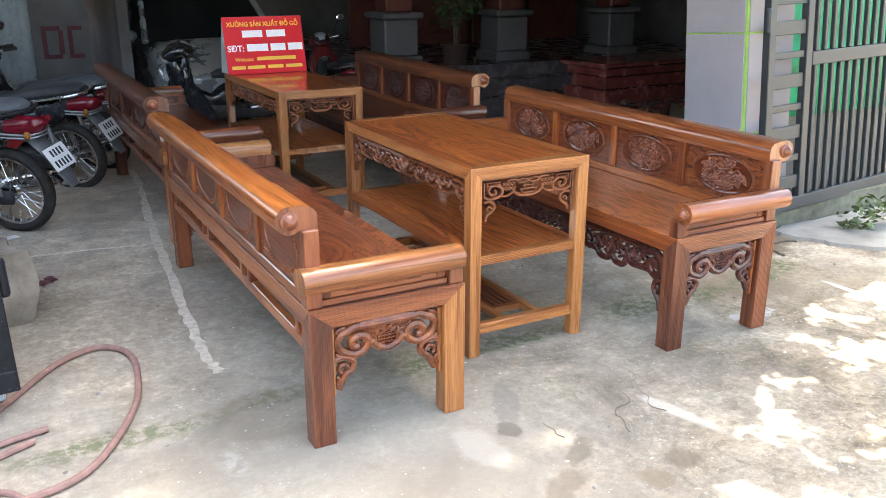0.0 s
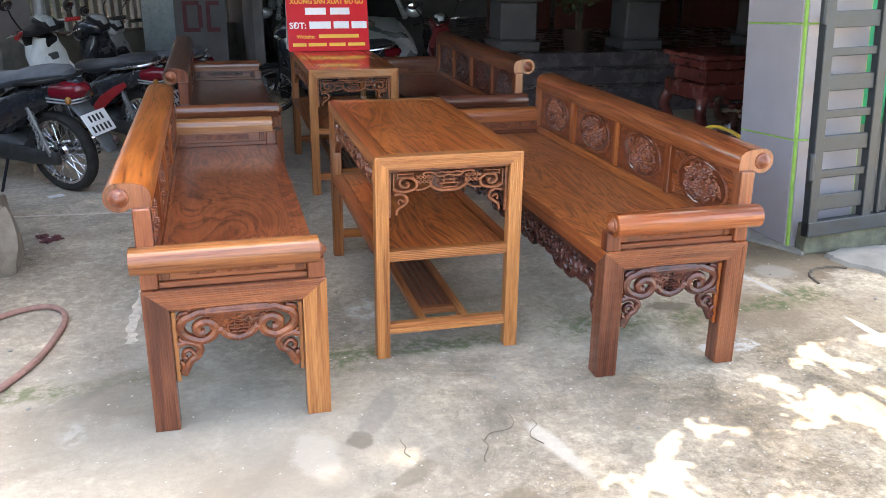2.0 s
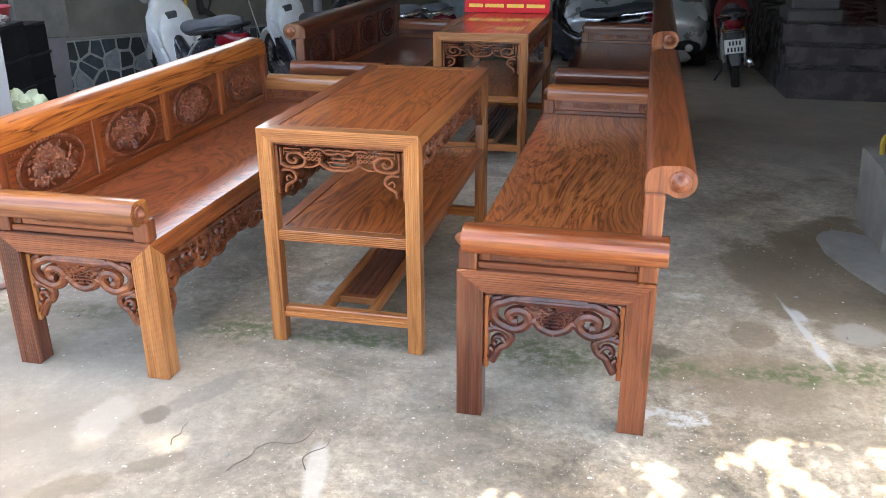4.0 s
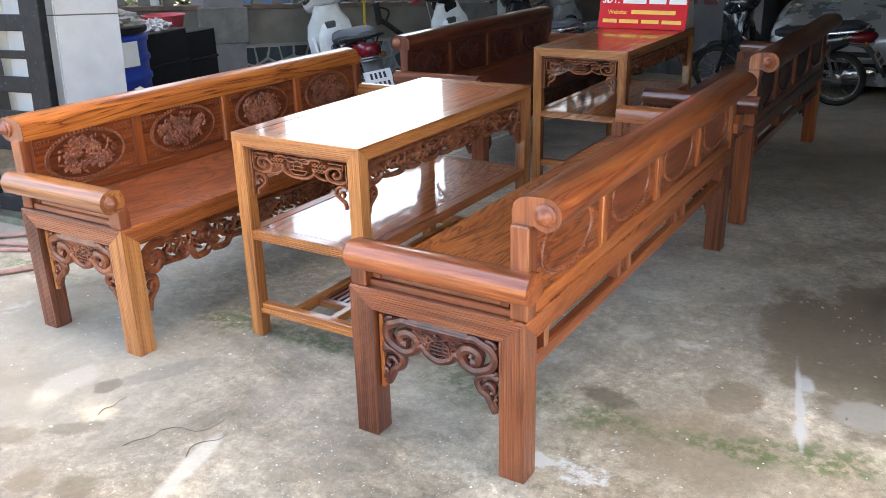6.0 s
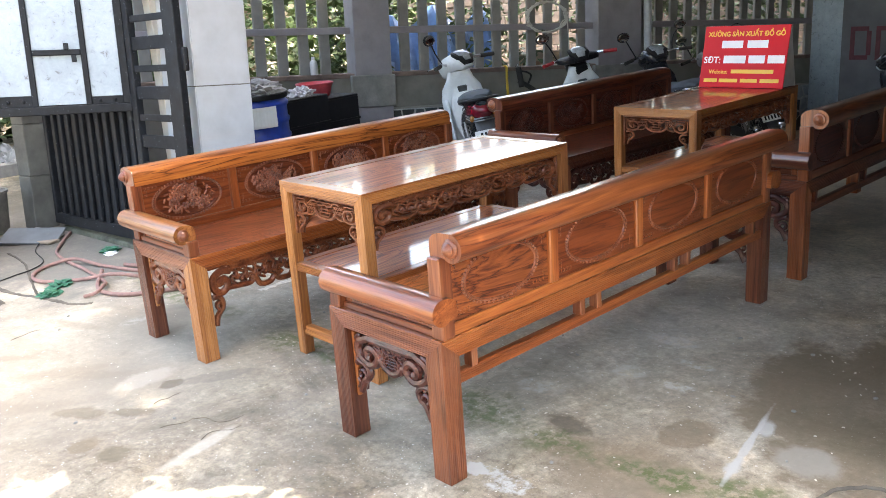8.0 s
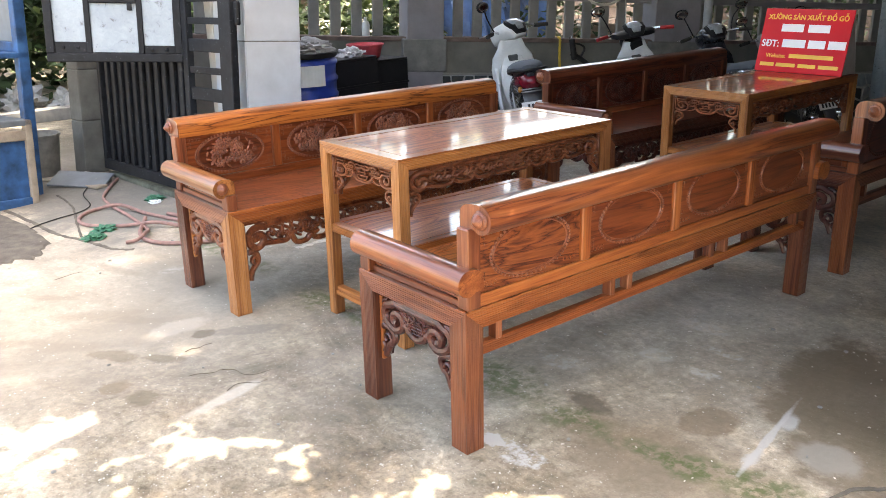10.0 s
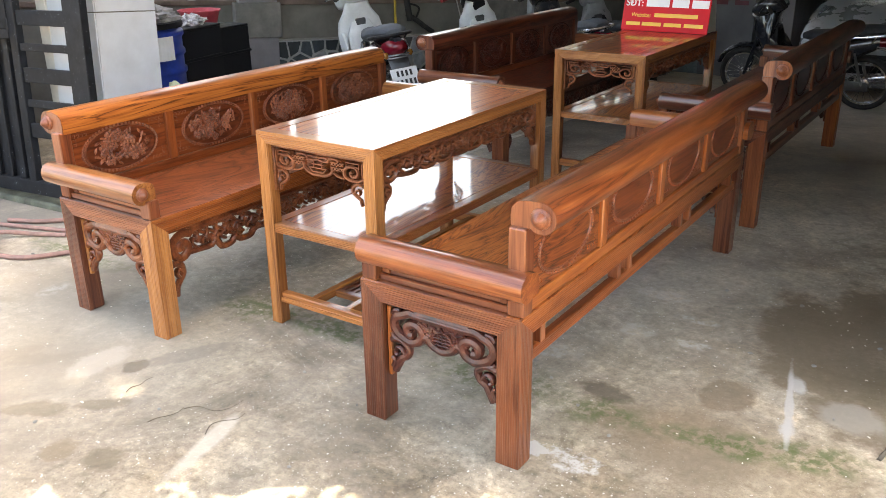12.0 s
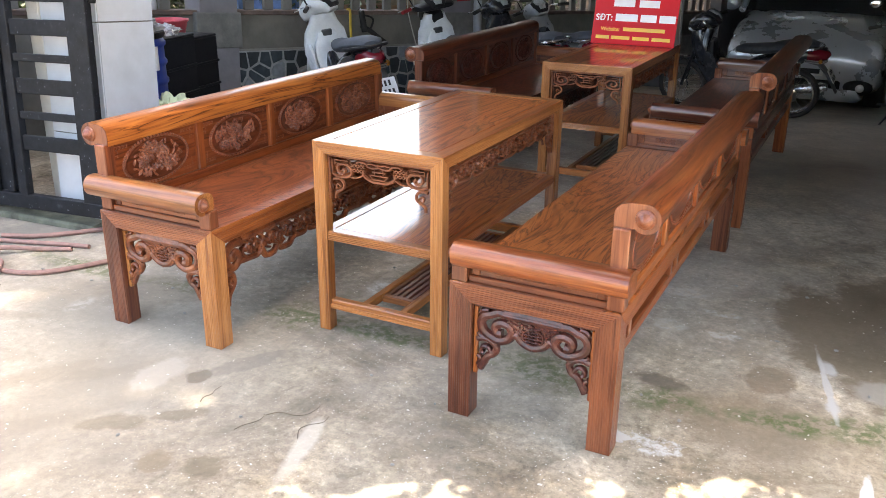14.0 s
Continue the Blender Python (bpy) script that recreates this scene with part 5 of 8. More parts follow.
# ---- gates ----
def bar_gate(name, label, m, mat, length, post, strip, bars, pitch, low, first, backed=False):
    """An open leaf: a ladder-like strip by the hinge, then a field of upright bars. Local x runs from the hinge."""
    top = thing(name, label, "gate", m, kind="structure")
    H = 2.25

    def bar(nm, a, b):
        bm = bmesh.new()
        box(bm, a, b, 0.004)
        return part(nm, bm, mat, top)

    bar("hinge_post", (0, -0.025, low), (post, 0.025, H))
    bar("strip_post", (strip, -0.025, low), (strip + 0.06, 0.025, H))
    z, k = first, 0
    while z < H - 0.1:
        h = 0.042 if k % 2 else 0.082
        bar("slat", (post, -0.012, z), (strip, 0.012, z + h))
        z += 0.172 if k % 2 == 0 else 0.138
        k += 1
    bar("bottom_rail", (0, -0.028, low), (length, 0.028, low + 0.08))
    bar("middle_rail", (strip + 0.06, -0.028, 1.0), (length, 0.028, 1.08))
    bar("top_rail", (0, -0.026, H - 0.06), (length, 0.026, H))
    bar("end_post", (length - 0.05, -0.027, low), (length, 0.027, H))
    u = strip + 0.11
    while u < length - 0.08:
        for z0, z1 in ((low + 0.08, 1.0), (1.08, H - 0.06)):
            bar("bar", (u, -0.014, z0), (u + bars, 0.014, z1))
        u += pitch
    if backed:
        # added backing that stands in for the darkness between the bars
        bm = bmesh.new()
        box(bm, (strip + 0.062, -0.020, low + 0.082), (length - 0.052, -0.0155, 0.998), 0.001)
        part("back_sheet", bm, mat, top, "dark backing added behind the bars")
    for z in (0.5, 1.28):
        bm = bmesh.new()
        lathe(bm, [(0.016, -0.07), (0.02, -0.06), (0.02, 0.06), (0.016, 0.07)], Matrix.Translation((-0.012, -0.02, z)), 10)
        part("hinge", bm, mat, top)
    return top


bar_gate("gate_1", "open black iron gate leaf with upright bars", plumb(-0.3, 3.3, 0.75) @ pose(-0.03, 3.245, 0, 0, 0, 184.5), black_iron, 2.0, 0.14, 0.55, 0.05, 0.118, 0.085, 0.42, True)
bar_gate("gate_2", "open slate-grey iron gate leaf with upright bars", plumb(4.06, 3.43) @ pose(4.06, 3.43, 0, 0, 0, 5.5), grey_iron, 2.1, 0.06, 0.36, 0.028, 0.088, 0.125, 0.26)


def wicket():
    """The hatch of sheet-metal panels in a heavy frame that hangs open from the left leaf."""
    d = Vector((-1.037 + 0.668, 2.457 - 3.203, 0))
    m = plumb(-0.3, 3.3, 0.75) @ Matrix.Translation((-0.668, 3.19, 0)) @ Matrix.Rotation(math.atan2(d.y, d.x), 4, 'Z')
    top = thing("gate_hatch", "open iron hatch with pale sheet-metal panels", "gate", m, kind="structure")
    L, z0, z1 = 0.835, 0.965, 2.2
    for a, b in (((0, -.03, z0), (L, .03, z0 + .055)), ((0, -.03, z1 - .05), (L, .03, z1)), ((0, -.03, z0 + .055), (.05, .03, z1 - .05)), ((L - .05, -.03, z0 + .055), (L, .03, z1 - .05))):
        bm = bmesh.new()
        box(bm, a, b, 0.005)
        part("frame_bar", bm, black_iron, top)
    for x in (0.24, 0.56):
        bm = bmesh.new()
        box(bm, (x, -.022, z0 + .055), (x + .035, .022, z1 - .05), 0.004)
        part("upright", bm, black_iron, top)
    bm = bmesh.new()
    box(bm, (0.275, -.024, 1.335), (0.56, .024, 1.37), 0.004)
    part("crossbar", bm, black_iron, top)
    for x in (0.30, 0.34):
        bm = bmesh.new()
        box(bm, (x, 0.024, 1.29 if x < 0.32 else 1.37), (x + 0.03, 0.034, 1.335 if x < 0.32 else 1.41), 0.003)
        part("lock_plate", bm, black_iron, top)
    for x0, x1, za, zb in ((0.05, 0.24, 1.07, z1 - .05), (0.275, 0.56, 1.025, 1.335), (0.275, 0.56, 1.37, z1 - .05), (0.595, L - .05, 1.09, z1 - .05)):
        bm = bmesh.new()
        box(bm, (x0, -.006, za), (x1, .006, zb), 0.002)
        part("sheet", bm, sheet_metal, top, "pale blue-grey metal sheet with worn paint")
    for x0, x1, za in ((0.05, 0.24, 1.07), (0.595, L - .05, 1.09)):
        bm = bmesh.new()
        box(bm, (x0, -.012, z0 + .055), (x1, .012, za), 0.002)
        for xx in (x0 + 0.05, x1 - 0.05):
            blob(bm, (xx, 0.014, (z0 + .055 + za) / 2), 0.012)
        part("kick_plate", bm, black_iron, top)
    return top


wicket()

# white cladding seen behind the ladder strips, tarp, posts
wall("gate_pier_1", (-0.62, 3.36, 0), (-0.525, 3.7, 3.2), cream_paint, "narrow cream wall end behind the open gate", "wall")
bm = bmesh.new()
for i in range(13):
    for j in range(9):
        bm.verts.new((4.52 + i * 0.24, 3.955 + 0.018 * math.sin(i * 1.7 + j * 0.9) * (j % 2 + 0.4), 0.60 + j * 0.24))
bm.verts.ensure_lookup_table()
for i in range(12):
    for j in range(8):
        bm.faces.new([bm.verts[k] for k in (i * 9 + j, (i + 1) * 9 + j, (i + 1) * 9 + j + 1, i * 9 + j + 1)])
tarp = solid("tarpaulin", bm, green_tarp, "creased green tarpaulin hung on the front wall", "tarpaulin", smooth=True)
sol = tarp.modifiers.new("cloth", 'SOLIDIFY')
sol.thickness = 0.006


# ---- floor details ----
def ribbon(bm, pts, width, z=0.004, seed=1):
    """A thin uneven strip that lies on the floor."""
    rnd = random.Random(seed)
    pts = smooth_path([(p[0], p[1], z) for p in pts], 10)
    rows = []
    for i, p in enumerate(pts):
        d = (pts[min(i + 1, len(pts) - 1)] - pts[max(i - 1, 0)]).normalized()
        n = Vector((-d.y, d.x, 0))
        w1, w2 = width * rnd.uniform(0.25, 0.75), width * rnd.uniform(0.25, 0.75)
        rows.append((bm.verts.new(p + n * w1), bm.verts.new(p - n * w2), bm.verts.new(p + n * (w1 + .006) - Vector((0, 0, z + .004))), bm.verts.new(p - n * (w2 + .006) - Vector((0, 0, z + .004)))))
    for a, b in zip(rows, rows[1:]):
        bm.faces.new((a[0], b[0], b[1], a[1]))
        bm.faces.new((a[2], b[2], b[0], a[0]))
        bm.faces.new((a[1], b[1], b[3], a[3]))
    return bm


bm = ribbon(bmesh.new(), [(1.03, 7.2), (0.985, 6.5), (0.895, 5.73), (0.79, 4.62), (0.72, 3.83), (0.70, 3.4), (0.70, 3.17)], 0.042, 0.002, 2)
solid("floor_joint", bm, mortar_pale, "pale mortar joint across the concrete floor", "floor joint", kind="structure")
bm = ribbon(bmesh.new(), [(-1.6, 5.2), (-0.6, 5.18), (0.0, 5.15), (0.43, 5.12), (0.82, 5.05)], 0.02, 0.002, 3)
solid("floor_joint", bm, mortar_pale, "pale mortar joint across the concrete floor", "floor joint", kind="structure")
bm = ribbon(bmesh.new(), [(-2.4, 2.0), (-1.1, 2.16), (-0.6, 2.21), (-0.33, 2.29), (-0.15, 2.34), (-0.02, 2.37), (0.07, 2.46)], 0.024, 0.003, 4)
solid("slab_edge", bm, dark_soil, "dark broken edge of the concrete slab", "floor joint", kind="structure")
bm = ribbon(bmesh.new(), [(-1.6, 2.52), (-1.2, 2.5), (-0.7, 2.38), (-0.36, 2.3)], 0.012, 0.003, 5)
solid("slab_crack", bm, dark_soil, "thin dark crack in the concrete slab", "floor joint", kind="structure")


def soil_patch(name, label, pts, z, mat, seed):
    bm = bmesh.new()
    out = smooth_path([(p[0], p[1], z) for p in pts], 9, True)
    rnd = random.Random(seed)
    c = bm.verts.new(sum(out, Vector()) / len(out) + Vector((0, 0, 0.01)))
    mid = sum(out, Vector()) / len(out)
    amp = 0.45 if mat is dark_soil else 0.3
    ring = [bm.verts.new(mid + (p - mid) * (1 + amp * 0.05 * math.sin(i * 0.9 + seed) + amp * (0.035 * math.sin(i * 2.3) + rnd.uniform(-.02, .02)))) for i, p in enumerate(out)]
    foot = [bm.verts.new(v.co + (v.co - c.co) * 0.03 - Vector((0, 0, z + 0.004))) for v in ring]
    n = len(ring)
    for i in range(n):
        bm.faces.new((c, ring[i], ring[(i + 1) % n]))
        bm.faces.new((ring[i], foot[i], foot[(i + 1) % n], ring[(i + 1) % n]))
    return solid(name, bm, mat, label, "ground", kind="structure")


soil_patch("soil", "damp dark soil beside the slab", [(-3.2, 2.35), (-2.2, 1.98), (-1.1, 2.1), (-0.5, 2.12), (-0.2, 1.95), (-0.35, 1.6), (-1.2, 1.2), (-2.4, 0.9), (-3.6, 1.3)], 0.006, dark_soil, 8)
soil_patch("cement_patch", "rough pale cement spill beside the gate", [(4.24, 3.45), (4.30, 3.18), (4.42, 2.98), (4.7, 2.78), (5.1, 2.75), (5.6, 2.9), (5.7, 3.46), (4.8, 3.49)], 0.02, cement, 9)
cover = thing("drain_cover", "round broken concrete cover with a dark gap round it", "cover", Matrix.Translation((4.09, 3.12, 0)), kind="structure")
rnd = random.Random(5)
bm = bmesh.new()
lathe(bm, [(0.155, -0.01), (0.150, 0.002), (0.14, 0.004), (0.06, 0.005), (0, 0.005)], None, 26)
for v in bm.verts:
    v.co.x += 0.006 * math.sin(v.co.y * 60)
part("plug", bm, concrete, cover, "worn concrete disc", True)
bm = bmesh.new()
ring = [Vector((0.172 * math.cos(t / 8), 0.172 * math.sin(t / 8), 0.0)) * rnd.uniform(0.97, 1.03) for t in range(7, 27)]
tube(bm, [p + Vector((0, 0, 0.001)) for p in ring], 0.008, 5)
part("rim", bm, dark_soil, cover, "dark crumbled rim")
soil_patch("cement_patch", "smooth pale cement fillet at the foot of the column", [(3.86, 4.42), (3.82, 4.2), (3.9, 3.92), (4.02, 3.66), (4.12, 3.5), (4.1, 3.9), (4.09, 4.35)], 0.015, cement, 10)


def hose(name, label, pts, r, mat):
    bm = bmesh.new()
    tube(bm, smooth_path([(x, y, z) for x, y, z in pts], 8), r, 8)
    return solid(name, bm, mat, label, "hose", smooth=True)


hose("garden_hose", "dusty pinkish-brown rubber hose looped on the floor",
     [(-0.5, 2.9, .014), (-0.3, 3.0, .014), (-0.09, 3.24, .014), (0.13, 3.54, .014), (0.30, 3.63, .014), (0.40, 3.53, .014), (0.41, 3.33, .014), (0.345, 3.01, .014), (0.164, 2.67, .014), (-0.024, 2.57, .014), (-0.2, 2.60, .014), (-0.4, 2.7, .014), (-0.5, 2.75, .014)], 0.013, hose_rubber)
hose("garden_hose", "dusty pinkish-brown rubber hose in a loose loop by the gate",
     [(0.05, 3.0, .013), (-0.1, 2.96, .013), (-0.3, 2.89, .013), (-0.61, 2.80, .013), (-0.86, 2.72, .036), (-0.95, 2.60, .014), (-0.87, 2.47, .013), (-0.72, 2.40, .013), (-0.56, 2.43, .013), (-0.42, 2.59, .013), (-0.28, 2.73, .036), (-0.15, 2.85, .014), (0.0, 2.93, .013)], 0.012, hose_rubber)
hose("garden_hose", "dusty pinkish-brown rubber hose trailing from the gate",
     [(-1.75, 3.02, .013), (-1.51, 2.87, .013), (-1.26, 2.74, .013), (-1.05, 2.70, .013), (-0.88, 2.69, .013), (-0.68, 2.69, .013), (-0.47, 2.68, .013), (-0.24, 2.66, .013), (-0.10, 2.60, .036), (-0.04, 2.52, .02), (-0.06, 2.46, .013)], 0.011, hose_rubber)
bm = bmesh.new()
tube(bm, smooth_path([(-0.80, 2.12, .006), (-0.87, 2.22, .006), (-0.93, 2.35, .006), (-0.98, 2.48, .006), (-1.12, 2.60, .006), (-1.45, 2.66, .006), (-1.7, 2.78, .006)], 8), 0.004, 6)
solid("cable", bm, rubber, "thin dark cable lying on the slab", "cable", smooth=True)

# neighbour's block wall beyond the fence
top = thing("neighbour_wall", "rough breeze-block wall of the neighbouring house", "wall", kind="structure")
bm = bmesh.new()
box(bm, (-5.55, 9.6, -0.6), (-5.4, 16.2, 2.5), 0.01)
box(bm, (-5.4, 16.05, -0.6), (1.2, 16.2, 2.5), 0.01)
part("core", bm, cement, top)
rnd = random.Random(17)
bm = bmesh.new()
for row in range(12):
    y = 9.82 - (row % 2) * 0.2
    while y < 15.8:
        g = rnd.uniform(0, 0.02)
        box(bm, (-5.4, y, row * 0.2 + 0.01), (-5.385 + g, y + 0.385, row * 0.2 + 0.19), 0.006)
        y += 0.4
    x = -5.3
    while x < 0.8:
        g = rnd.uniform(0, 0.02)
        box(bm, (x, 16.035 - g, row * 0.2 + 0.01), (x + 0.385, 16.05, row * 0.2 + 0.19), 0.006)
        x += 0.4
tagged(part("blocks", bm, breeze_block, top), kind="stuff")

# splinters and grit on the slab
rnd = random.Random(44)
bm = bmesh.new()
hubs = [(rnd.uniform(0.4, 4.6), rnd.uniform(1.4, 5.4)) for k in range(26)]
for k in range(1000):
    hx, hy = rnd.choice(hubs)
    x, y = (rnd.gauss(hx, 0.3), rnd.gauss(hy, 0.3)) if k % 3 else (rnd.uniform(0.2, 4.6), rnd.uniform(1.2, 5.6))
    r = rnd.uniform(0.0014, 0.0036) * (1.5 if rnd.random() < 0.1 else 1)
    m = Matrix.Translation((x, y, 0.002)) @ Matrix.Rotation(rnd.uniform(0, 6.3), 4, 'Z')
    q = [bm.verts.new(m @ Vector(p)) for p in ((-r * 1.6, -r * .6, -.001), (r * 1.4, -r * .8, -.001), (r * 1.7, r * .7, -.001), (-r * 1.3, r * .9, -.001), (0, 0, r * 0.7))]
    for i in range(4):
        bm.faces.new((q[i], q[(i + 1) % 4], q[4]))
tagged(part("floor_grit", bm, wood_chip), "pale splinters and grit scattered on the slab", "grit", kind="stuff")

# mossy kerb under the open leaf of the other gate
bm = bmesh.new()
box(bm, (0.1, -0.08, -0.02), (1.95, 0.08, 0.035), 0.012)
solid("kerb_2", bm, mossy_cement, "damp mossy cement kerb under the open gate", "kerb", pose(-0.03, 3.27, 0, 0, 0, 184.5), kind="structure")


# ---- vehicles ----
def loft(bm, secs, seg=14, power=2.4, yc=0.0):
    """A smooth shell through sections (x, z, half width, half height), square to the path in the x-z plane."""
    pts = [Vector((s[0], 0, s[1])) for s in secs]
    rings = []
    for i, (x, z, hy, hn) in enumerate(secs):
        d = (pts[min(i + 1, len(pts) - 1)] - pts[max(i - 1, 0)]).normalized()
        n = Vector((-d.z, 0, d.x))
        ring = []
        for j in range(seg):
            t = 2 * math.pi * j / seg
            c, s = math.cos(t), math.sin(t)
            c = math.copysign(abs(c) ** (2 / power), c)
            s = math.copysign(abs(s) ** (2 / power), s)
            ring.append(bm.verts.new(pts[i] + Vector((0, yc + hy * c, 0)) + n * (hn * s)))
        rings.append(ring)
    for a, b in zip(rings, rings[1:]):
        for j in range(seg):
            bm.faces.new((a[j], a[(j + 1) % seg], b[(j + 1) % seg], b[j]))
    bm.faces.new(rings[0][::-1])
    bm.faces.new(rings[-1])
    return bm


def wheel(parent, x, y, r, width, spoke_count, rim_mat):
    rot = Matrix.Translation((x, y, r)) @ Matrix.Rotation(radians(90), 4, 'X')
    bm = bmesh.new()
    w = width / 2
    lathe(bm, [(r * 0.80, -w * 0.7), (r * 0.90, -w), (r * 0.97, -w * 0.75), (r, -w * 0.3), (r, w * 0.3), (r * 0.97, w * 0.75), (r * 0.90, w), (r * 0.80, w * 0.7), (r * 0.80, -w * 0.7)], rot, 32)
    tyre = part("wheel", bm, rubber, parent, "dusty black tyre", True)
    bm = bmesh.new()
    lathe(bm, [(r * 0.74, -w * 0.55), (r * 0.81, -w * 0.6), (r * 0.79, 0), (r * 0.81, w * 0.6), (r * 0.74, w * 0.55), (r * 0.745, 0), (r * 0.74, -w * 0.55)], rot, 32)
    part("rim", bm, rim_mat, tyre, "", True)
    bm = bmesh.new()
    lathe(bm, [(0.02, -w * 1.2), (r * 0.2, -w * 0.9), (r * 0.24, -w * 0.4), (r * 0.2, w * 0.5), (0.03, w * 1.1)], rot, 14)
    part("hub", bm, rim_mat, tyre, "", True)
    bm = bmesh.new()
    for i in range(spoke_count):
        t = 2 * math.pi * i / spoke_count
        s = (-1) ** i
        a = rot @ Vector((r * 0.2 * math.cos(t), r * 0.2 * math.sin(t), s * w * 0.5))
        b = rot @ Vector((r * 0.76 * math.cos(t + 0.22 * s), r * 0.76 * math.sin(t + 0.22 * s), 0))
        tube(bm, [a, b], 0.0022 if spoke_count > 10 else 0.014, 4)
    part("spokes", bm, rim_mat, tyre)
    return tyre


def motorbike(label, m, paint, shield, seat_mat, rack=True, mirrors=(-1, 1), rail_mat=None, cowl_mat=None, fairing=None, stripe=None, inner=None, steer=0.0, flat_bar=False, grip_mat=None):
    """An underbone motorbike. Local x points ahead, the rear axle stands over the origin."""
    top = thing("motorbike", label, "motorbike", m, "parked motorbikes")
    R, WB = 0.285, 1.22
    rail_mat = rail_mat or chrome
    wheel(top, 0, 0, R, 0.085, 28, chrome)
    wheel(top, WB, 0, R, 0.075, 28, chrome)
    bm = bmesh.new()
    loft(bm, [(-0.30, 0.80, .03, .02), (-0.20, 0.765, .075, .05), (-0.04, 0.71, .115, .085), (0.16, 0.64, .135, .115), (0.34, 0.56, .13, .13), (0.52, 0.46, .11, .13), (0.66, 0.41, .085, .11), (0.82, 0.50, .07, .09), (0.92, 0.64, .05, .06)])
    part("body", bm, paint, top, "", True)
    bm = bmesh.new()
    loft(bm, [(0.80, 0.20, .05, .02), (0.84, 0.30, .11, .03), (0.90, 0.45, .175, .035), (0.945, 0.60, .20, .035), (0.955, 0.72, .205, .04), (0.955, 0.82, .185, .05), (0.95, 0.90, .13, .06), (0.94, 0.98, .10, .06)], 16, 3.4)
    for sg in (-1, 1):
        loft(bm, [(0.82, 0.58, .012, .03), (0.90, 0.63, .025, .07), (0.985, 0.68, .03, .085)], 10, 3.0, sg * 0.165)
    part("leg_shield", bm, shield, top, "", True)
    bm = bmesh.new()
    loft(bm, [(0.79, 0.32, .07, .03), (0.845, 0.46, .12, .04), (0.885, 0.60, .14, .04), (0.895, 0.72, .13, .035), (0.90, 0.82, .08, .02)], 14, 3.6)
    part("inner_panel", bm, inner or black_plastic, top, "", True)
    bm = bmesh.new()
    box(bm, (0.872, -0.045, 0.78), (0.91, 0.045, 0.84), 0.008)
    part("ignition_panel", bm, charcoal_paint, top)
    bm = bmesh.new()
    loft(bm, [(WB - 0.15, 0.93, .085, .08), (WB - 0.175, 0.84, .115, .11), (WB - 0.215, 0.73, .125, .12), (WB - 0.27, 0.60, .11, .11), (WB - 0.35, 0.47, .09, .09)], 16, 2.6)
    part("front_cover", bm, shield, top, "", True)
    for sg in (-1, 1):
        bm = bmesh.new()
        loft(bm, [(0.66, 0.24, .010, .04), (0.74, 0.34, .016, .075), (0.83, 0.45, .018, .11), (0.94, 0.60, .016, .10)], 12, 3.0, sg * 0.165)
        part("side_fairing", bm, fairing or paint, top, "", True)
    bm = bmesh.new()
    loft(bm, [(-0.22, 0.845, .06, .02), (-0.14, 0.845, .12, .04), (0.02, 0.825, .14, .055), (0.16, 0.80, .14, .055), (0.26, 0.775, .135, .05), (0.42, 0.755, .12, .055), (0.56, 0.75, .085, .05), (0.64, 0.735, .04, .03)])
    part("seat", bm, seat_mat, top, "black vinyl seat", True)
    bm = bmesh.new()
    loft(bm, [(-0.445, 0.335, .045, .010), (-0.40, 0.42, .065, .014), (-0.33, 0.54, .075, .018), (-0.24, 0.645, .08, .022), (-0.10, 0.67, .07, .022), (0.12, 0.61, .05, .02)], 10)
    part("rear_fender", bm, fender_grey, top, "dull grey plastic mudguard", True)
    bm = bmesh.new()
    arc = [(WB + 0.315 * math.cos(radians(a)), R + 0.315 * math.sin(radians(a)), 0.062, 0.024) for a in range(20, 160, 14)]
    loft(bm, arc, 10)
    part("front_fender", bm, shield, top, "", True)
    bm = bmesh.new()
    for sg in (-1, 1):
        tube(bm, [(WB, sg * .065, R), (WB - 0.10, sg * .065, 0.62), (WB - 0.19, sg * .05, 0.92)], 0.018, 8)
    part("fork", bm, black_iron, top, "", True)
    bm = bmesh.new()
    if flat_bar:
        loft(bm, [(WB - 0.36, 1.035, .17, .022), (WB - 0.33, 1.04, .205, .034), (WB - 0.25, 1.045, .215, .040), (WB - 0.17, 1.035, .20, .036), (WB - 0.13, 1.02, .15, .028)], 16, 4.0)
        loft(bm, [(WB - 0.34, 0.93, .06, .05), (WB - 0.26, 0.96, .085, .075), (WB - 0.12, 0.96, .095, .08), (WB - 0.06, 0.95, .05, .04)], 12, 3.0)
    else:
        loft(bm, [(WB - 0.36, 0.99, .07, .03), (WB - 0.33, 1.03, .12, .06), (WB - 0.25, 1.05, .145, .085), (WB - 0.16, 1.02, .135, .09), (WB - 0.09, 0.975, .11, .07), (WB - 0.05, 0.945, .06, .035)], 16, 3.0)
    part("cowl", bm, cowl_mat or shield, top, "", True)
    bm = bmesh.new()
    loft(bm, [(WB - 0.25, 0.99, .04, .05), (WB - 0.22, 0.90, .055, .06), (WB - 0.21, 0.80, .06, .06)], 12)
    part("steering_neck", bm, black_plastic, top, "", True)
    bm = bmesh.new()
    loft(bm, [(WB - 0.105, 0.965, .095, .06), (WB - 0.065, 0.945, .08, .055), (WB - 0.035, 0.925, .03, .02)], 12)
    part("headlight", bm, lamp_glass, top, "clear headlight glass", True)
    bm = bmesh.new()
    loft(bm, [(WB - 0.385, 1.03, .06, .02), (WB - 0.34, 1.085, .105, .03), (WB - 0.27, 1.125, .105, .025), (WB - 0.22, 1.135, .06, .012)], 14, 3.0)
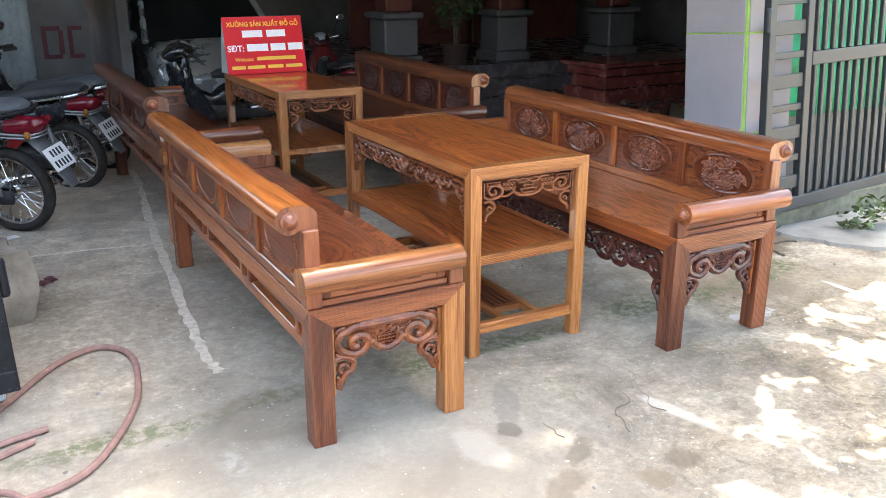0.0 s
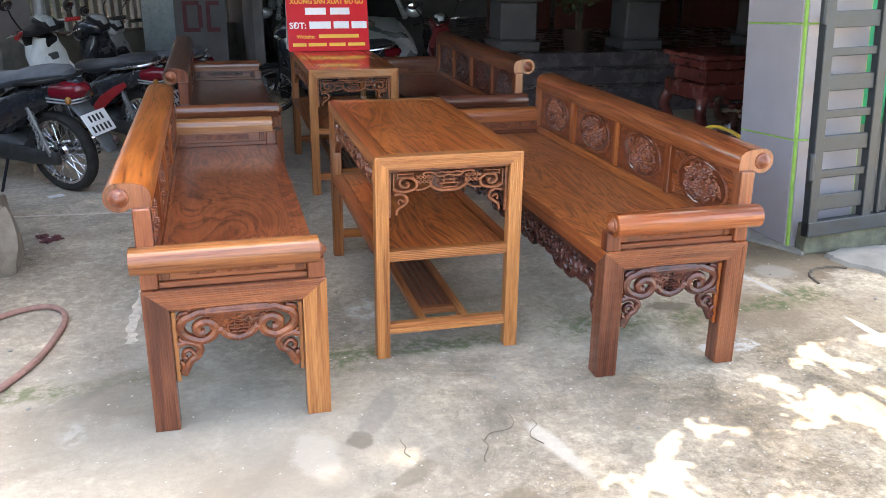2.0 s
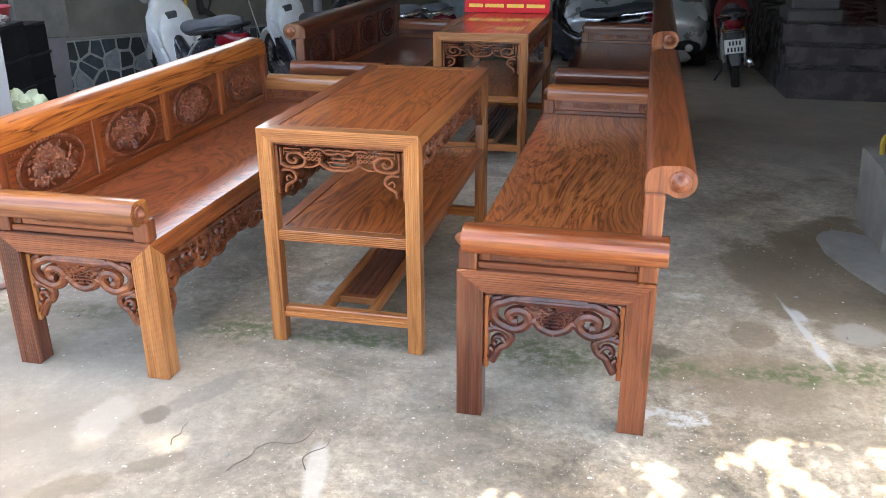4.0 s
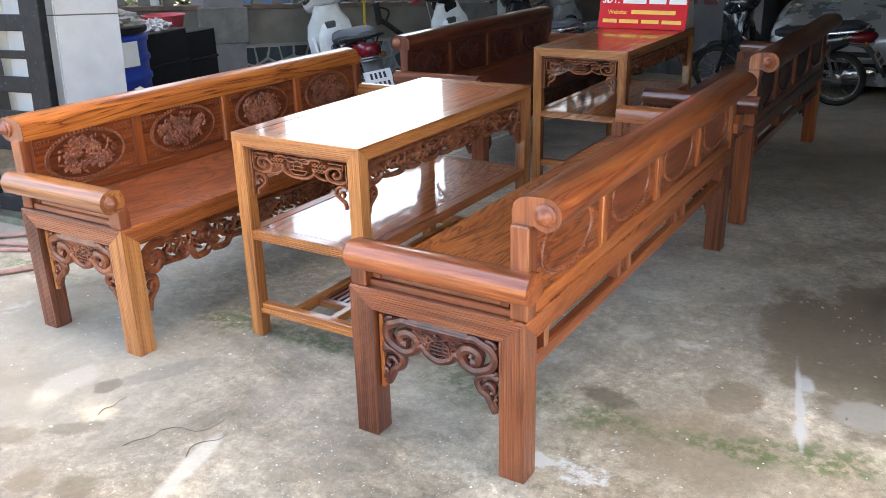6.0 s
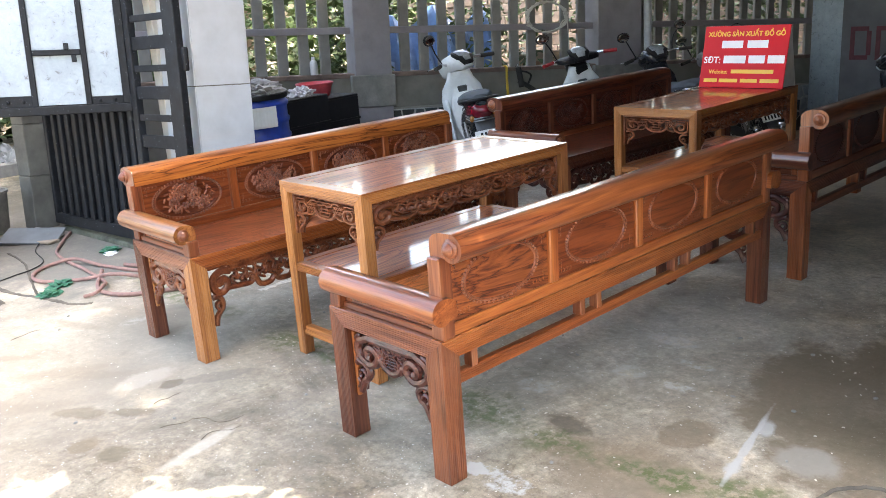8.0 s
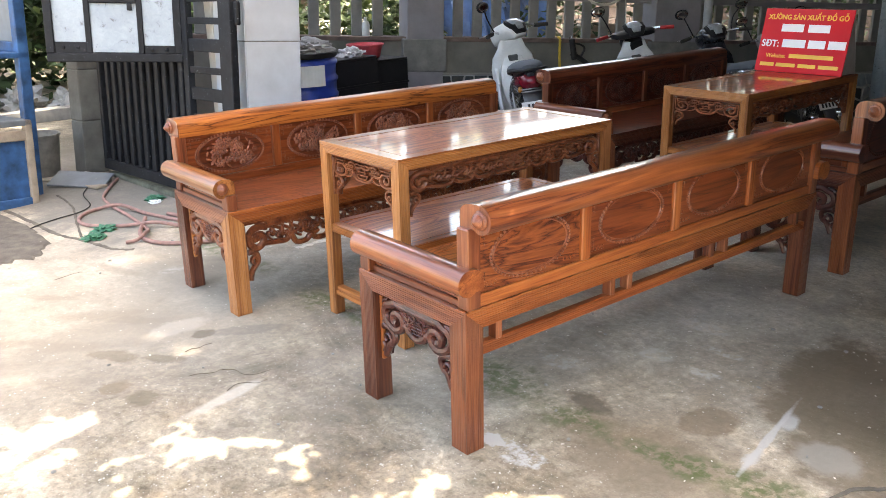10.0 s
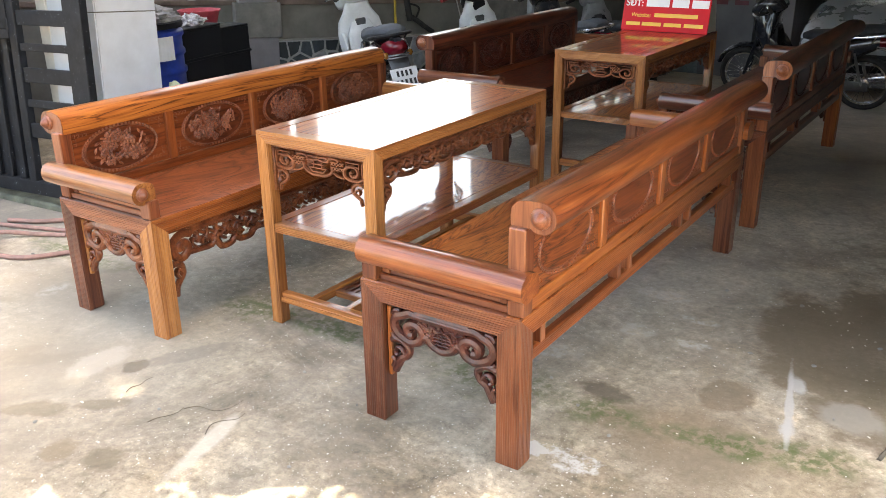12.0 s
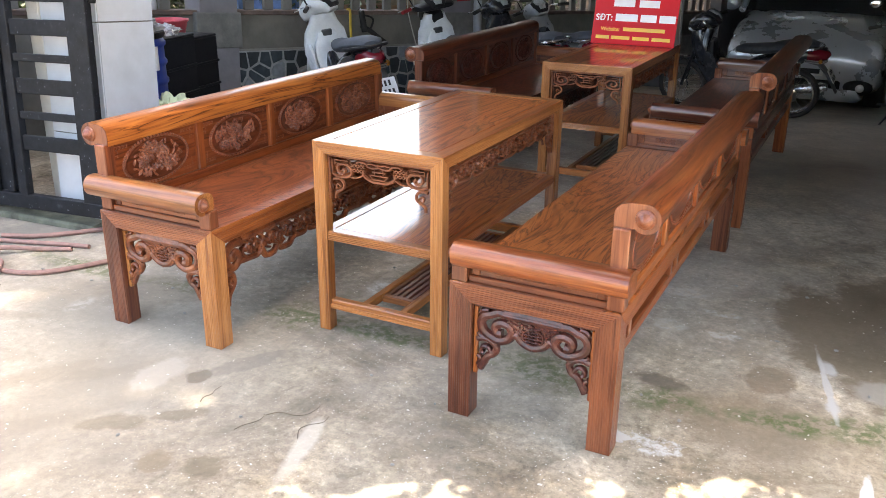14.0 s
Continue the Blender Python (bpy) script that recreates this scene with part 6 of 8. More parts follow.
    dial = part("dial", bm, black_plastic, top, "dark dial housing", True)
    bm = bmesh.new()
    loft(bm, [(WB - 0.375, 1.055, .045, .02), (WB - 0.335, 1.10, .078, .028), (WB - 0.275, 1.135, .078, .024), (WB - 0.245, 1.145, .045, .012)], 14, 2.6)
    part("dial_glass", bm, dial_grey, dial, "clear dial cover", True)
    for sg in (-1, 1):
        bm = bmesh.new()
        tube(bm, smooth_path([(WB - 0.22, sg * .08, 1.02), (WB - 0.24, sg * .2, 1.06), (WB - 0.32, sg * .34, 1.05)], 4), 0.013, 8)
        bar = part("handlebar", bm, chrome, top, "", True)
        bm = bmesh.new()
        tube(bm, [(WB - 0.285, sg * .27, 1.055), (WB - 0.345, sg * .39, 1.047)], 0.019, 8)
        part("grip", bm, grip_mat or rubber, bar, "", True)
        bm = bmesh.new()
        tube(bm, [(WB - 0.2, sg * .2, 1.05), (WB - 0.22, sg * .38, 1.04)], 0.006, 6)
        part("brake_lever", bm, chrome, bar)
        if sg in mirrors:
            bm = bmesh.new()
            tube(bm, smooth_path([(WB - 0.25, sg * .21, 1.06), (WB - 0.22, sg * .25, 1.18), (WB - 0.26, sg * .31, 1.27)], 4), 0.007, 6)
            blob(bm, (WB - 0.26, sg * .33, 1.30), (0.02, 0.072, 0.05), None, 12, 8)
            mir = part("mirror", bm, black_plastic, top, "", True)
            bm = bmesh.new()
            blob(bm, (WB - 0.278, sg * .33, 1.30), (0.006, 0.062, 0.041), None, 12, 6)
            part("mirror_glass", bm, mirror_glass, mir, "", True)
        bm = bmesh.new()
        blob(bm, (-0.255, sg * .095, 0.685), (0.022, 0.022, 0.026), None, 10, 6)
        part("indicator", bm, amber, top, "amber indicator lens", True)
        bm = bmesh.new()
        tube(bm, [(0.0, sg * .11, R), (0.10, sg * .12, 0.62)], 0.013, 8)
        coil = [(0.02 + 0.07 * k / 40 + 0.0, sg * .115 + 0.03 * math.cos(k * 1.05), R + 0.05 + 0.24 * k / 40 + 0.03 * math.sin(k * 1.05)) for k in range(41)]
        tube(bm, coil, 0.005, 5)
        part("shock_absorber", bm, cast_metal, top, "", True)
    bm = bmesh.new()
    loft(bm, [(-0.335, 0.755, .03, .022), (-0.30, 0.74, .075, .055), (-0.22, 0.735, .10, .075), (-0.12, 0.73, .12, .06)], 12)
    part("tail_light", bm, red_lens, top, "red tail light lens", True)
    bm = bmesh.new()
    for k in range(2):
        tube(bm, smooth_path([(-0.10, -.125, 0.70 - k * 0.022), (-0.26, -.09, 0.685 - k * 0.02), (-0.315, 0, 0.69 - k * 0.02), (-0.26, .09, 0.685 - k * 0.02), (-0.10, .125, 0.70 - k * 0.022)], 4), 0.006, 6)
    part("lamp_trim", bm, cast_metal, top, "bright trim under the tail light", True)
    pm = Matrix.Translation((-0.378, 0, 0.525)) @ Matrix.Rotation(radians(30), 4, 'Y')
    bm = bmesh.new()
    box(bm, (-0.003, -0.105, -0.078), (0.003, 0.105, 0.078), 0.002)
    bm.transform(pm)
    plate = part("number_plate", bm, plate_white, top, "white metal number plate")
    for row, (count, z0, z1) in enumerate(((4, 0.012, 0.058), (5, -0.060, -0.014))):
        bm = bmesh.new()
        for k in range(count):
            c = (k - (count - 1) / 2) * 0.034
            box(bm, (-0.0052, c - 0.009, z0), (-0.003, c + 0.009, z1), 0.0008)
        bm.transform(pm)
        part("plate_bar", bm, ink, plate)
    bm = bmesh.new()
    tube(bm, smooth_path([(0.55, -.10, 0.25), (0.35, -.13, 0.22), (0.15, -.15, 0.26)], 4), 0.018, 8)
    lathe(bm, [(0.03, 0), (0.052, 0.06), (0.056, 0.46), (0.04, 0.52), (0.02, 0.53)], Matrix.Translation((0.18, -.15, 0.25)) @ Matrix.Rotation(radians(-80), 4, 'Y'), 14)
    part("exhaust", bm, chrome, top, "", True)
    bm = bmesh.new()
    loft(bm, [(0.26, 0.29, .10, .07), (0.40, 0.30, .135, .11), (0.58, 0.31, .125, .12), (0.72, 0.36, .08, .08), (0.8, 0.38, .07, .06)], 12)
    for k in range(5):
        box(bm, (0.68 + k * 0.022, -.075, 0.30), (0.69 + k * 0.022, .075, 0.44), 0.002)
    part("engine", bm, engine_grey, top, "", True)
    bm = bmesh.new()
    loft(bm, [(-0.06, 0.27, .02, .045), (0.2, 0.27, .025, .06), (0.45, 0.29, .025, .06)], 10, 2.4, 0.10)
    part("chain_case", bm, engine_grey, top, "", True)
    for sg in (-1, 1):
        bm = bmesh.new()
        tube(bm, [(0.52, sg * .08, 0.24), (0.52, sg * .26, 0.25)], 0.014, 8)
        part("footrest", bm, rubber, top)
    bm = bmesh.new()
    tube(bm, [(0.45, .08, 0.22), (0.40, .24, 0.02)], 0.011, 6)
    tube(bm, [(0.40, .24, 0.01), (0.37, .27, 0.01)], 0.013, 6)
    part("side_stand", bm, black_iron, top)
    if stripe:
        for sg in (-1, 1):
            bm = bmesh.new()
            loft(bm, [(0.02, 0.66, .006, .02), (0.14, 0.60, .006, .035), (0.30, 0.50, .006, .045), (0.42, 0.40, .006, .04), (0.48, 0.33, .004, .02)], 8, 2.4, sg * 0.146)
            part("side_panel", bm, stripe, top, "painted side panel", True)
    if rack:
        bm = bmesh.new()
        loop = [(0.16, .12, 0.77), (-0.04, .15, 0.80), (-0.20, .13, 0.825), (-0.26, 0, 0.83), (-0.20, -.13, 0.825), (-0.04, -.15, 0.80), (0.16, -.12, 0.77)]
        tube(bm, smooth_path(loop, 5), 0.013, 8)
        for sg in (-1, 1):
            tube(bm, [(-0.1, sg * .135, 0.81), (-0.02, sg * .09, 0.70)], 0.007, 6)
        part("grab_rail", bm, rail_mat, top, "", True)
    # the steered head turns about the neck
    turn = Matrix.Translation((WB - 0.22, 0, 0)) @ Matrix.Rotation(radians(steer), 4, 'Z') @ Matrix.Translation((0.22 - WB, 0, 0))
    for ob in top.children_recursive:
        if ob.name.split(".")[0] in ("cowl", "headlight", "dial", "dial_glass", "handlebar", "grip", "brake_lever", "mirror", "mirror_glass"):
            ob.data.transform(turn)
    return top


def bike_pose(rear, front, lean=8.0, size=0.9):
    """Stands a bike with its rear wheel at one floor point, aimed at another, leaning on its side stand."""
    yaw = math.degrees(math.atan2(front[1] - rear[1], front[0] - rear[0]))
    return pose(rear[0], rear[1], (floor_z(rear[1]) + floor_z(front[1])) / 2, -lean, 0, yaw) @ Matrix.Scale(size, 4)


motorbike("white motorbike with a dark seat parked by the stone mosaic wall", bike_pose((0.14, 5.73), (-0.76, 6.42), 7, 0.95), black_paint, white_paint, dusty_vinyl, rail_mat=black_plastic, fairing=white_paint, inner=white_paint, mirrors=(1,), steer=38.0)
motorbike("old black motorbike with white leg shield and red side panel", bike_pose((0.60, 6.86), (-0.33, 7.58), 8, 0.93), black_paint, white_paint, vinyl, cowl_mat=black_plastic, stripe=bright_red_paint, inner=white_paint, mirrors=(1,), flat_bar=True, grip_mat=bright_red_paint, steer=6.0)
motorbike("black motorbike with a dusty seat parked by the fence", bike_pose((0.90, 7.68), (-0.03, 8.40), 8, 0.93), black_paint, black_paint, dusty_vinyl, mirrors=(-1, 1), steer=10.0)
motorbike("old silver motorbike with a chrome rack parked by the fence", bike_pose((0.92, 8.72), (0.05, 9.39), 9, 0.9), silver_paint, silver_paint, dusty_vinyl)
motorbike("black motorbike parked in front of the grey car", bike_pose((2.83, 9.35), (1.76, 9.40)), black_paint, black_paint, vinyl, mirrors=())
motorbike("black and red motorbike parked near the porch", bike_pose((3.84, 9.1), (3.90, 10.2)), black_paint, dark_red_paint, vinyl)


def car():
    """A silver people carrier seen from the front. Local x points ahead."""
    top = thing("parked_car", "silver-grey car parked nose out in the dark shed", "car", pose(2.79, 10.36, floor_z(11.6), 0, 0, -90))
    bm = bmesh.new()
    loft(bm, [(0.03, 0.46, .70, .17), (0.0, 0.47, .77, .23), (-0.10, 0.49, .82, .28), (-0.35, 0.54, .85, .345), (-0.75, 0.60, .86, .40), (-1.15, 0.63, .865, .43), (-2.2, 0.64, .87, .44), (-3.4, 0.64, .86, .44), (-4.1, 0.62, .82, .40), (-4.2, 0.6, .78, .36)], 28, 4.5)
    part("body", bm, car_paint, top, "silver metallic paint", True)
    bm = bmesh.new()
    prism(bm, [(-0.95, 1.02), (-1.75, 1.60), (-2.1, 1.68), (-3.3, 1.69), (-3.95, 1.55), (-4.1, 1.04)], -0.70, 0.70, 1)
    for v in bm.verts:
        if v.co.z < 1.1:
            v.co.y *= 1.16
    part("cabin", bm, car_glass, top, "dark tinted glass")
    bm = bmesh.new()
    loft(bm, [(-1.72, 1.62, .66, .02), (-2.1, 1.695, .70, .035), (-3.3, 1.70, .70, .035), (-3.9, 1.58, .67, .03)], 16, 4)
    part("roof", bm, car_paint, top, "", True)
    for sg in (-1, 1):
        bm = bmesh.new()
        tube(bm, [(-0.93, sg * .83, 1.02), (-1.35, sg * .77, 1.33), (-1.74, sg * .70, 1.62)], 0.04, 8)
        part("pillar", bm, car_paint, top, "", True)
        bm = bmesh.new()
        tube(bm, [(-2.5, sg * .84, 1.03), (-2.6, sg * .71, 1.66)], 0.035, 8)
        part("pillar", bm, car_paint, top, "", True)
        bm = bmesh.new()
        blob(bm, (-1.15, sg * 1.0, 1.08), (0.07, 0.12, 0.085), None, 14, 8)
        part("wing_mirror", bm, car_paint, top, "", True)
        bm = bmesh.new()
        loft(bm, [(0.0, 0.60, .10, .04), (-0.05, 0.64, .165, .075), (-0.18, 0.70, .165, .10), (-0.42, 0.80, .07, .07), (-0.6, 0.86, .02, .02)], 14, 2.6, sg * 0.64)
        part("headlight", bm, lamp_glass, top, "clear headlight", True)
        bm = bmesh.new()
        blob(bm, (0.005, sg * .60, 0.34), (0.045, 0.15, 0.085), None, 16, 8)
        part("fog_surround", bm, black_plastic, top, "", True)
        bm = bmesh.new()
        blob(bm, (0.035, sg * .62, 0.34), (0.03, 0.05, 0.045), None, 12, 6)
        part("fog_lamp", bm, lamp_glass, top, "", True)
        for x in (-0.75, -3.35):
            wheel(top, x, sg * 0.76, 0.31, 0.20, 9, cast_metal)
    bm = bmesh.new()
    for k in range(3):
        box(bm, (-0.03, -0.46, 0.575 + k * 0.03), (0.022, 0.46, 0.59 + k * 0.03), 0.004)
    part("grille", bm, black_plastic, top)
    bm = bmesh.new()
    box(bm, (-0.02, -0.42, 0.28), (0.045, 0.42, 0.40), 0.02)
    part("lower_grille", bm, black_plastic, top)
    bm = bmesh.new()
    box(bm, (-1.6, -0.012, 1.035), (-0.98, 0.012, 1.05), 0.004)
    bm.transform(Matrix.Translation((0, 0.2, 0.02)))
    part("wiper", bm, black_plastic, top)
    bm = bmesh.new()
    loft(bm, [(0.02, 0.30, .60, .07), (0.045, 0.23, .66, .03), (0.02, 0.19, .62, .02)], 20, 4.0)
    part("bumper_lip", bm, car_paint, top, "", True)
    bm = bmesh.new()
    box(bm, (0.035, -0.235, 0.44), (0.047, 0.235, 0.545), 0.003)
    plate = part("number_plate", bm, plate_white, top, "white number plate")
    bm = bmesh.new()
    box(bm, (0.0465, -0.2, 0.465), (0.049, 0.2, 0.52), 0.001)
    part("plate_bar", bm, ink, plate)
    return top


car()


# ---- sign ----
def sign():
    m = Matrix.Translation((1.957, 6.30, T_H + 0.003)) @ Matrix.Rotation(radians(0.6), 4, 'Z')
    top = thing("folding_sign", "red tabletop folding sign with white and yellow writing", "sign", m)
    W, H, lean = 0.605, 0.415, radians(-13)
    tilt = Matrix.Rotation(lean, 4, 'X')
    bm = bmesh.new()
    box(bm, (-W / 2, -0.004, 0), (W / 2, 0.004, H), 0.001)
    bm.transform(tilt)
    face = part("face", bm, sign_red, top, "glossy red printed face")
    back = Matrix.Translation((0, 2 * H * math.sin(-lean), 0)) @ Matrix.Rotation(-lean, 4, 'X')
    bm = bmesh.new()
    box(bm, (-W / 2, -0.004, 0), (W / 2, 0.004, H), 0.001)
    bm.transform(back)
    part("rear_face", bm, sign_grey, top, "plain grey back")
    for sg in (-1, 1):
        bm = bmesh.new()
        d = H * math.sin(-lean)
        prism(bm, [(0.003, 0.006), (2 * d - 0.003, 0.006), (d, H * math.cos(lean) - 0.01)], sg * (W / 2 - 0.004) - 0.0015, sg * (W / 2 - 0.004) + 0.0015, 0)
        part("side_gusset", bm, sign_grey, top)

    def lettering(body, z, size, mat, name, bold=0.0011):
        cu = bpy.data.curves.new(name, 'FONT')
        cu.body = body
        cu.size = size
        cu.align_x = 'CENTER'
        cu.extrude = 0.0006
        cu.offset = bold
        ob = new("tmp_text", cu)
        dg = bpy.context.evaluated_depsgraph_get()
        me = bpy.data.meshes.new_from_object(ob.evaluated_get(dg))
        bpy.data.objects.remove(ob)
        me.transform(tilt @ Matrix.Translation((0, -0.0048, z)) @ Matrix.Rotation(radians(90), 4, 'X'))
        me.materials.clear()
        me.materials.append(mat)
        o = new(name, me)
        o.parent = face
        return o

    lettering("XƯỞNG SẢN XUẤT ĐỒ GỖ", 0.345, 0.044, sign_yellow, "heading")
    lettering("SĐT:", 0.165, 0.062, sign_white, "caption").location.x = -0.225
    lettering("Website:", 0.093, 0.038, sign_yellow, "caption", 0.0004).location.x = -0.17

    def bars(z, h, spans, mat):
        for x0, x1 in spans:
            bm = bmesh.new()
            box(bm, (x0, -0.0056, z), (x1, -0.004, z + h), 0.0005)
            bm.transform(tilt)
            part("text_bar", bm, mat, face)

    bars(0.265, 0.05, ((-0.165, -0.012), (0.02, 0.165)), sign_white)
    bars(0.163, 0.052, ((-0.14, 0.02), (0.04, 0.155), (0.175, 0.29)), sign_white)
    bars(0.095, 0.026, ((-0.075, 0.225),), sign_yellow)
    bars(0.035, 0.024, ((-0.27, -0.17), (-0.155, -0.02), (0.0, 0.12), (0.14, 0.27)), sign_yellow)
    return top


sign()


# ---- clutter by the side wall ----
def drum():
    top = thing("plastic_drum", "blue plastic drum with a rag on its lid", "drum", pose(-0.82, 4.16, 0, 0, 0, 20))
    bm = bmesh.new()
    pro = [(0.25, 0), (0.27, 0.02)]
    for k in range(7):
        z = 0.06 + k * 0.12
        pro += [(0.275, z), (0.275, z + 0.07), (0.288, z + 0.085), (0.288, z + 0.105)]
    pro += [(0.275, 0.90), (0.26, 0.92)]
    lathe(bm, pro, None, 28)
    body = part("body", bm, blue_plastic, top, "", True)
    bm = bmesh.new()
    lathe(bm, [(0.285, 0.915), (0.29, 0.93), (0.285, 0.95), (0.24, 0.952), (0.23, 0.94), (0, 0.94)], None, 28)
    part("lid", bm, black_plastic, top, "", True)
    bm = bmesh.new()
    for k in range(9):
        a = -0.9 + k * 0.09
        bm.verts.new((0.277 * math.cos(a), 0.277 * math.sin(a), 0.72)), bm.verts.new((0.277 * math.cos(a), 0.277 * math.sin(a), 0.87))
    bm.verts.ensure_lookup_table()
    for k in range(8):
        bm.faces.new([bm.verts[i] for i in (2 * k, 2 * k + 2, 2 * k + 3, 2 * k + 1)])
    lab = part("label", bm, plate_white, body, "torn white paper label")
    sm = lab.modifiers.new("thick", 'SOLIDIFY')
    sm.thickness, sm.offset = 0.012, 1.0
    return top


def rag(name, label, m, mat, r, seed, h=0.4):
    rnd = random.Random(seed)
    bm = bmesh.new()
    bmesh.ops.create_icosphere(bm, subdivisions=4, radius=1.0)
    noise.seed_set(seed)
    for v in bm.verts:
        n = noise.fractal(v.co * 2.2 + Vector((seed, 0, 0)), 0.9, 2.1, 4)
        v.co *= 0.8 + 0.55 * n
        v.co = Vector((v.co.x * r, v.co.y * r, max(-0.25, v.co.z) * r * h + 0.25 * r * h))
    return solid(name, bm, mat, label, "cloth", m, smooth=True)


drum()
rag("rag", "crumpled grey and white rag on the drum lid", pose(-0.74, 4.22, 0.948, 0, 0, 30), rag_cloth, 0.17, 3, 0.5)


def crate(name, label, m, w, d, h):
    """An upturned ribbed plastic crate: open shell with walls, ribs and hand holes."""
    top = thing(name, label, "crate", m)
    t = 0.018
    for nm, a, b in (("base", (-w / 2, -d / 2, h - t), (w / 2, d / 2, h)), ("side", (-w / 2, -d / 2, 0), (-w / 2 + t, d / 2, h - t)), ("side", (w / 2 - t, -d / 2, 0), (w / 2, d / 2, h - t)), ("end", (-w / 2 + t, -d / 2, 0), (w / 2 - t, -d / 2 + t, h - t)), ("end", (-w / 2 + t, d / 2 - t, 0), (w / 2 - t, d / 2, h - t))):
        bm = bmesh.new()
        box(bm, a, b, 0.005)
        part(nm, bm, black_plastic, top)
    for k in range(4):
        z = 0.06 + k * (h - 0.1) / 4
        bm = bmesh.new()
        box(bm, (w / 2, -d / 2, z), (w / 2 + 0.015, d / 2, z + 0.02), 0.004)
        box(bm, (-w / 2, -d / 2 - 0.015, z), (w / 2 + 0.015, -d / 2, z + 0.02), 0.004)
        part("rib", bm, black_plastic, top)
    return top


crate("plastic_crate", "black ribbed plastic tub standing by the drum", pose(-1.12, 4.62, 0, 0, 0, 12), 0.55, 0.55, 0.86)
crate("plastic_crate", "black plastic tub with a red basin on it", pose(-1.33, 5.15, 0, 0, 0, 8), 0.5, 0.46, 0.80)
# red basin
bm = bmesh.new()
lathe(bm, [(0.15, 0), (0.16, 0.01), (0.185, 0.115), (0.205, 0.135), (0.205, 0.145), (0.195, 0.145), (0.175, 0.12), (0.15, 0.018), (0, 0.016)], None, 30)
solid("basin", bm, basin_red, "faded red plastic basin lying on the tub", "basin", pose(-1.33, 5.12, 0.803, 0, 0, 0) @ Matrix.Scale(0.8, 4), smooth=True)
rag("plastic_bag", "crumpled clear plastic bag beside the basin", pose(-1.0, 4.75, 0.862, 0, 0, 0), bag_plastic, 0.11, 7, 0.6)

# coil of cable and hooks on the fence
bm = bmesh.new()
rnd = random.Random(4)
for k in range(7):
    c = [on_fence(2.05 + rnd.uniform(-.02, .02) + (0.23 + rnd.uniform(-.02, .02)) * math.cos(2 * math.pi * i / 24), 0.03 - 0.004 * k, 1.40 + (0.15 + rnd.uniform(-.01, .01)) * math.sin(2 * math.pi * i / 24)) for i in range(24)]
    tube(bm, c, 0.006, 6, closed=True)
solid("cable_coil", bm, cable_white, "coil of pale electric cable hung on the fence", "cable", smooth=True)
bm = bmesh.new()
tube(bm, smooth_path([on_fence(2.28, 0.04, 1.40), on_fence(2.3, 0.04, 1.1), on_fence(2.32, 0.02, 0.9), on_fence(2.45, 0.03, 0.5), on_fence(2.55, 0.06, 0.16)], 6), 0.006, 6)
solid("cable_end", bm, cable_white, "loose end of pale cable hanging down the wall", "cable", smooth=True)
bm = bmesh.new()
tube(bm, smooth_path([on_fence(1.58, -0.03, 0.922), on_fence(1.58, 0.012, 0.91), on_fence(1.58, 0.014, 0.78), on_fence(1.59, 0.014, 0.64)], 5), 0.014, 6)
solid("strap", bm, strap_yellow, "yellow strap hanging from the coping", "strap", smooth=True)
bm = bmesh.new()
lathe(bm, [(0.045, 0), (0.045, 3.4)], Matrix.Translation(on_fence(3.3, 0.06, 0.1)), 14)
solid("drain_pipe", bm, pipe_grey, "grey plastic drain pipe by the corner pier", "pipe", smooth=True)
bm = bmesh.new()
lathe(bm, [(0.03, 0), (0.055, 0.1), (0.06, 0.3), (0.05, 0.42), (0.02, 0.47), (0.01, 0.5)], None, 10)
for v in bm.verts:
    v.co.x *= 1.6 + 0.5 * math.sin(v.co.z * 17)
solid("hanging_shirt", bm, mauve_cloth, "faded mauve cloth hanging on the back fence", "cloth", Matrix.Translation(on_fence(6.1, 0.03, 1.28)) @ pose(0, 0, 0, 0, 0, 70), smooth=True)
# faded banner and corrugated sheet on the back wall
bm = bmesh.new()
box(bm, (0.68, 11.10, floor_z(11.1)), (1.3, 11.115, 2.1), 0.003)
ban = solid("poster", bm, banner_grey, "faded grey banner with large dull red letters", "poster")
for x0, x1, z0, z1 in ((1.08, 1.13, 0.75, 1.12), (1.13, 1.28, 1.07, 1.12), (1.13, 1.28, 0.75, 0.80), (1.26, 1.31, 0.8, 1.07), (1.36, 1.41, 0.75, 1.12), (1.41, 1.52, 1.07, 1.12), (1.41, 1.52, 0.75, 0.80)):
    bm = bmesh.new()
    box(bm, (x0 - 0.3, 11.095, z0 - 0.2), (x1 - 0.3, 11.101, z1 - 0.2), 0.001)
    part("letter_bar", bm, dull_red, ban)
bm = bmesh.new()
for k in range(26):
    x = 0.3 + k * 0.022
    bm.verts.new((x, 11.155 + 0.008 * math.sin(k * 1.57), floor_z(11.155))), bm.verts.new((x, 11.175 + 0.008 * math.sin(k * 1.57), 2.0))
bm.verts.ensure_lookup_table()
for k in range(25):
    bm.faces.new([bm.verts[i] for i in (2 * k, 2 * k + 2, 2 * k + 3, 2 * k + 1)])
cs = solid("corrugated_sheet", bm, sheet_metal, "corrugated metal sheet leaning on the back fence", "metal sheet", smooth=True)
cs.modifiers.new("thick", 'SOLIDIFY').thickness = 0.003


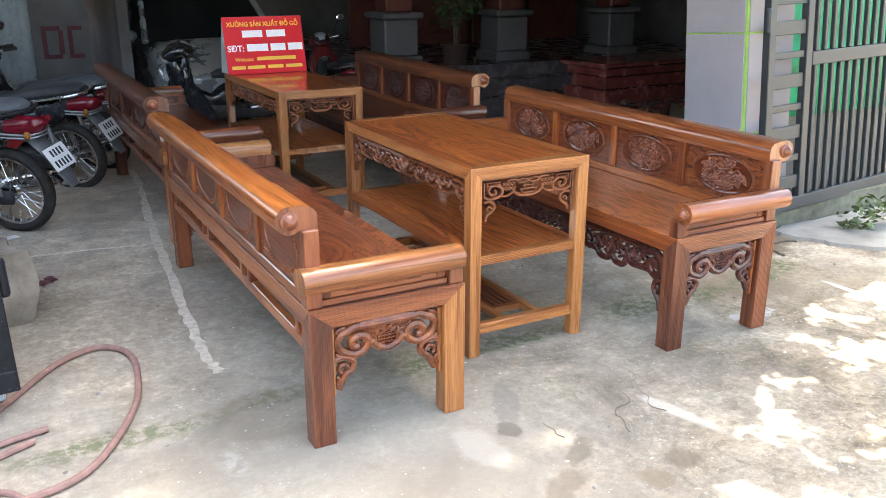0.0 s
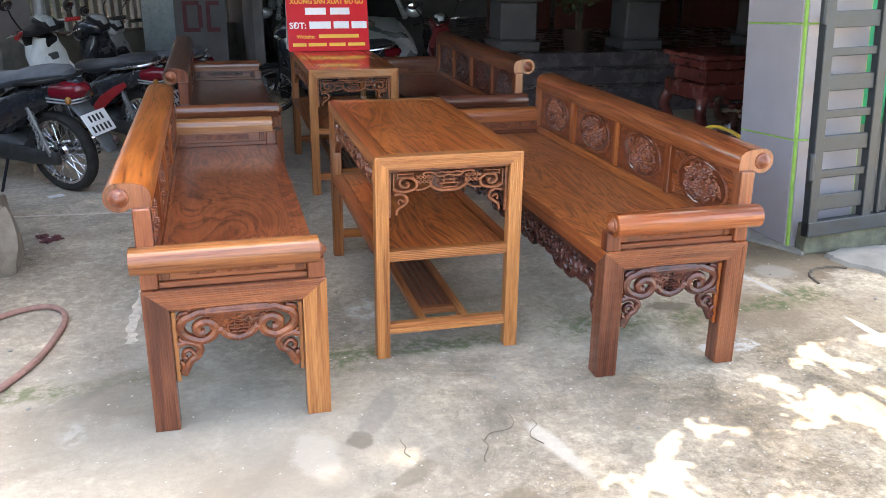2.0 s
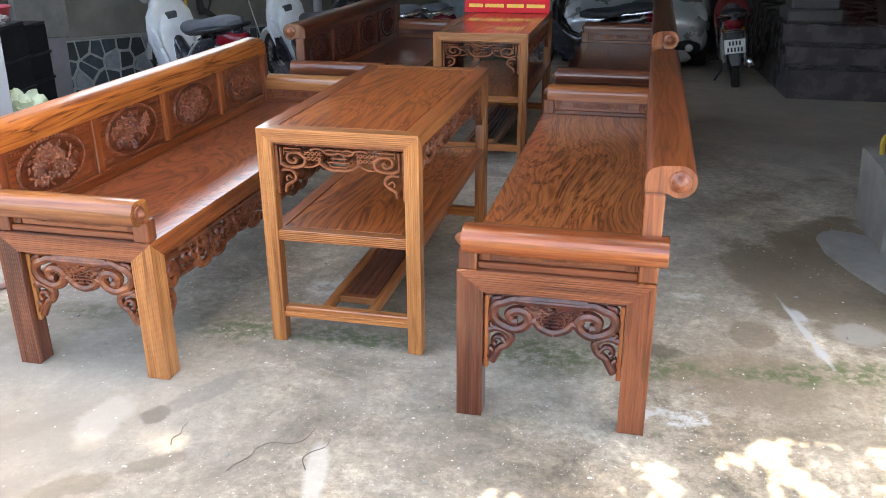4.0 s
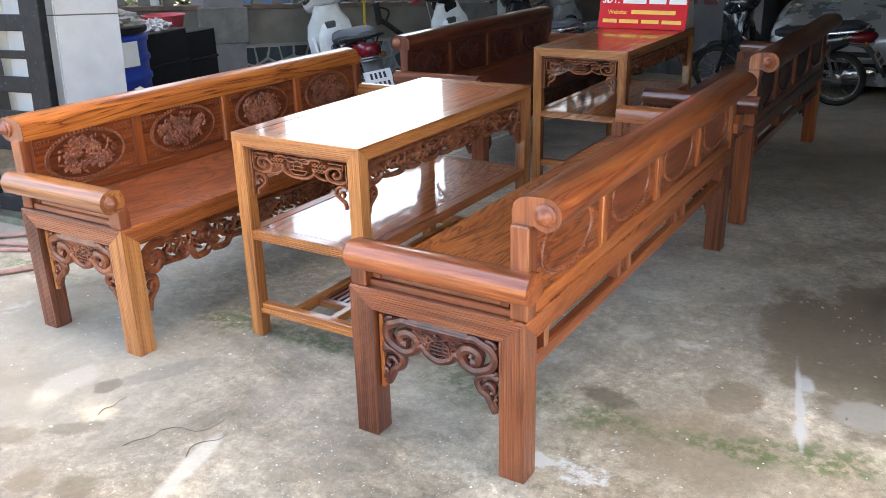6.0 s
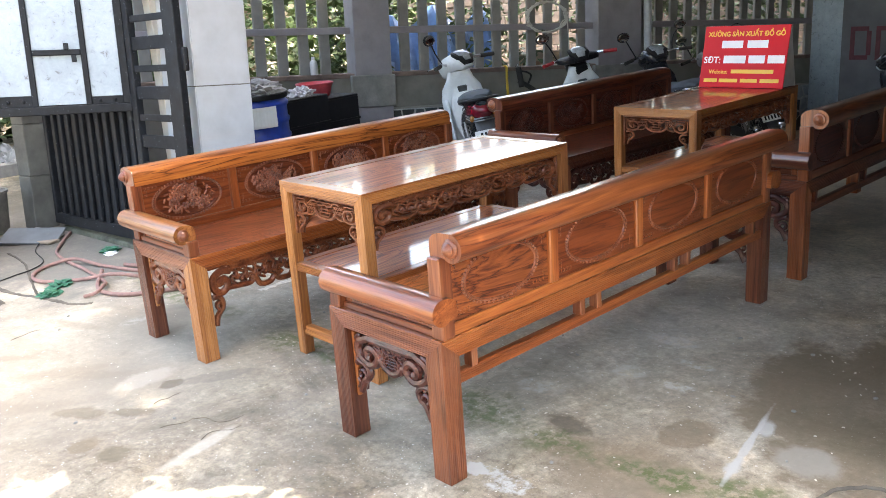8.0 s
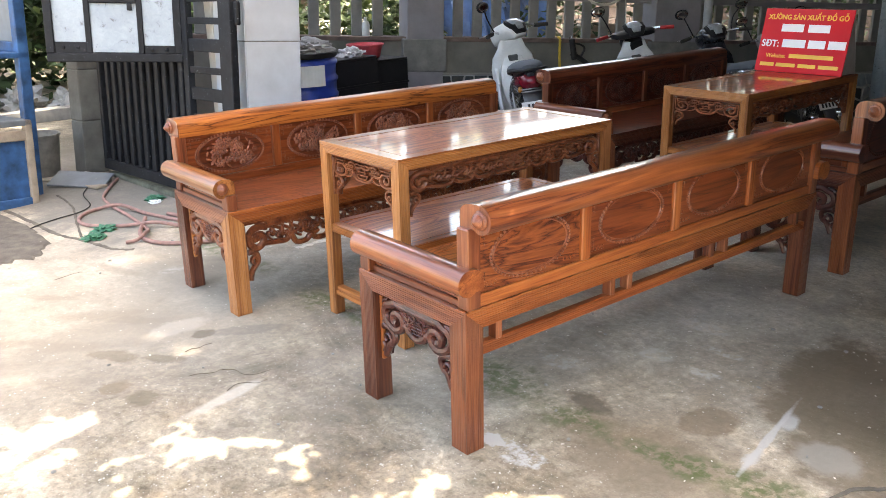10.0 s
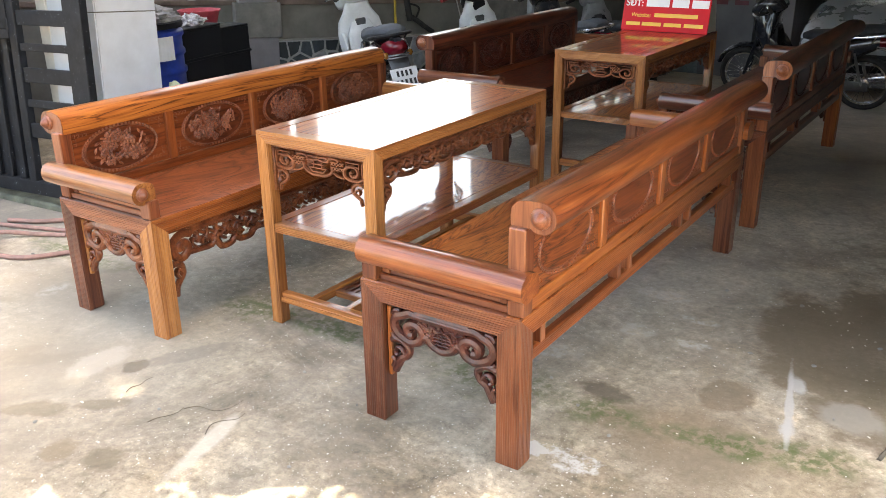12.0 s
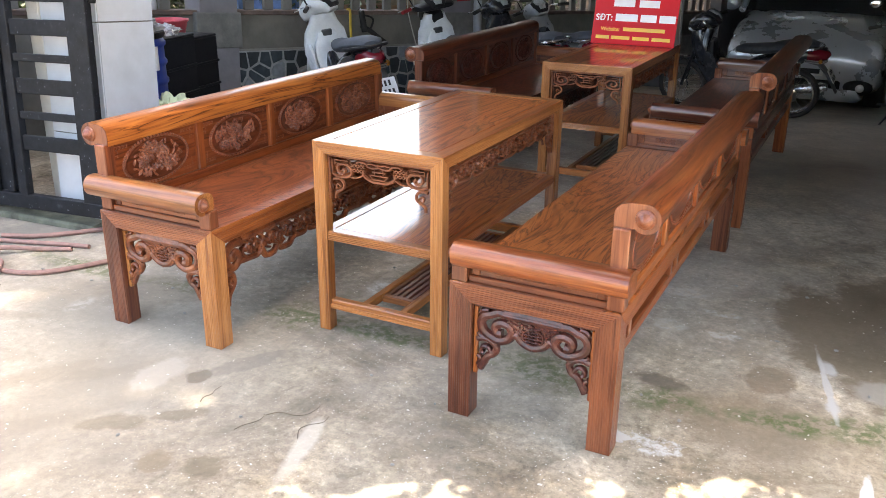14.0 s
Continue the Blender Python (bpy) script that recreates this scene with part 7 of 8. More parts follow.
# stone block with bag, cooler
def rough_block(name, label, m, size, mat, seed, cat, amp=0.02, shrink=0.12):
    bm = bmesh.new()
    bmesh.ops.create_cube(bm, size=1.0)
    bmesh.ops.subdivide_edges(bm, edges=bm.edges[:], cuts=6, use_grid_fill=True)
    for v in bm.verts:
        p = Vector((v.co.x * size[0], v.co.y * size[1], (v.co.z + 0.5) * size[2]))
        n = noise.noise_vector(p * 5 + Vector((seed, seed, 0))) * amp
        p += Vector((n.x, n.y, n.z * min(1, p.z * 5)))
        r = Vector((v.co.x, v.co.y, 0)).length
        p.x *= 1 - shrink * max(0, r - 0.45) - (shrink - 0.12) * max(0.0, v.co.z)
        p.y *= 1 - shrink * max(0, r - 0.45)
        v.co = p
    return solid(name, bm, mat, label, cat, m, smooth=True)


rough_block("stone_block", "rough grey stone block beside the bench", pose(-0.09, 4.30, 0, 0, 0, 12), (0.36, 0.5, 0.33), stone_grey, 2, "stone", 0.06, 0.5)
rough_block("stone_block", "pale grey stone block under a white bag", pose(-0.27, 3.93, 0, 0, 0, 4), (0.34, 0.26, 0.48), cement, 5, "stone")
rag("plastic_bag", "knotted pale green plastic bag on a stone block", pose(-0.20, 3.94, 0.475, 0, 0, 0), bag_green, 0.13, 12, 1.1)


def cooler():
    top = thing("cool_box", "purple plastic cool box with a white lid", "cool box", pose(-0.26, 4.82, 0, 0, 0, 10))
    bm = bmesh.new()
    prism(bm, [(-0.15, -0.2), (0.15, -0.2), (0.15, 0.2), (-0.15, 0.2)], 0, 0.42)
    for v in bm.verts:
        k = 0.9 + 0.1 * v.co.z / 0.42
        v.co.x *= k
        v.co.y *= k
    bmesh.ops.bevel(bm, geom=bm.edges[:], offset=0.02, segments=2, affect='EDGES')
    part("body", bm, purple_plastic, top, "", True)
    bm = bmesh.new()
    box(bm, (-0.165, -0.215, 0.42), (0.165, 0.215, 0.47), 0.012)
    part("lid", bm, white_paint, top, "white lid")
    bm = bmesh.new()
    box(bm, (-0.11, -0.15, 0.471), (0.11, 0.15, 0.474), 0.001)
    part("lid_panel", bm, lid_blue, top)
    return top


cooler()
# scrap of paper, red leaves, brass fitting
bm = bmesh.new()
box(bm, (-0.05, -0.03, 0), (0.05, 0.03, 0.004), 0.001)
solid("paper_scrap", bm, plate_white, "scrap of white paper on the floor", "paper", pose(0.06, 5.58, 0.001, 0, 0, 30))


# ---- right side ----
rough_block("plinth", "pale cement block beside the tiled column", pose(4.24, 4.46, 0, 0, 0, 0), (0.36, 0.66, 0.35), cement, 9, "block")
bm = bmesh.new()
lathe(bm, [(0.03, 0), (0.035, 0.012), (0.062, 0.03), (0.082, 0.06), (0.088, 0.078), (0.084, 0.078), (0.058, 0.032), (0, 0.018)], None, 24)
solid("bowl", bm, pale_blue_china, "pale blue bowl on the cement block", "bowl", pose(4.16, 4.40, 0.347), smooth=True)
bm = bmesh.new()
tube(bm, smooth_path([(4.12, 4.66, 0.352), (4.11, 4.62, 0.45), (4.15, 4.52, 0.50), (4.2, 4.36, 0.48), (4.22, 4.25, 0.42), (4.22, 4.2, 0.352)], 6), 0.012, 8)
solid("strap", bm, strap_yellow, "stiff yellow strap arched over the bowl", "strap", smooth=True)


def altar():
    """A long dark red lacquered cabinet table with curved feet and a waisted body."""
    top = thing("altar_table", "dark red lacquered altar table in the shed", "table", pose(5.70, 6.44, 0, 0, 0, 3))
    L, D = 1.5, 0.62
    for nm, a, b, mat in (("top", (-L / 2, -D / 2, .70), (L / 2, D / 2, .745), lacquer), ("frieze", (-L / 2 + .05, -D / 2 + .04, .62), (L / 2 - .05, D / 2 - .04, .70), lacquer), ("waist", (-L / 2 + .09, -D / 2 + .07, .50), (L / 2 - .09, D / 2 - .07, .62), lacquer), ("belly", (-L / 2 + .04, -D / 2 + .02, .36), (L / 2 - .04, D / 2 - .02, .50), lacquer)):
        bm = bmesh.new()
        box(bm, a, b, 0.012)
        part(nm, bm, mat, top)
    for sx in (-1, 1):
        for sy in (-1, 1):
            bm = bmesh.new()
            tube(bm, smooth_path([(sx * (L / 2 - .1), sy * (D / 2 - .06), .40), (sx * (L / 2 - .05), sy * (D / 2 - .03), .28), (sx * (L / 2 - .10), sy * (D / 2 - .05), .12), (sx * (L / 2 - .06), sy * (D / 2 - .04), .035)], 6), 0.05, 10)
            blob(bm, (sx * (L / 2 - .04), sy * (D / 2 - .04), .04), (0.06, 0.05, 0.04), None, 10, 6)
            part("leg", bm, lacquer, top, "", True)
    bm = bmesh.new()
    rnd = random.Random(3)
    for k in range(18):
        blob(bm, (-L / 2 + 0.15 + k * 0.07, -D / 2 + 0.02, .34 + 0.03 * math.sin(k * 1.3)), (0.045, 0.02, 0.03), None, 8, 5)
    part("carved_skirt", bm, lacquer, top, "", True)
    return top


altar()


def root_carving(m):
    """A gnarled root polished into a stand, with knobs, bent arms and splayed feet."""
    top = thing("root_stand", "dark polished gnarled root stand beside the altar table", "stand", m)
    rnd = random.Random(8)
    bm = bmesh.new()
    tube(bm, smooth_path([(0, 0, 0.0), (0.04, 0, 0.1), (-0.03, 0, 0.2), (0.02, 0.02, 0.32)], 5), 0.10, 10, taper=0.7)
    for k in range(16):
        blob(bm, (rnd.uniform(-0.13, 0.13), rnd.uniform(-0.08, 0.08), rnd.uniform(0.05, 0.34)), (rnd.uniform(.04, .07), .05, rnd.uniform(.03, .06)), None, 9, 6)
    part("trunk", bm, root_wood, top, "", True)
    for k in range(5):
        t = 2 * math.pi * k / 5 + 0.4
        c, s = math.cos(t), math.sin(t)
        bm = bmesh.new()
        tube(bm, smooth_path([(0.04 * c, 0.04 * s, 0.12), (0.13 * c, 0.13 * s, 0.10), (0.2 * c, 0.2 * s, 0.035), (0.25 * c, 0.25 * s, 0.025)], 5), 0.04, 8, taper=0.55)
        part("foot", bm, root_wood, top, "", True)
    for k, (x, y, z) in enumerate(((-0.19, 0, 0.46), (0.2, 0.03, 0.42), (0.05, -0.06, 0.38))):
        bm = bmesh.new()
        tube(bm, smooth_path([(0, 0, 0.22), (x * 0.5, y * 0.5, 0.31), (x * 0.9, y, 0.33), (x, y, z)], 5), 0.045, 8, taper=0.6)
        blob(bm, (x, y, z), (0.045, 0.04, 0.035), None, 10, 6)
        part("arm", bm, root_wood, top, "", True)
    return top


root_carving(pose(5.08, 5.72, 0, 0, 0, 10))
# buckets under the altar
bm = bmesh.new()
lathe(bm, [(0.11, 0), (0.15, 0.24), (0.16, 0.25), (0.155, 0.26), (0.14, 0.25), (0.10, 0.012), (0, 0.012)], None, 22)
solid("bucket", bm, pale_blue_china, "pale blue plastic bucket under the altar table", "bucket", pose(5.42, 5.66, 0), smooth=True)


def porch_column(m, mat, label):
    top = thing("porch_column", label, "column", m)
    for nm, w, z0, z1 in (("base", .26, 0, .12), ("pedestal", .22, .12, .55), ("moulding", .27, .55, .62), ("shaft", .17, .62, 2.95)):
        bm = bmesh.new()
        box(bm, (-w, -w, z0), (w, w, z1), 0.02)
        part(nm, bm, mat if nm == "shaft" else porch_grey, top)
    return top


porch_column(pose(4.5, 9.45, 0.45), porch_wood, "dark red wooden porch column on a stone base")
porch_column(pose(6.05, 9.45, 0.45), porch_wood, "dark red wooden porch column on a stone base")
porch_column(pose(7.8, 9.45, 0.45), porch_wood, "dark red wooden porch column on a stone base")
wall("porch_pier", (3.72, 12.6, -0.6), (4.18, 13.0, 3.4), porch_grey, "grey plastered pier behind the porch", "pier")
for k in range(4):
    top = thing("door_%d" % (k + 1), "closed dark wooden porch door with panels", "door", pose(5.0 + k * 1.05, 12.0, 0.45), kind="structure")
    for nm, a, b in (("leaf", (0, 0, 0), (0.98, 0.05, 2.5)), ("panel", (0.1, -0.015, 0.15), (0.88, 0.0, 0.9)), ("panel", (0.1, -0.015, 1.05), (0.88, 0.0, 2.35))):
        bm = bmesh.new()
        box(bm, a, b, 0.01)
        part(nm, bm, porch_wood, top)


# ---- plants ----
def leaves(bm, rnd, c, rad, n, size, long=2.0):
    """Many small bent leaves scattered in an ellipsoid."""
    for k in range(n):
        while True:
            p = Vector((rnd.uniform(-1, 1), rnd.uniform(-1, 1), rnd.uniform(-1, 1)))
            if p.length < 1:
                break
        p = Vector(c) + Vector((p.x * rad[0], p.y * rad[1], p.z * rad[2]))
        e = Euler((rnd.uniform(-0.9, 0.9), rnd.uniform(-0.9, 0.9), rnd.uniform(0, 6.28)))
        m = Matrix.Translation(p) @ e.to_matrix().to_4x4()
        s = size * rnd.uniform(0.6, 1.3)
        a, b, cc, d = [bm.verts.new(m @ Vector(q)) for q in ((0, -s * long / 2, 0), (s / 2, 0, s * 0.12), (0, s * long / 2, -s * 0.15), (-s / 2, 0, s * 0.12))]
        bm.faces.new((a, b, d))
        bm.faces.new((b, cc, d))
    return bm


rnd = random.Random(21)
bm = bmesh.new()
for k in range(64):
    c = (rnd.uniform(-4.6, -2.7), rnd.uniform(3.6, 8.2), rnd.uniform(0.2, 1.9))
    leaves(bm, rnd, c, (0.45, 0.45, 0.4), 95, 0.06, 2.6)
tagged(part("shrubs", bm, leaf_green), "sunlit green shrubs behind the picket fence", "shrub", kind="stuff")
bm = bmesh.new()
for k in range(70):
    q = on_fence(rnd.uniform(0.4, 7.5), -rnd.uniform(0.8, 2.6), 0)
    leaves(bm, rnd, (q.x, q.y, rnd.uniform(0.2, 1.75)), (0.4, 0.4, 0.35), 70, 0.06, 2.6)
tagged(part("shrubs", bm, leaf_dark), "dark green shrubs behind the back of the fence", "shrub", kind="stuff")
bm = bmesh.new()
for k in range(170):
    c = (rnd.uniform(-9.0, -5.6), rnd.uniform(0.6, 7.6), rnd.uniform(0.2, 4.2))
    leaves(bm, rnd, c, (0.7, 0.6, 0.5), 110, 0.11, 2.2)
tagged(part("shrubs", bm, leaf_dark), "dark overgrown shrubs beyond the gate", "shrub", kind="stuff")
bm = bmesh.new()
for k in range(90):
    c = (rnd.uniform(-16, -10), rnd.uniform(-4, 16), rnd.uniform(0.3, 4.2))
    leaves(bm, rnd, c, (1.3, 1.3, 1.0), 90, 0.22, 2.2)
tagged(part("far_shrubs", bm, leaf_green), "green thicket in the distance", "shrub", kind="stuff")


def tree(base, crown_c, crown_r, scatter, fork=4.15):
    """A tapered trunk, limbs that spread to the crown, and leaves that scatter() strews into its mesh."""
    top = thing("yard_tree", "unseen leafy tree added to shade the concrete", "tree", Matrix.Translation(base))
    bm = bmesh.new()
    tube(bm, smooth_path([(0, 0, -0.05), (0.05, 0.03, fork * 0.3), (-0.05, 0.05, fork * 0.65), (-0.25, 0.15, fork + 0.05)], 6), 0.2, 10, taper=0.65)
    part("trunk", bm, bark, top, "", True)
    cc = Vector(crown_c) - Vector(base)
    rnd = random.Random(3)
    for k in range(9):
        t = 2 * math.pi * k / 9
        e = cc + Vector((crown_r[0] * 0.8 * math.cos(t), crown_r[1] * 0.75 * math.sin(t), rnd.uniform(-.3, .5)))
        bm = bmesh.new()
        a = Vector((-0.25, 0.15, fork))
        tube(bm, smooth_path([a, a.lerp(e, 0.4) + Vector((0, 0, 0.6)), a.lerp(e, 0.75) + Vector((0, 0, 0.3)), e], 5), 0.09, 7, taper=0.2)
        part("limb", bm, bark, top, "", True)
    bm = bmesh.new()
    scatter(bm, cc, crown_r, Vector(base))
    part("crown", bm, leaf_green, top, "many small green leaves")
    return top


def clumped(clumps, per, size, seed, side=-99.0, share=1.0, clump=0.17):
    """Leaves in loose clumps; on the outer side, below x = side, only a share of them."""
    def scatter(bm, cc, r, base):
        rnd = random.Random(seed)
        for k in range(clumps):
            c = cc + Vector((r[0] * rnd.uniform(-1, 1), r[1] * rnd.uniform(-1, 1), r[2] * rnd.uniform(-1, 1)))
            if c.x + base.x < side and rnd.random() > share:
                continue
            leaves(bm, rnd, c, (clump, clump, clump * 0.6), per, size, 1.9)
    return scatter


def ragged(count, size, seed):
    """A close canopy with ragged holes in a belt, set where sun patches should fall."""
    def holes(x, y):
        d = (y - 2.51) - 0.583 * (x - 2.25)          # across the belt
        if d > 0.16:
            return -0.75
        return 0.07 if d > -0.36 else -0.12

    def scatter(bm, cc, r, base):
        rnd = random.Random(seed)
        for k in range(count):
            c = cc + Vector((r[0] * rnd.uniform(-1, 1), r[1] * rnd.uniform(-1, 1), r[2] * rnd.uniform(-1, 1)))
            w = c + base
            n = noise.fractal(Vector((w.x * 3.8, w.y * 3.8, 1.7)), 0.55, 2.4, 5)
            gap = holes(w.x, w.y)
            if n > gap:
                leaves(bm, rnd, c, (0.02, 0.02, 0.02), 1, size * (1.7 if n > gap + 0.12 else 1.0), 1.9)
    return scatter


# unseen trees, added to shade and dapple the yard
tree((4.9, -2.0, 0), (3.55, 2.15, 3.05), (1.45, 1.65, 0.12), ragged(24000, 0.040, 6), fork=2.4)
tree((-4.6, 9.6, 0), (0.33, 5.35, 12.0), (3.0, 2.0, 0.4), clumped(2050, 14, 0.095, 9, 2.42, 0.93), fork=7.6)
tree((-8.8, 9.0, 0), (-4.0, 6.1, 7.4), (3.8, 3.2, 0.5), clumped(620, 20, 0.14, 12))


# ---- beyond the open gate, on the far side of the yard ----
def concrete_post():
    top = thing("gate_post", "weathered grey concrete gate post", "post", plumb(-2.22, 2.98) @ pose(-2.22, 2.98, 0, 0, 0, 9), kind="structure")
    z = 0.0
    for k, h in enumerate((0.42, 0.4, 0.42, 0.4, 0.42, 0.4)):
        bm = bmesh.new()
        box(bm, (-0.09 - 0.004 * (k % 2), -0.095, z), (0.09, 0.095 + 0.003 * (k % 2), z + h), 0.008)
        part("block", bm, post_cement, top)
        z += h
    return top


concrete_post()


def blue_cart():
    """A scratched blue steel handcart with a tall frame."""
    top = thing("tool_cart", "scratched blue steel tool cart with a tall frame", "cart", plumb(-1.7, 2.43) @ pose(-1.70, 2.43, 0, 0, 0, 12))
    for nm, a, b, mat in (("post", (-0.07, -0.05, 0), (0.0, 0.03, 2.3), blue_steel), ("post", (-1.1, -0.05, 0), (-1.03, 0.03, 2.3), blue_steel),
                          ("post", (-0.07, -0.75, 0), (0.0, -0.68, 2.3), blue_steel), ("crossbar", (-1.03, -0.03, 1.02), (-0.07, 0.02, 1.09), blue_steel),
                          ("crossbar", (-1.03, -0.03, 1.55), (-0.07, 0.02, 1.62), blue_steel), ("back_panel", (-1.03, -0.01, 1.09), (-0.07, 0.0, 1.55), sheet_grey),
                          ("shelf", (-1.1, -0.75, 0.98), (0, 0.03, 1.02), blue_steel)):
        bm = bmesh.new()
        box(bm, a, b, 0.006)
        part(nm, bm, mat, top)
    return top


blue_cart()


def blue_box():
    top = thing("paint_crate", "paint-smeared blue wooden crate", "crate", plumb(-1.45, 2.12) @ pose(-1.45, 2.12, 0, 0, 0, 14))
    for nm, a, b, mat in (("front_board", (-0.02, -0.30, 0.03), (0.0, 0.24, 0.46), blue_steel), ("side_board", (-0.6, 0.2, 0.03), (-0.02, 0.22, 0.46), blue_steel),
                          ("frame_post", (-0.015, 0.2, 0), (0.03, 0.25, 0.6), raw_wood), ("frame_post", (-0.015, -0.32, 0), (0.03, -0.27, 0.6), raw_wood),
                          ("frame_rail", (0.0, -0.27, 0.46), (0.03, 0.2, 0.53), raw_wood), ("frame_rail", (0.0, -0.27, 0.0), (0.03, 0.2, 0.06), blue_steel),
                          ("lid", (-0.6, -0.3, 0.56), (0.03, 0.25, 0.60), sheet_grey)):
        bm = bmesh.new()
        box(bm, a, b, 0.005)
        part(nm, bm, mat, top)
    return top


blue_box()
bm = bmesh.new()
lathe(bm, [(0.125, 0), (0.13, 0.01), (0.165, 0.33), (0.175, 0.335), (0.175, 0.35), (0.16, 0.35), (0.12, 0.015), (0, 0.012)], None, 26)
solid("bucket", bm, dirty_bucket, "dirty grey plastic bucket by the gate post", "bucket", pose(-2.29, 2.62, 0), smooth=True)
bm = bmesh.new()
box(bm, (-0.22, -0.11, 0), (0.22, 0.11, 0.016), 0.003)
solid("metal_offcut", bm, sheet_grey, "tilted grey metal offcut on the ground", "metal sheet", pose(-1.80, 2.76, 0.035, 16, 3, 46))
rough_block("stone_chunk", "broken lump of concrete under the metal offcut", pose(-1.88, 2.86, 0, 0, 0, 20), (0.3, 0.14, 0.05), cement, 14, "stone")
bm = bmesh.new()
box(bm, (-0.35, -0.05, 0), (0.35, 0.05, 0.02), 0.004)
solid("plank", bm, raw_wood, "weathered plank lying by the gate", "plank", pose(-1.9, 2.72, 0.002, 0, 0, 20))
wall("kerb_2", (-5.3, 0.5, 0), (-5.1, 6.5, 0.13), cement_dark, "pale cement kerb beyond the gate", "kerb")
rnd = random.Random(31)
for k in range(16):
    rag("rubble_bag", "crumpled white sack among rubble beyond the kerb", pose(rnd.uniform(-6.4, -5.5), rnd.uniform(2.2, 4.4), rnd.uniform(0.0, 0.02), 0, 0, rnd.uniform(0, 180)), rag_white if k % 3 else stone_grey, rnd.uniform(0.14, 0.3), 40 + k, 0.9)
# crumpled green leaf litter by the slab edge and other small litter
for k, (x, y, a) in enumerate(((-0.31, 2.36, 20), (-0.46, 2.47, 70), (-0.97, 3.0, 30))):
    rag("green_scrap", "crumpled scrap of green plastic on the slab", pose(x, y, 0.0, 0, 0, a), scrap_green, 0.075, 60 + k, 0.35)
rag("paper_scrap", "crumpled white paper by the gate", pose(-0.89, 2.97, 0.0, 0, 0, 40), plate_white, 0.05, 66, 0.3)
bm = bmesh.new()
rnd = random.Random(77)
for k in range(60):
    x, y = rnd.uniform(-0.5, 4.2), rnd.uniform(1.2, 4.2)
    blob(bm, (x, y, 0.003), (rnd.uniform(.004, .012), rnd.uniform(.004, .012), rnd.uniform(.003, .006)), Matrix.Rotation(rnd.uniform(0, 3), 4, 'Z'), 6, 4)
tagged(part("grit", bm, cement), "scattered grit on the concrete", "grit", kind="stuff")
for k, (x, y, a, l) in enumerate(((1.875, 2.07, 85, .13), (2.07, 2.145, 78, .16), (1.97, 2.19, 50, .2), (1.62, 2.15, 85, .12), (-0.35, 1.9, 10, .4), (0.3, 2.02, 100, .16))):
    bm = bmesh.new()
    r2 = random.Random(k)
    tube(bm, smooth_path([(l * (i / 4 - 0.5), r2.uniform(-.025, .025), 0.004) for i in range(5)], 4), 0.0018, 5, taper=0.4)
    solid("twig", bm, bark, "thin dry twig on the concrete", "twig", pose(x, y, 0.001, 0, 0, a))
for k, (x, y) in enumerate(((0.16, 4.62), (0.2, 4.66), (0.12, 4.7))):
    rag("dry_leaf", "curled dark red leaf on the floor", pose(x, y, 0.0, 0, 0, 40 * k), dull_red, 0.035, 80 + k, 0.5)


# ---- small things on and by the fence ----
bm = bmesh.new()
lathe(bm, [(0.0, 0), (0.034, 0), (0.037, 0.01), (0.037, 0.10), (0.03, 0.125), (0.015, 0.135), (0.016, 0.165), (0.0, 0.165)], None, 16)
solid("bottle", bm, white_paint, "small white plastic bottle on the fence coping", "bottle", Matrix.Translation(on_fence(-0.4, -0.05, 0.916)), smooth=True)


def hanging_tool():
    """A black pump gun that hangs from the fence rail."""
    top = thing("grease_gun", "black grease gun hanging on the fence wall", "tool", FENCE @ pose(1.70, -0.035, 0.02, 0, 0, -90))
    bm = bmesh.new()
    tube(bm, [(0, 0, 0.80), (0.01, 0.03, 0.60)], 0.03, 10)
    part("barrel", bm, rubber, top, "", True)
    bm = bmesh.new()
    tube(bm, smooth_path([(0.0, 0.0, 0.66), (0.02, 0.10, 0.60), (0.02, 0.2, 0.53), (0.01, 0.3, 0.47)], 4), 0.024, 8)
    part("handle", bm, rubber, top, "", True)
    bm = bmesh.new()
    tube(bm, smooth_path([(0, 0.02, 0.76), (0.01, 0.10, 0.74), (0.01, 0.14, 0.70), (0.01, 0.10, 0.62)], 4), 0.01, 6)
    part("trigger_guard", bm, rubber, top, "", True)
    bm = bmesh.new()
    tube(bm, [(0, 0, 0.80), (-0.02, 0, 0.83), (-0.06, 0, 0.80)], 0.005, 6)
    part("hook", bm, chrome, top)
    return top


hanging_tool()


def potted_plant(m, label, h, spread, n, size, seed, mat):
    top = thing("potted_plant", label, "plant", m)
    bm = bmesh.new()
    lathe(bm, [(0, 0), (0.13, 0), (0.17, 0.2), (0.185, 0.22), (0.185, 0.25), (0.165, 0.25), (0.15, 0.215), (0, 0.21)], None, 20)
    part("pot", bm, clay_pot, top, "dark clay pot", True)
    rnd = random.Random(seed)
    bm = bmesh.new()
    for k in range(5):
        t = rnd.uniform(0, 6.28)
        tube(bm, smooth_path([(0.03 * math.cos(t), 0.03 * math.sin(t), 0.2), (0.08 * math.cos(t), 0.08 * math.sin(t), h * 0.6), (spread * 0.7 * math.cos(t), spread * 0.7 * math.sin(t), h)], 4), 0.012, 6, taper=0.4)
    part("stems", bm, bark, top, "", True)
    bm = bmesh.new()
    for k in range(14):
        leaves(bm, rnd, (rnd.uniform(-spread, spread) * 0.7, rnd.uniform(-spread, spread) * 0.7, rnd.uniform(h * 0.45, h * 1.05)), (0.16, 0.16, 0.14), n, size, 2.4)
    part("foliage", bm, mat, top, "many narrow green leaves")
    return top


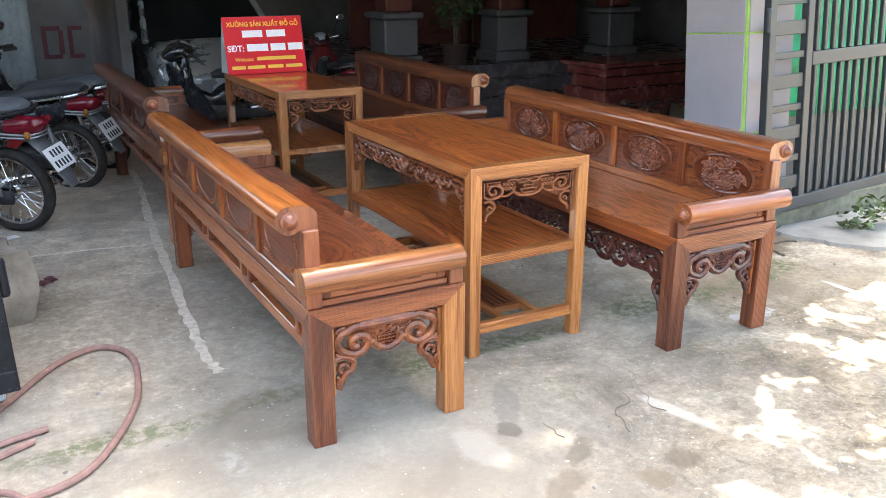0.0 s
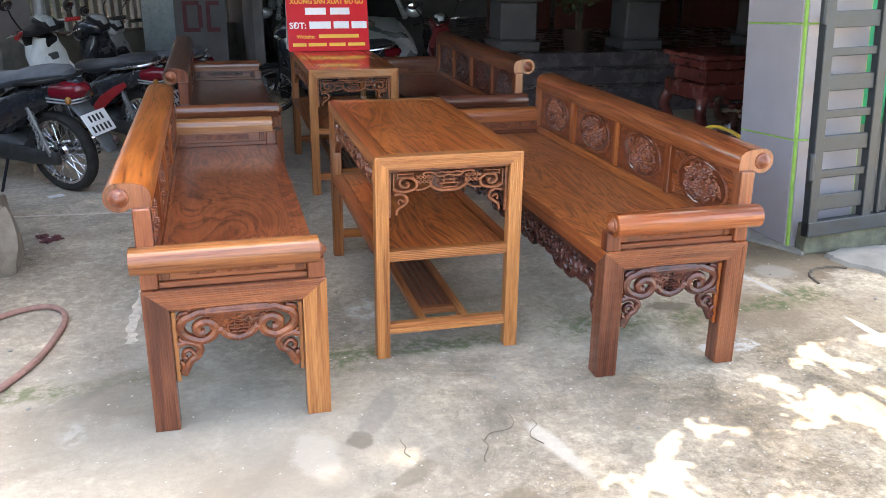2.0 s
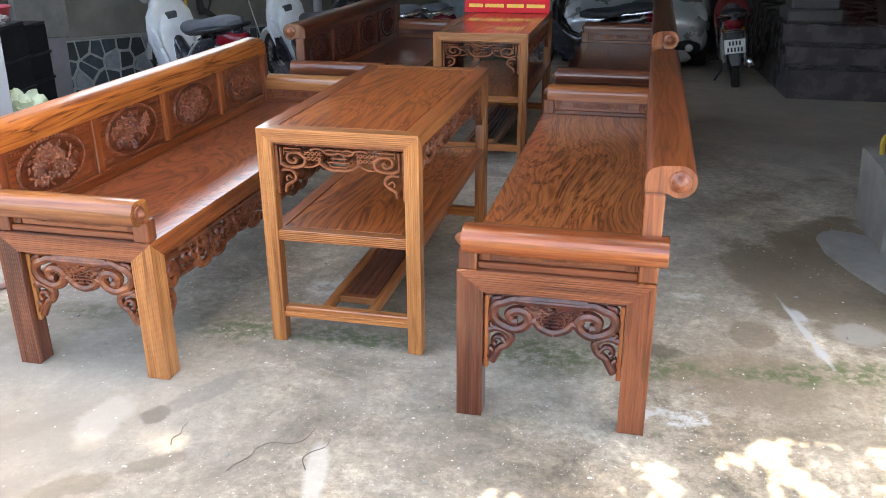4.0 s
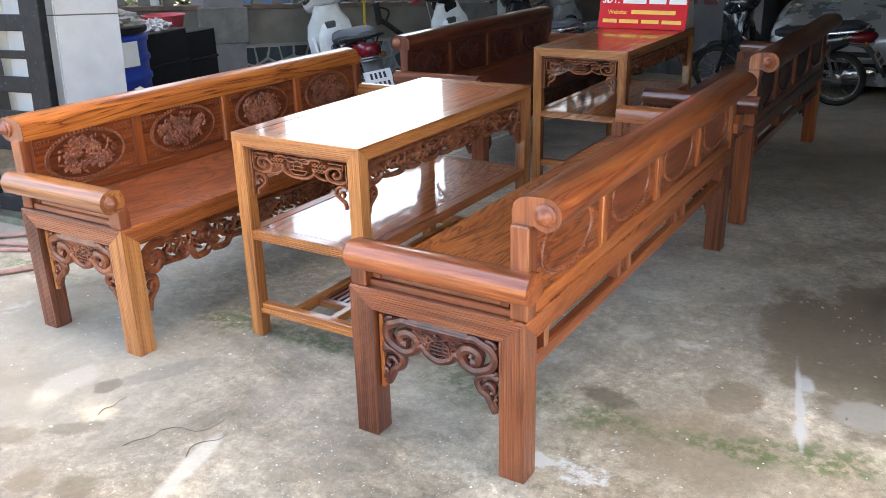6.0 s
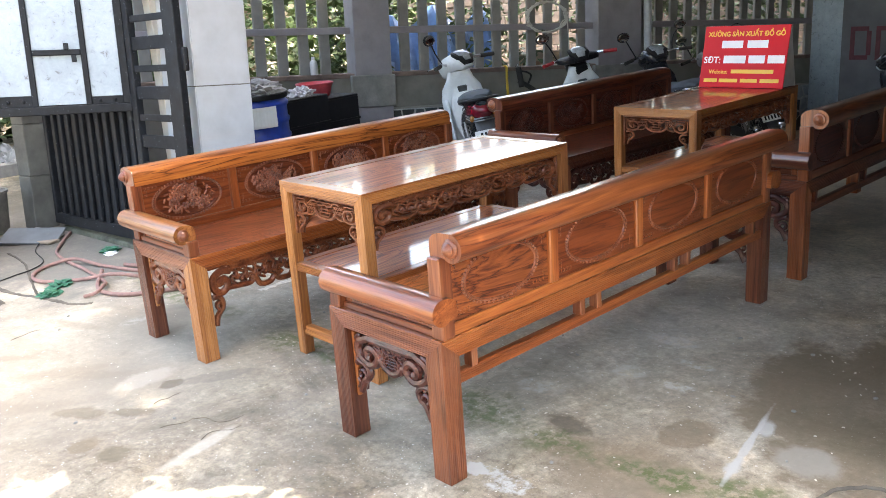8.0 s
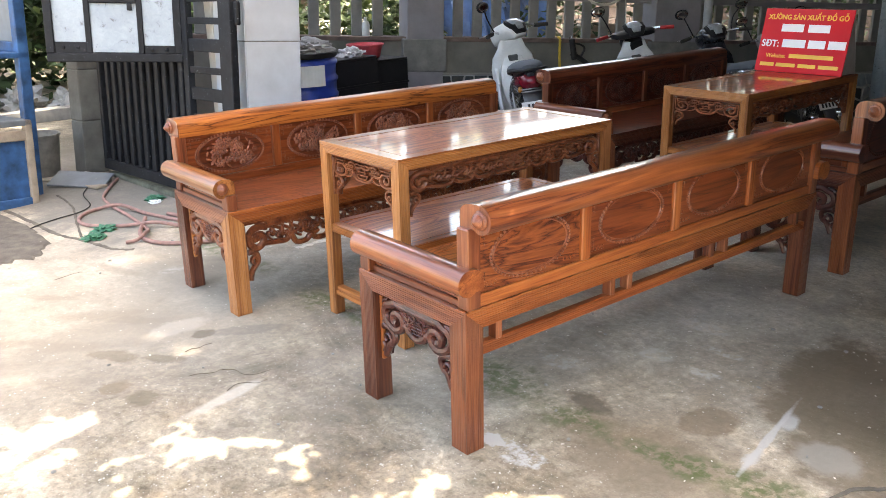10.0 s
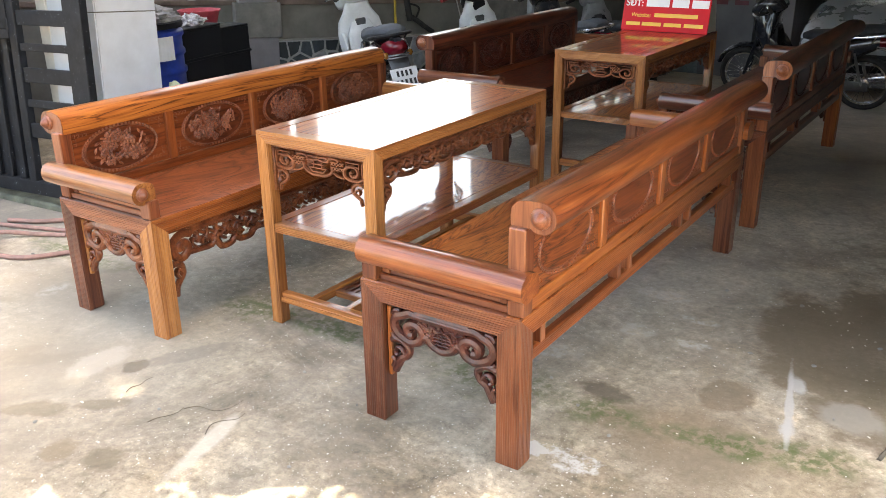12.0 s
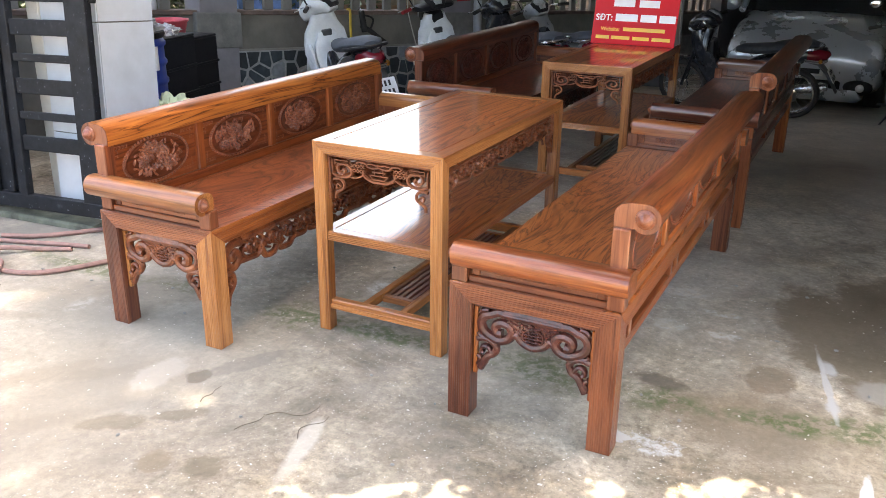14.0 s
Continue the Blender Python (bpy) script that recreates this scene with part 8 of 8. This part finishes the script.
potted_plant(pose(5.2, 9.2, 0.45), "potted shrub standing on the porch", 1.15, 0.28, 30, 0.04, 5, leaf_dark)
rnd = random.Random(61)
bm = bmesh.new()
for k in range(7):
    leaves(bm, rnd, (4.72 + rnd.uniform(-.14, .2), 3.2 + rnd.uniform(-.1, .1), 0.08 + rnd.uniform(0, .1)), (0.09, 0.09, 0.08), 16, 0.03, 2.6)
tagged(part("weeds", bm, leaf_green), "small green weeds growing by the kerb", "weeds", kind="stuff")


# ---- stored goods behind the fence ----
def blue_sheet():
    """A blue plastic sheet thrown over a heap; it falls in folds."""
    bm = bmesh.new()
    nu, nv = 26, 14
    rows = []
    for i in range(nu):
        row = []
        for j in range(nv):
            s_, h = 0.55 + 1.45 * i / (nu - 1), j / (nv - 1)
            fold = 0.09 * math.sin(i * 1.35 + 0.8 * math.sin(j * 0.7)) + 0.05 * math.sin(i * 2.9 + j)
            row.append(bm.verts.new(on_fence(s_, -0.85 - 0.5 * h * h + fold * (1.1 - 0.6 * h), 0.02 + 1.42 * h + 0.12 * math.sin(i * 0.55) * h)))
        rows.append(row)
    for a, b in zip(rows, rows[1:]):
        for j in range(nv - 1):
            bm.faces.new((a[j], b[j], b[j + 1], a[j + 1]))
    ob = solid("plastic_sheet", bm, sheet_blue, "creased blue plastic sheet over a heap behind the fence", "plastic sheet", smooth=True)
    ob.modifiers.new("thick", 'SOLIDIFY').thickness = 0.004


sheet_blue = plain("blue_sheeting", (0.10, 0.20, 0.42), 0.5, vary=0.35, scale=5.0)
blue_sheet()
rnd = random.Random(19)
for k in range(9):
    bm = bmesh.new()
    box(bm, (0, 0, 0), (1.5 + rnd.uniform(-.2, .2), 0.16, 0.115), 0.006)
    solid("timber_baulk", bm, raw_timber if k % 2 else raw_wood, "rough sawn brown timber stacked behind the fence", "timber", FENCE @ pose(2.25 + rnd.uniform(-.06, .06), 0.95 + 0.02 * (k % 3), -0.16 + 0.118 * k, 0, 3.1, rnd.uniform(-1.5, 1.5)), "timber stack")
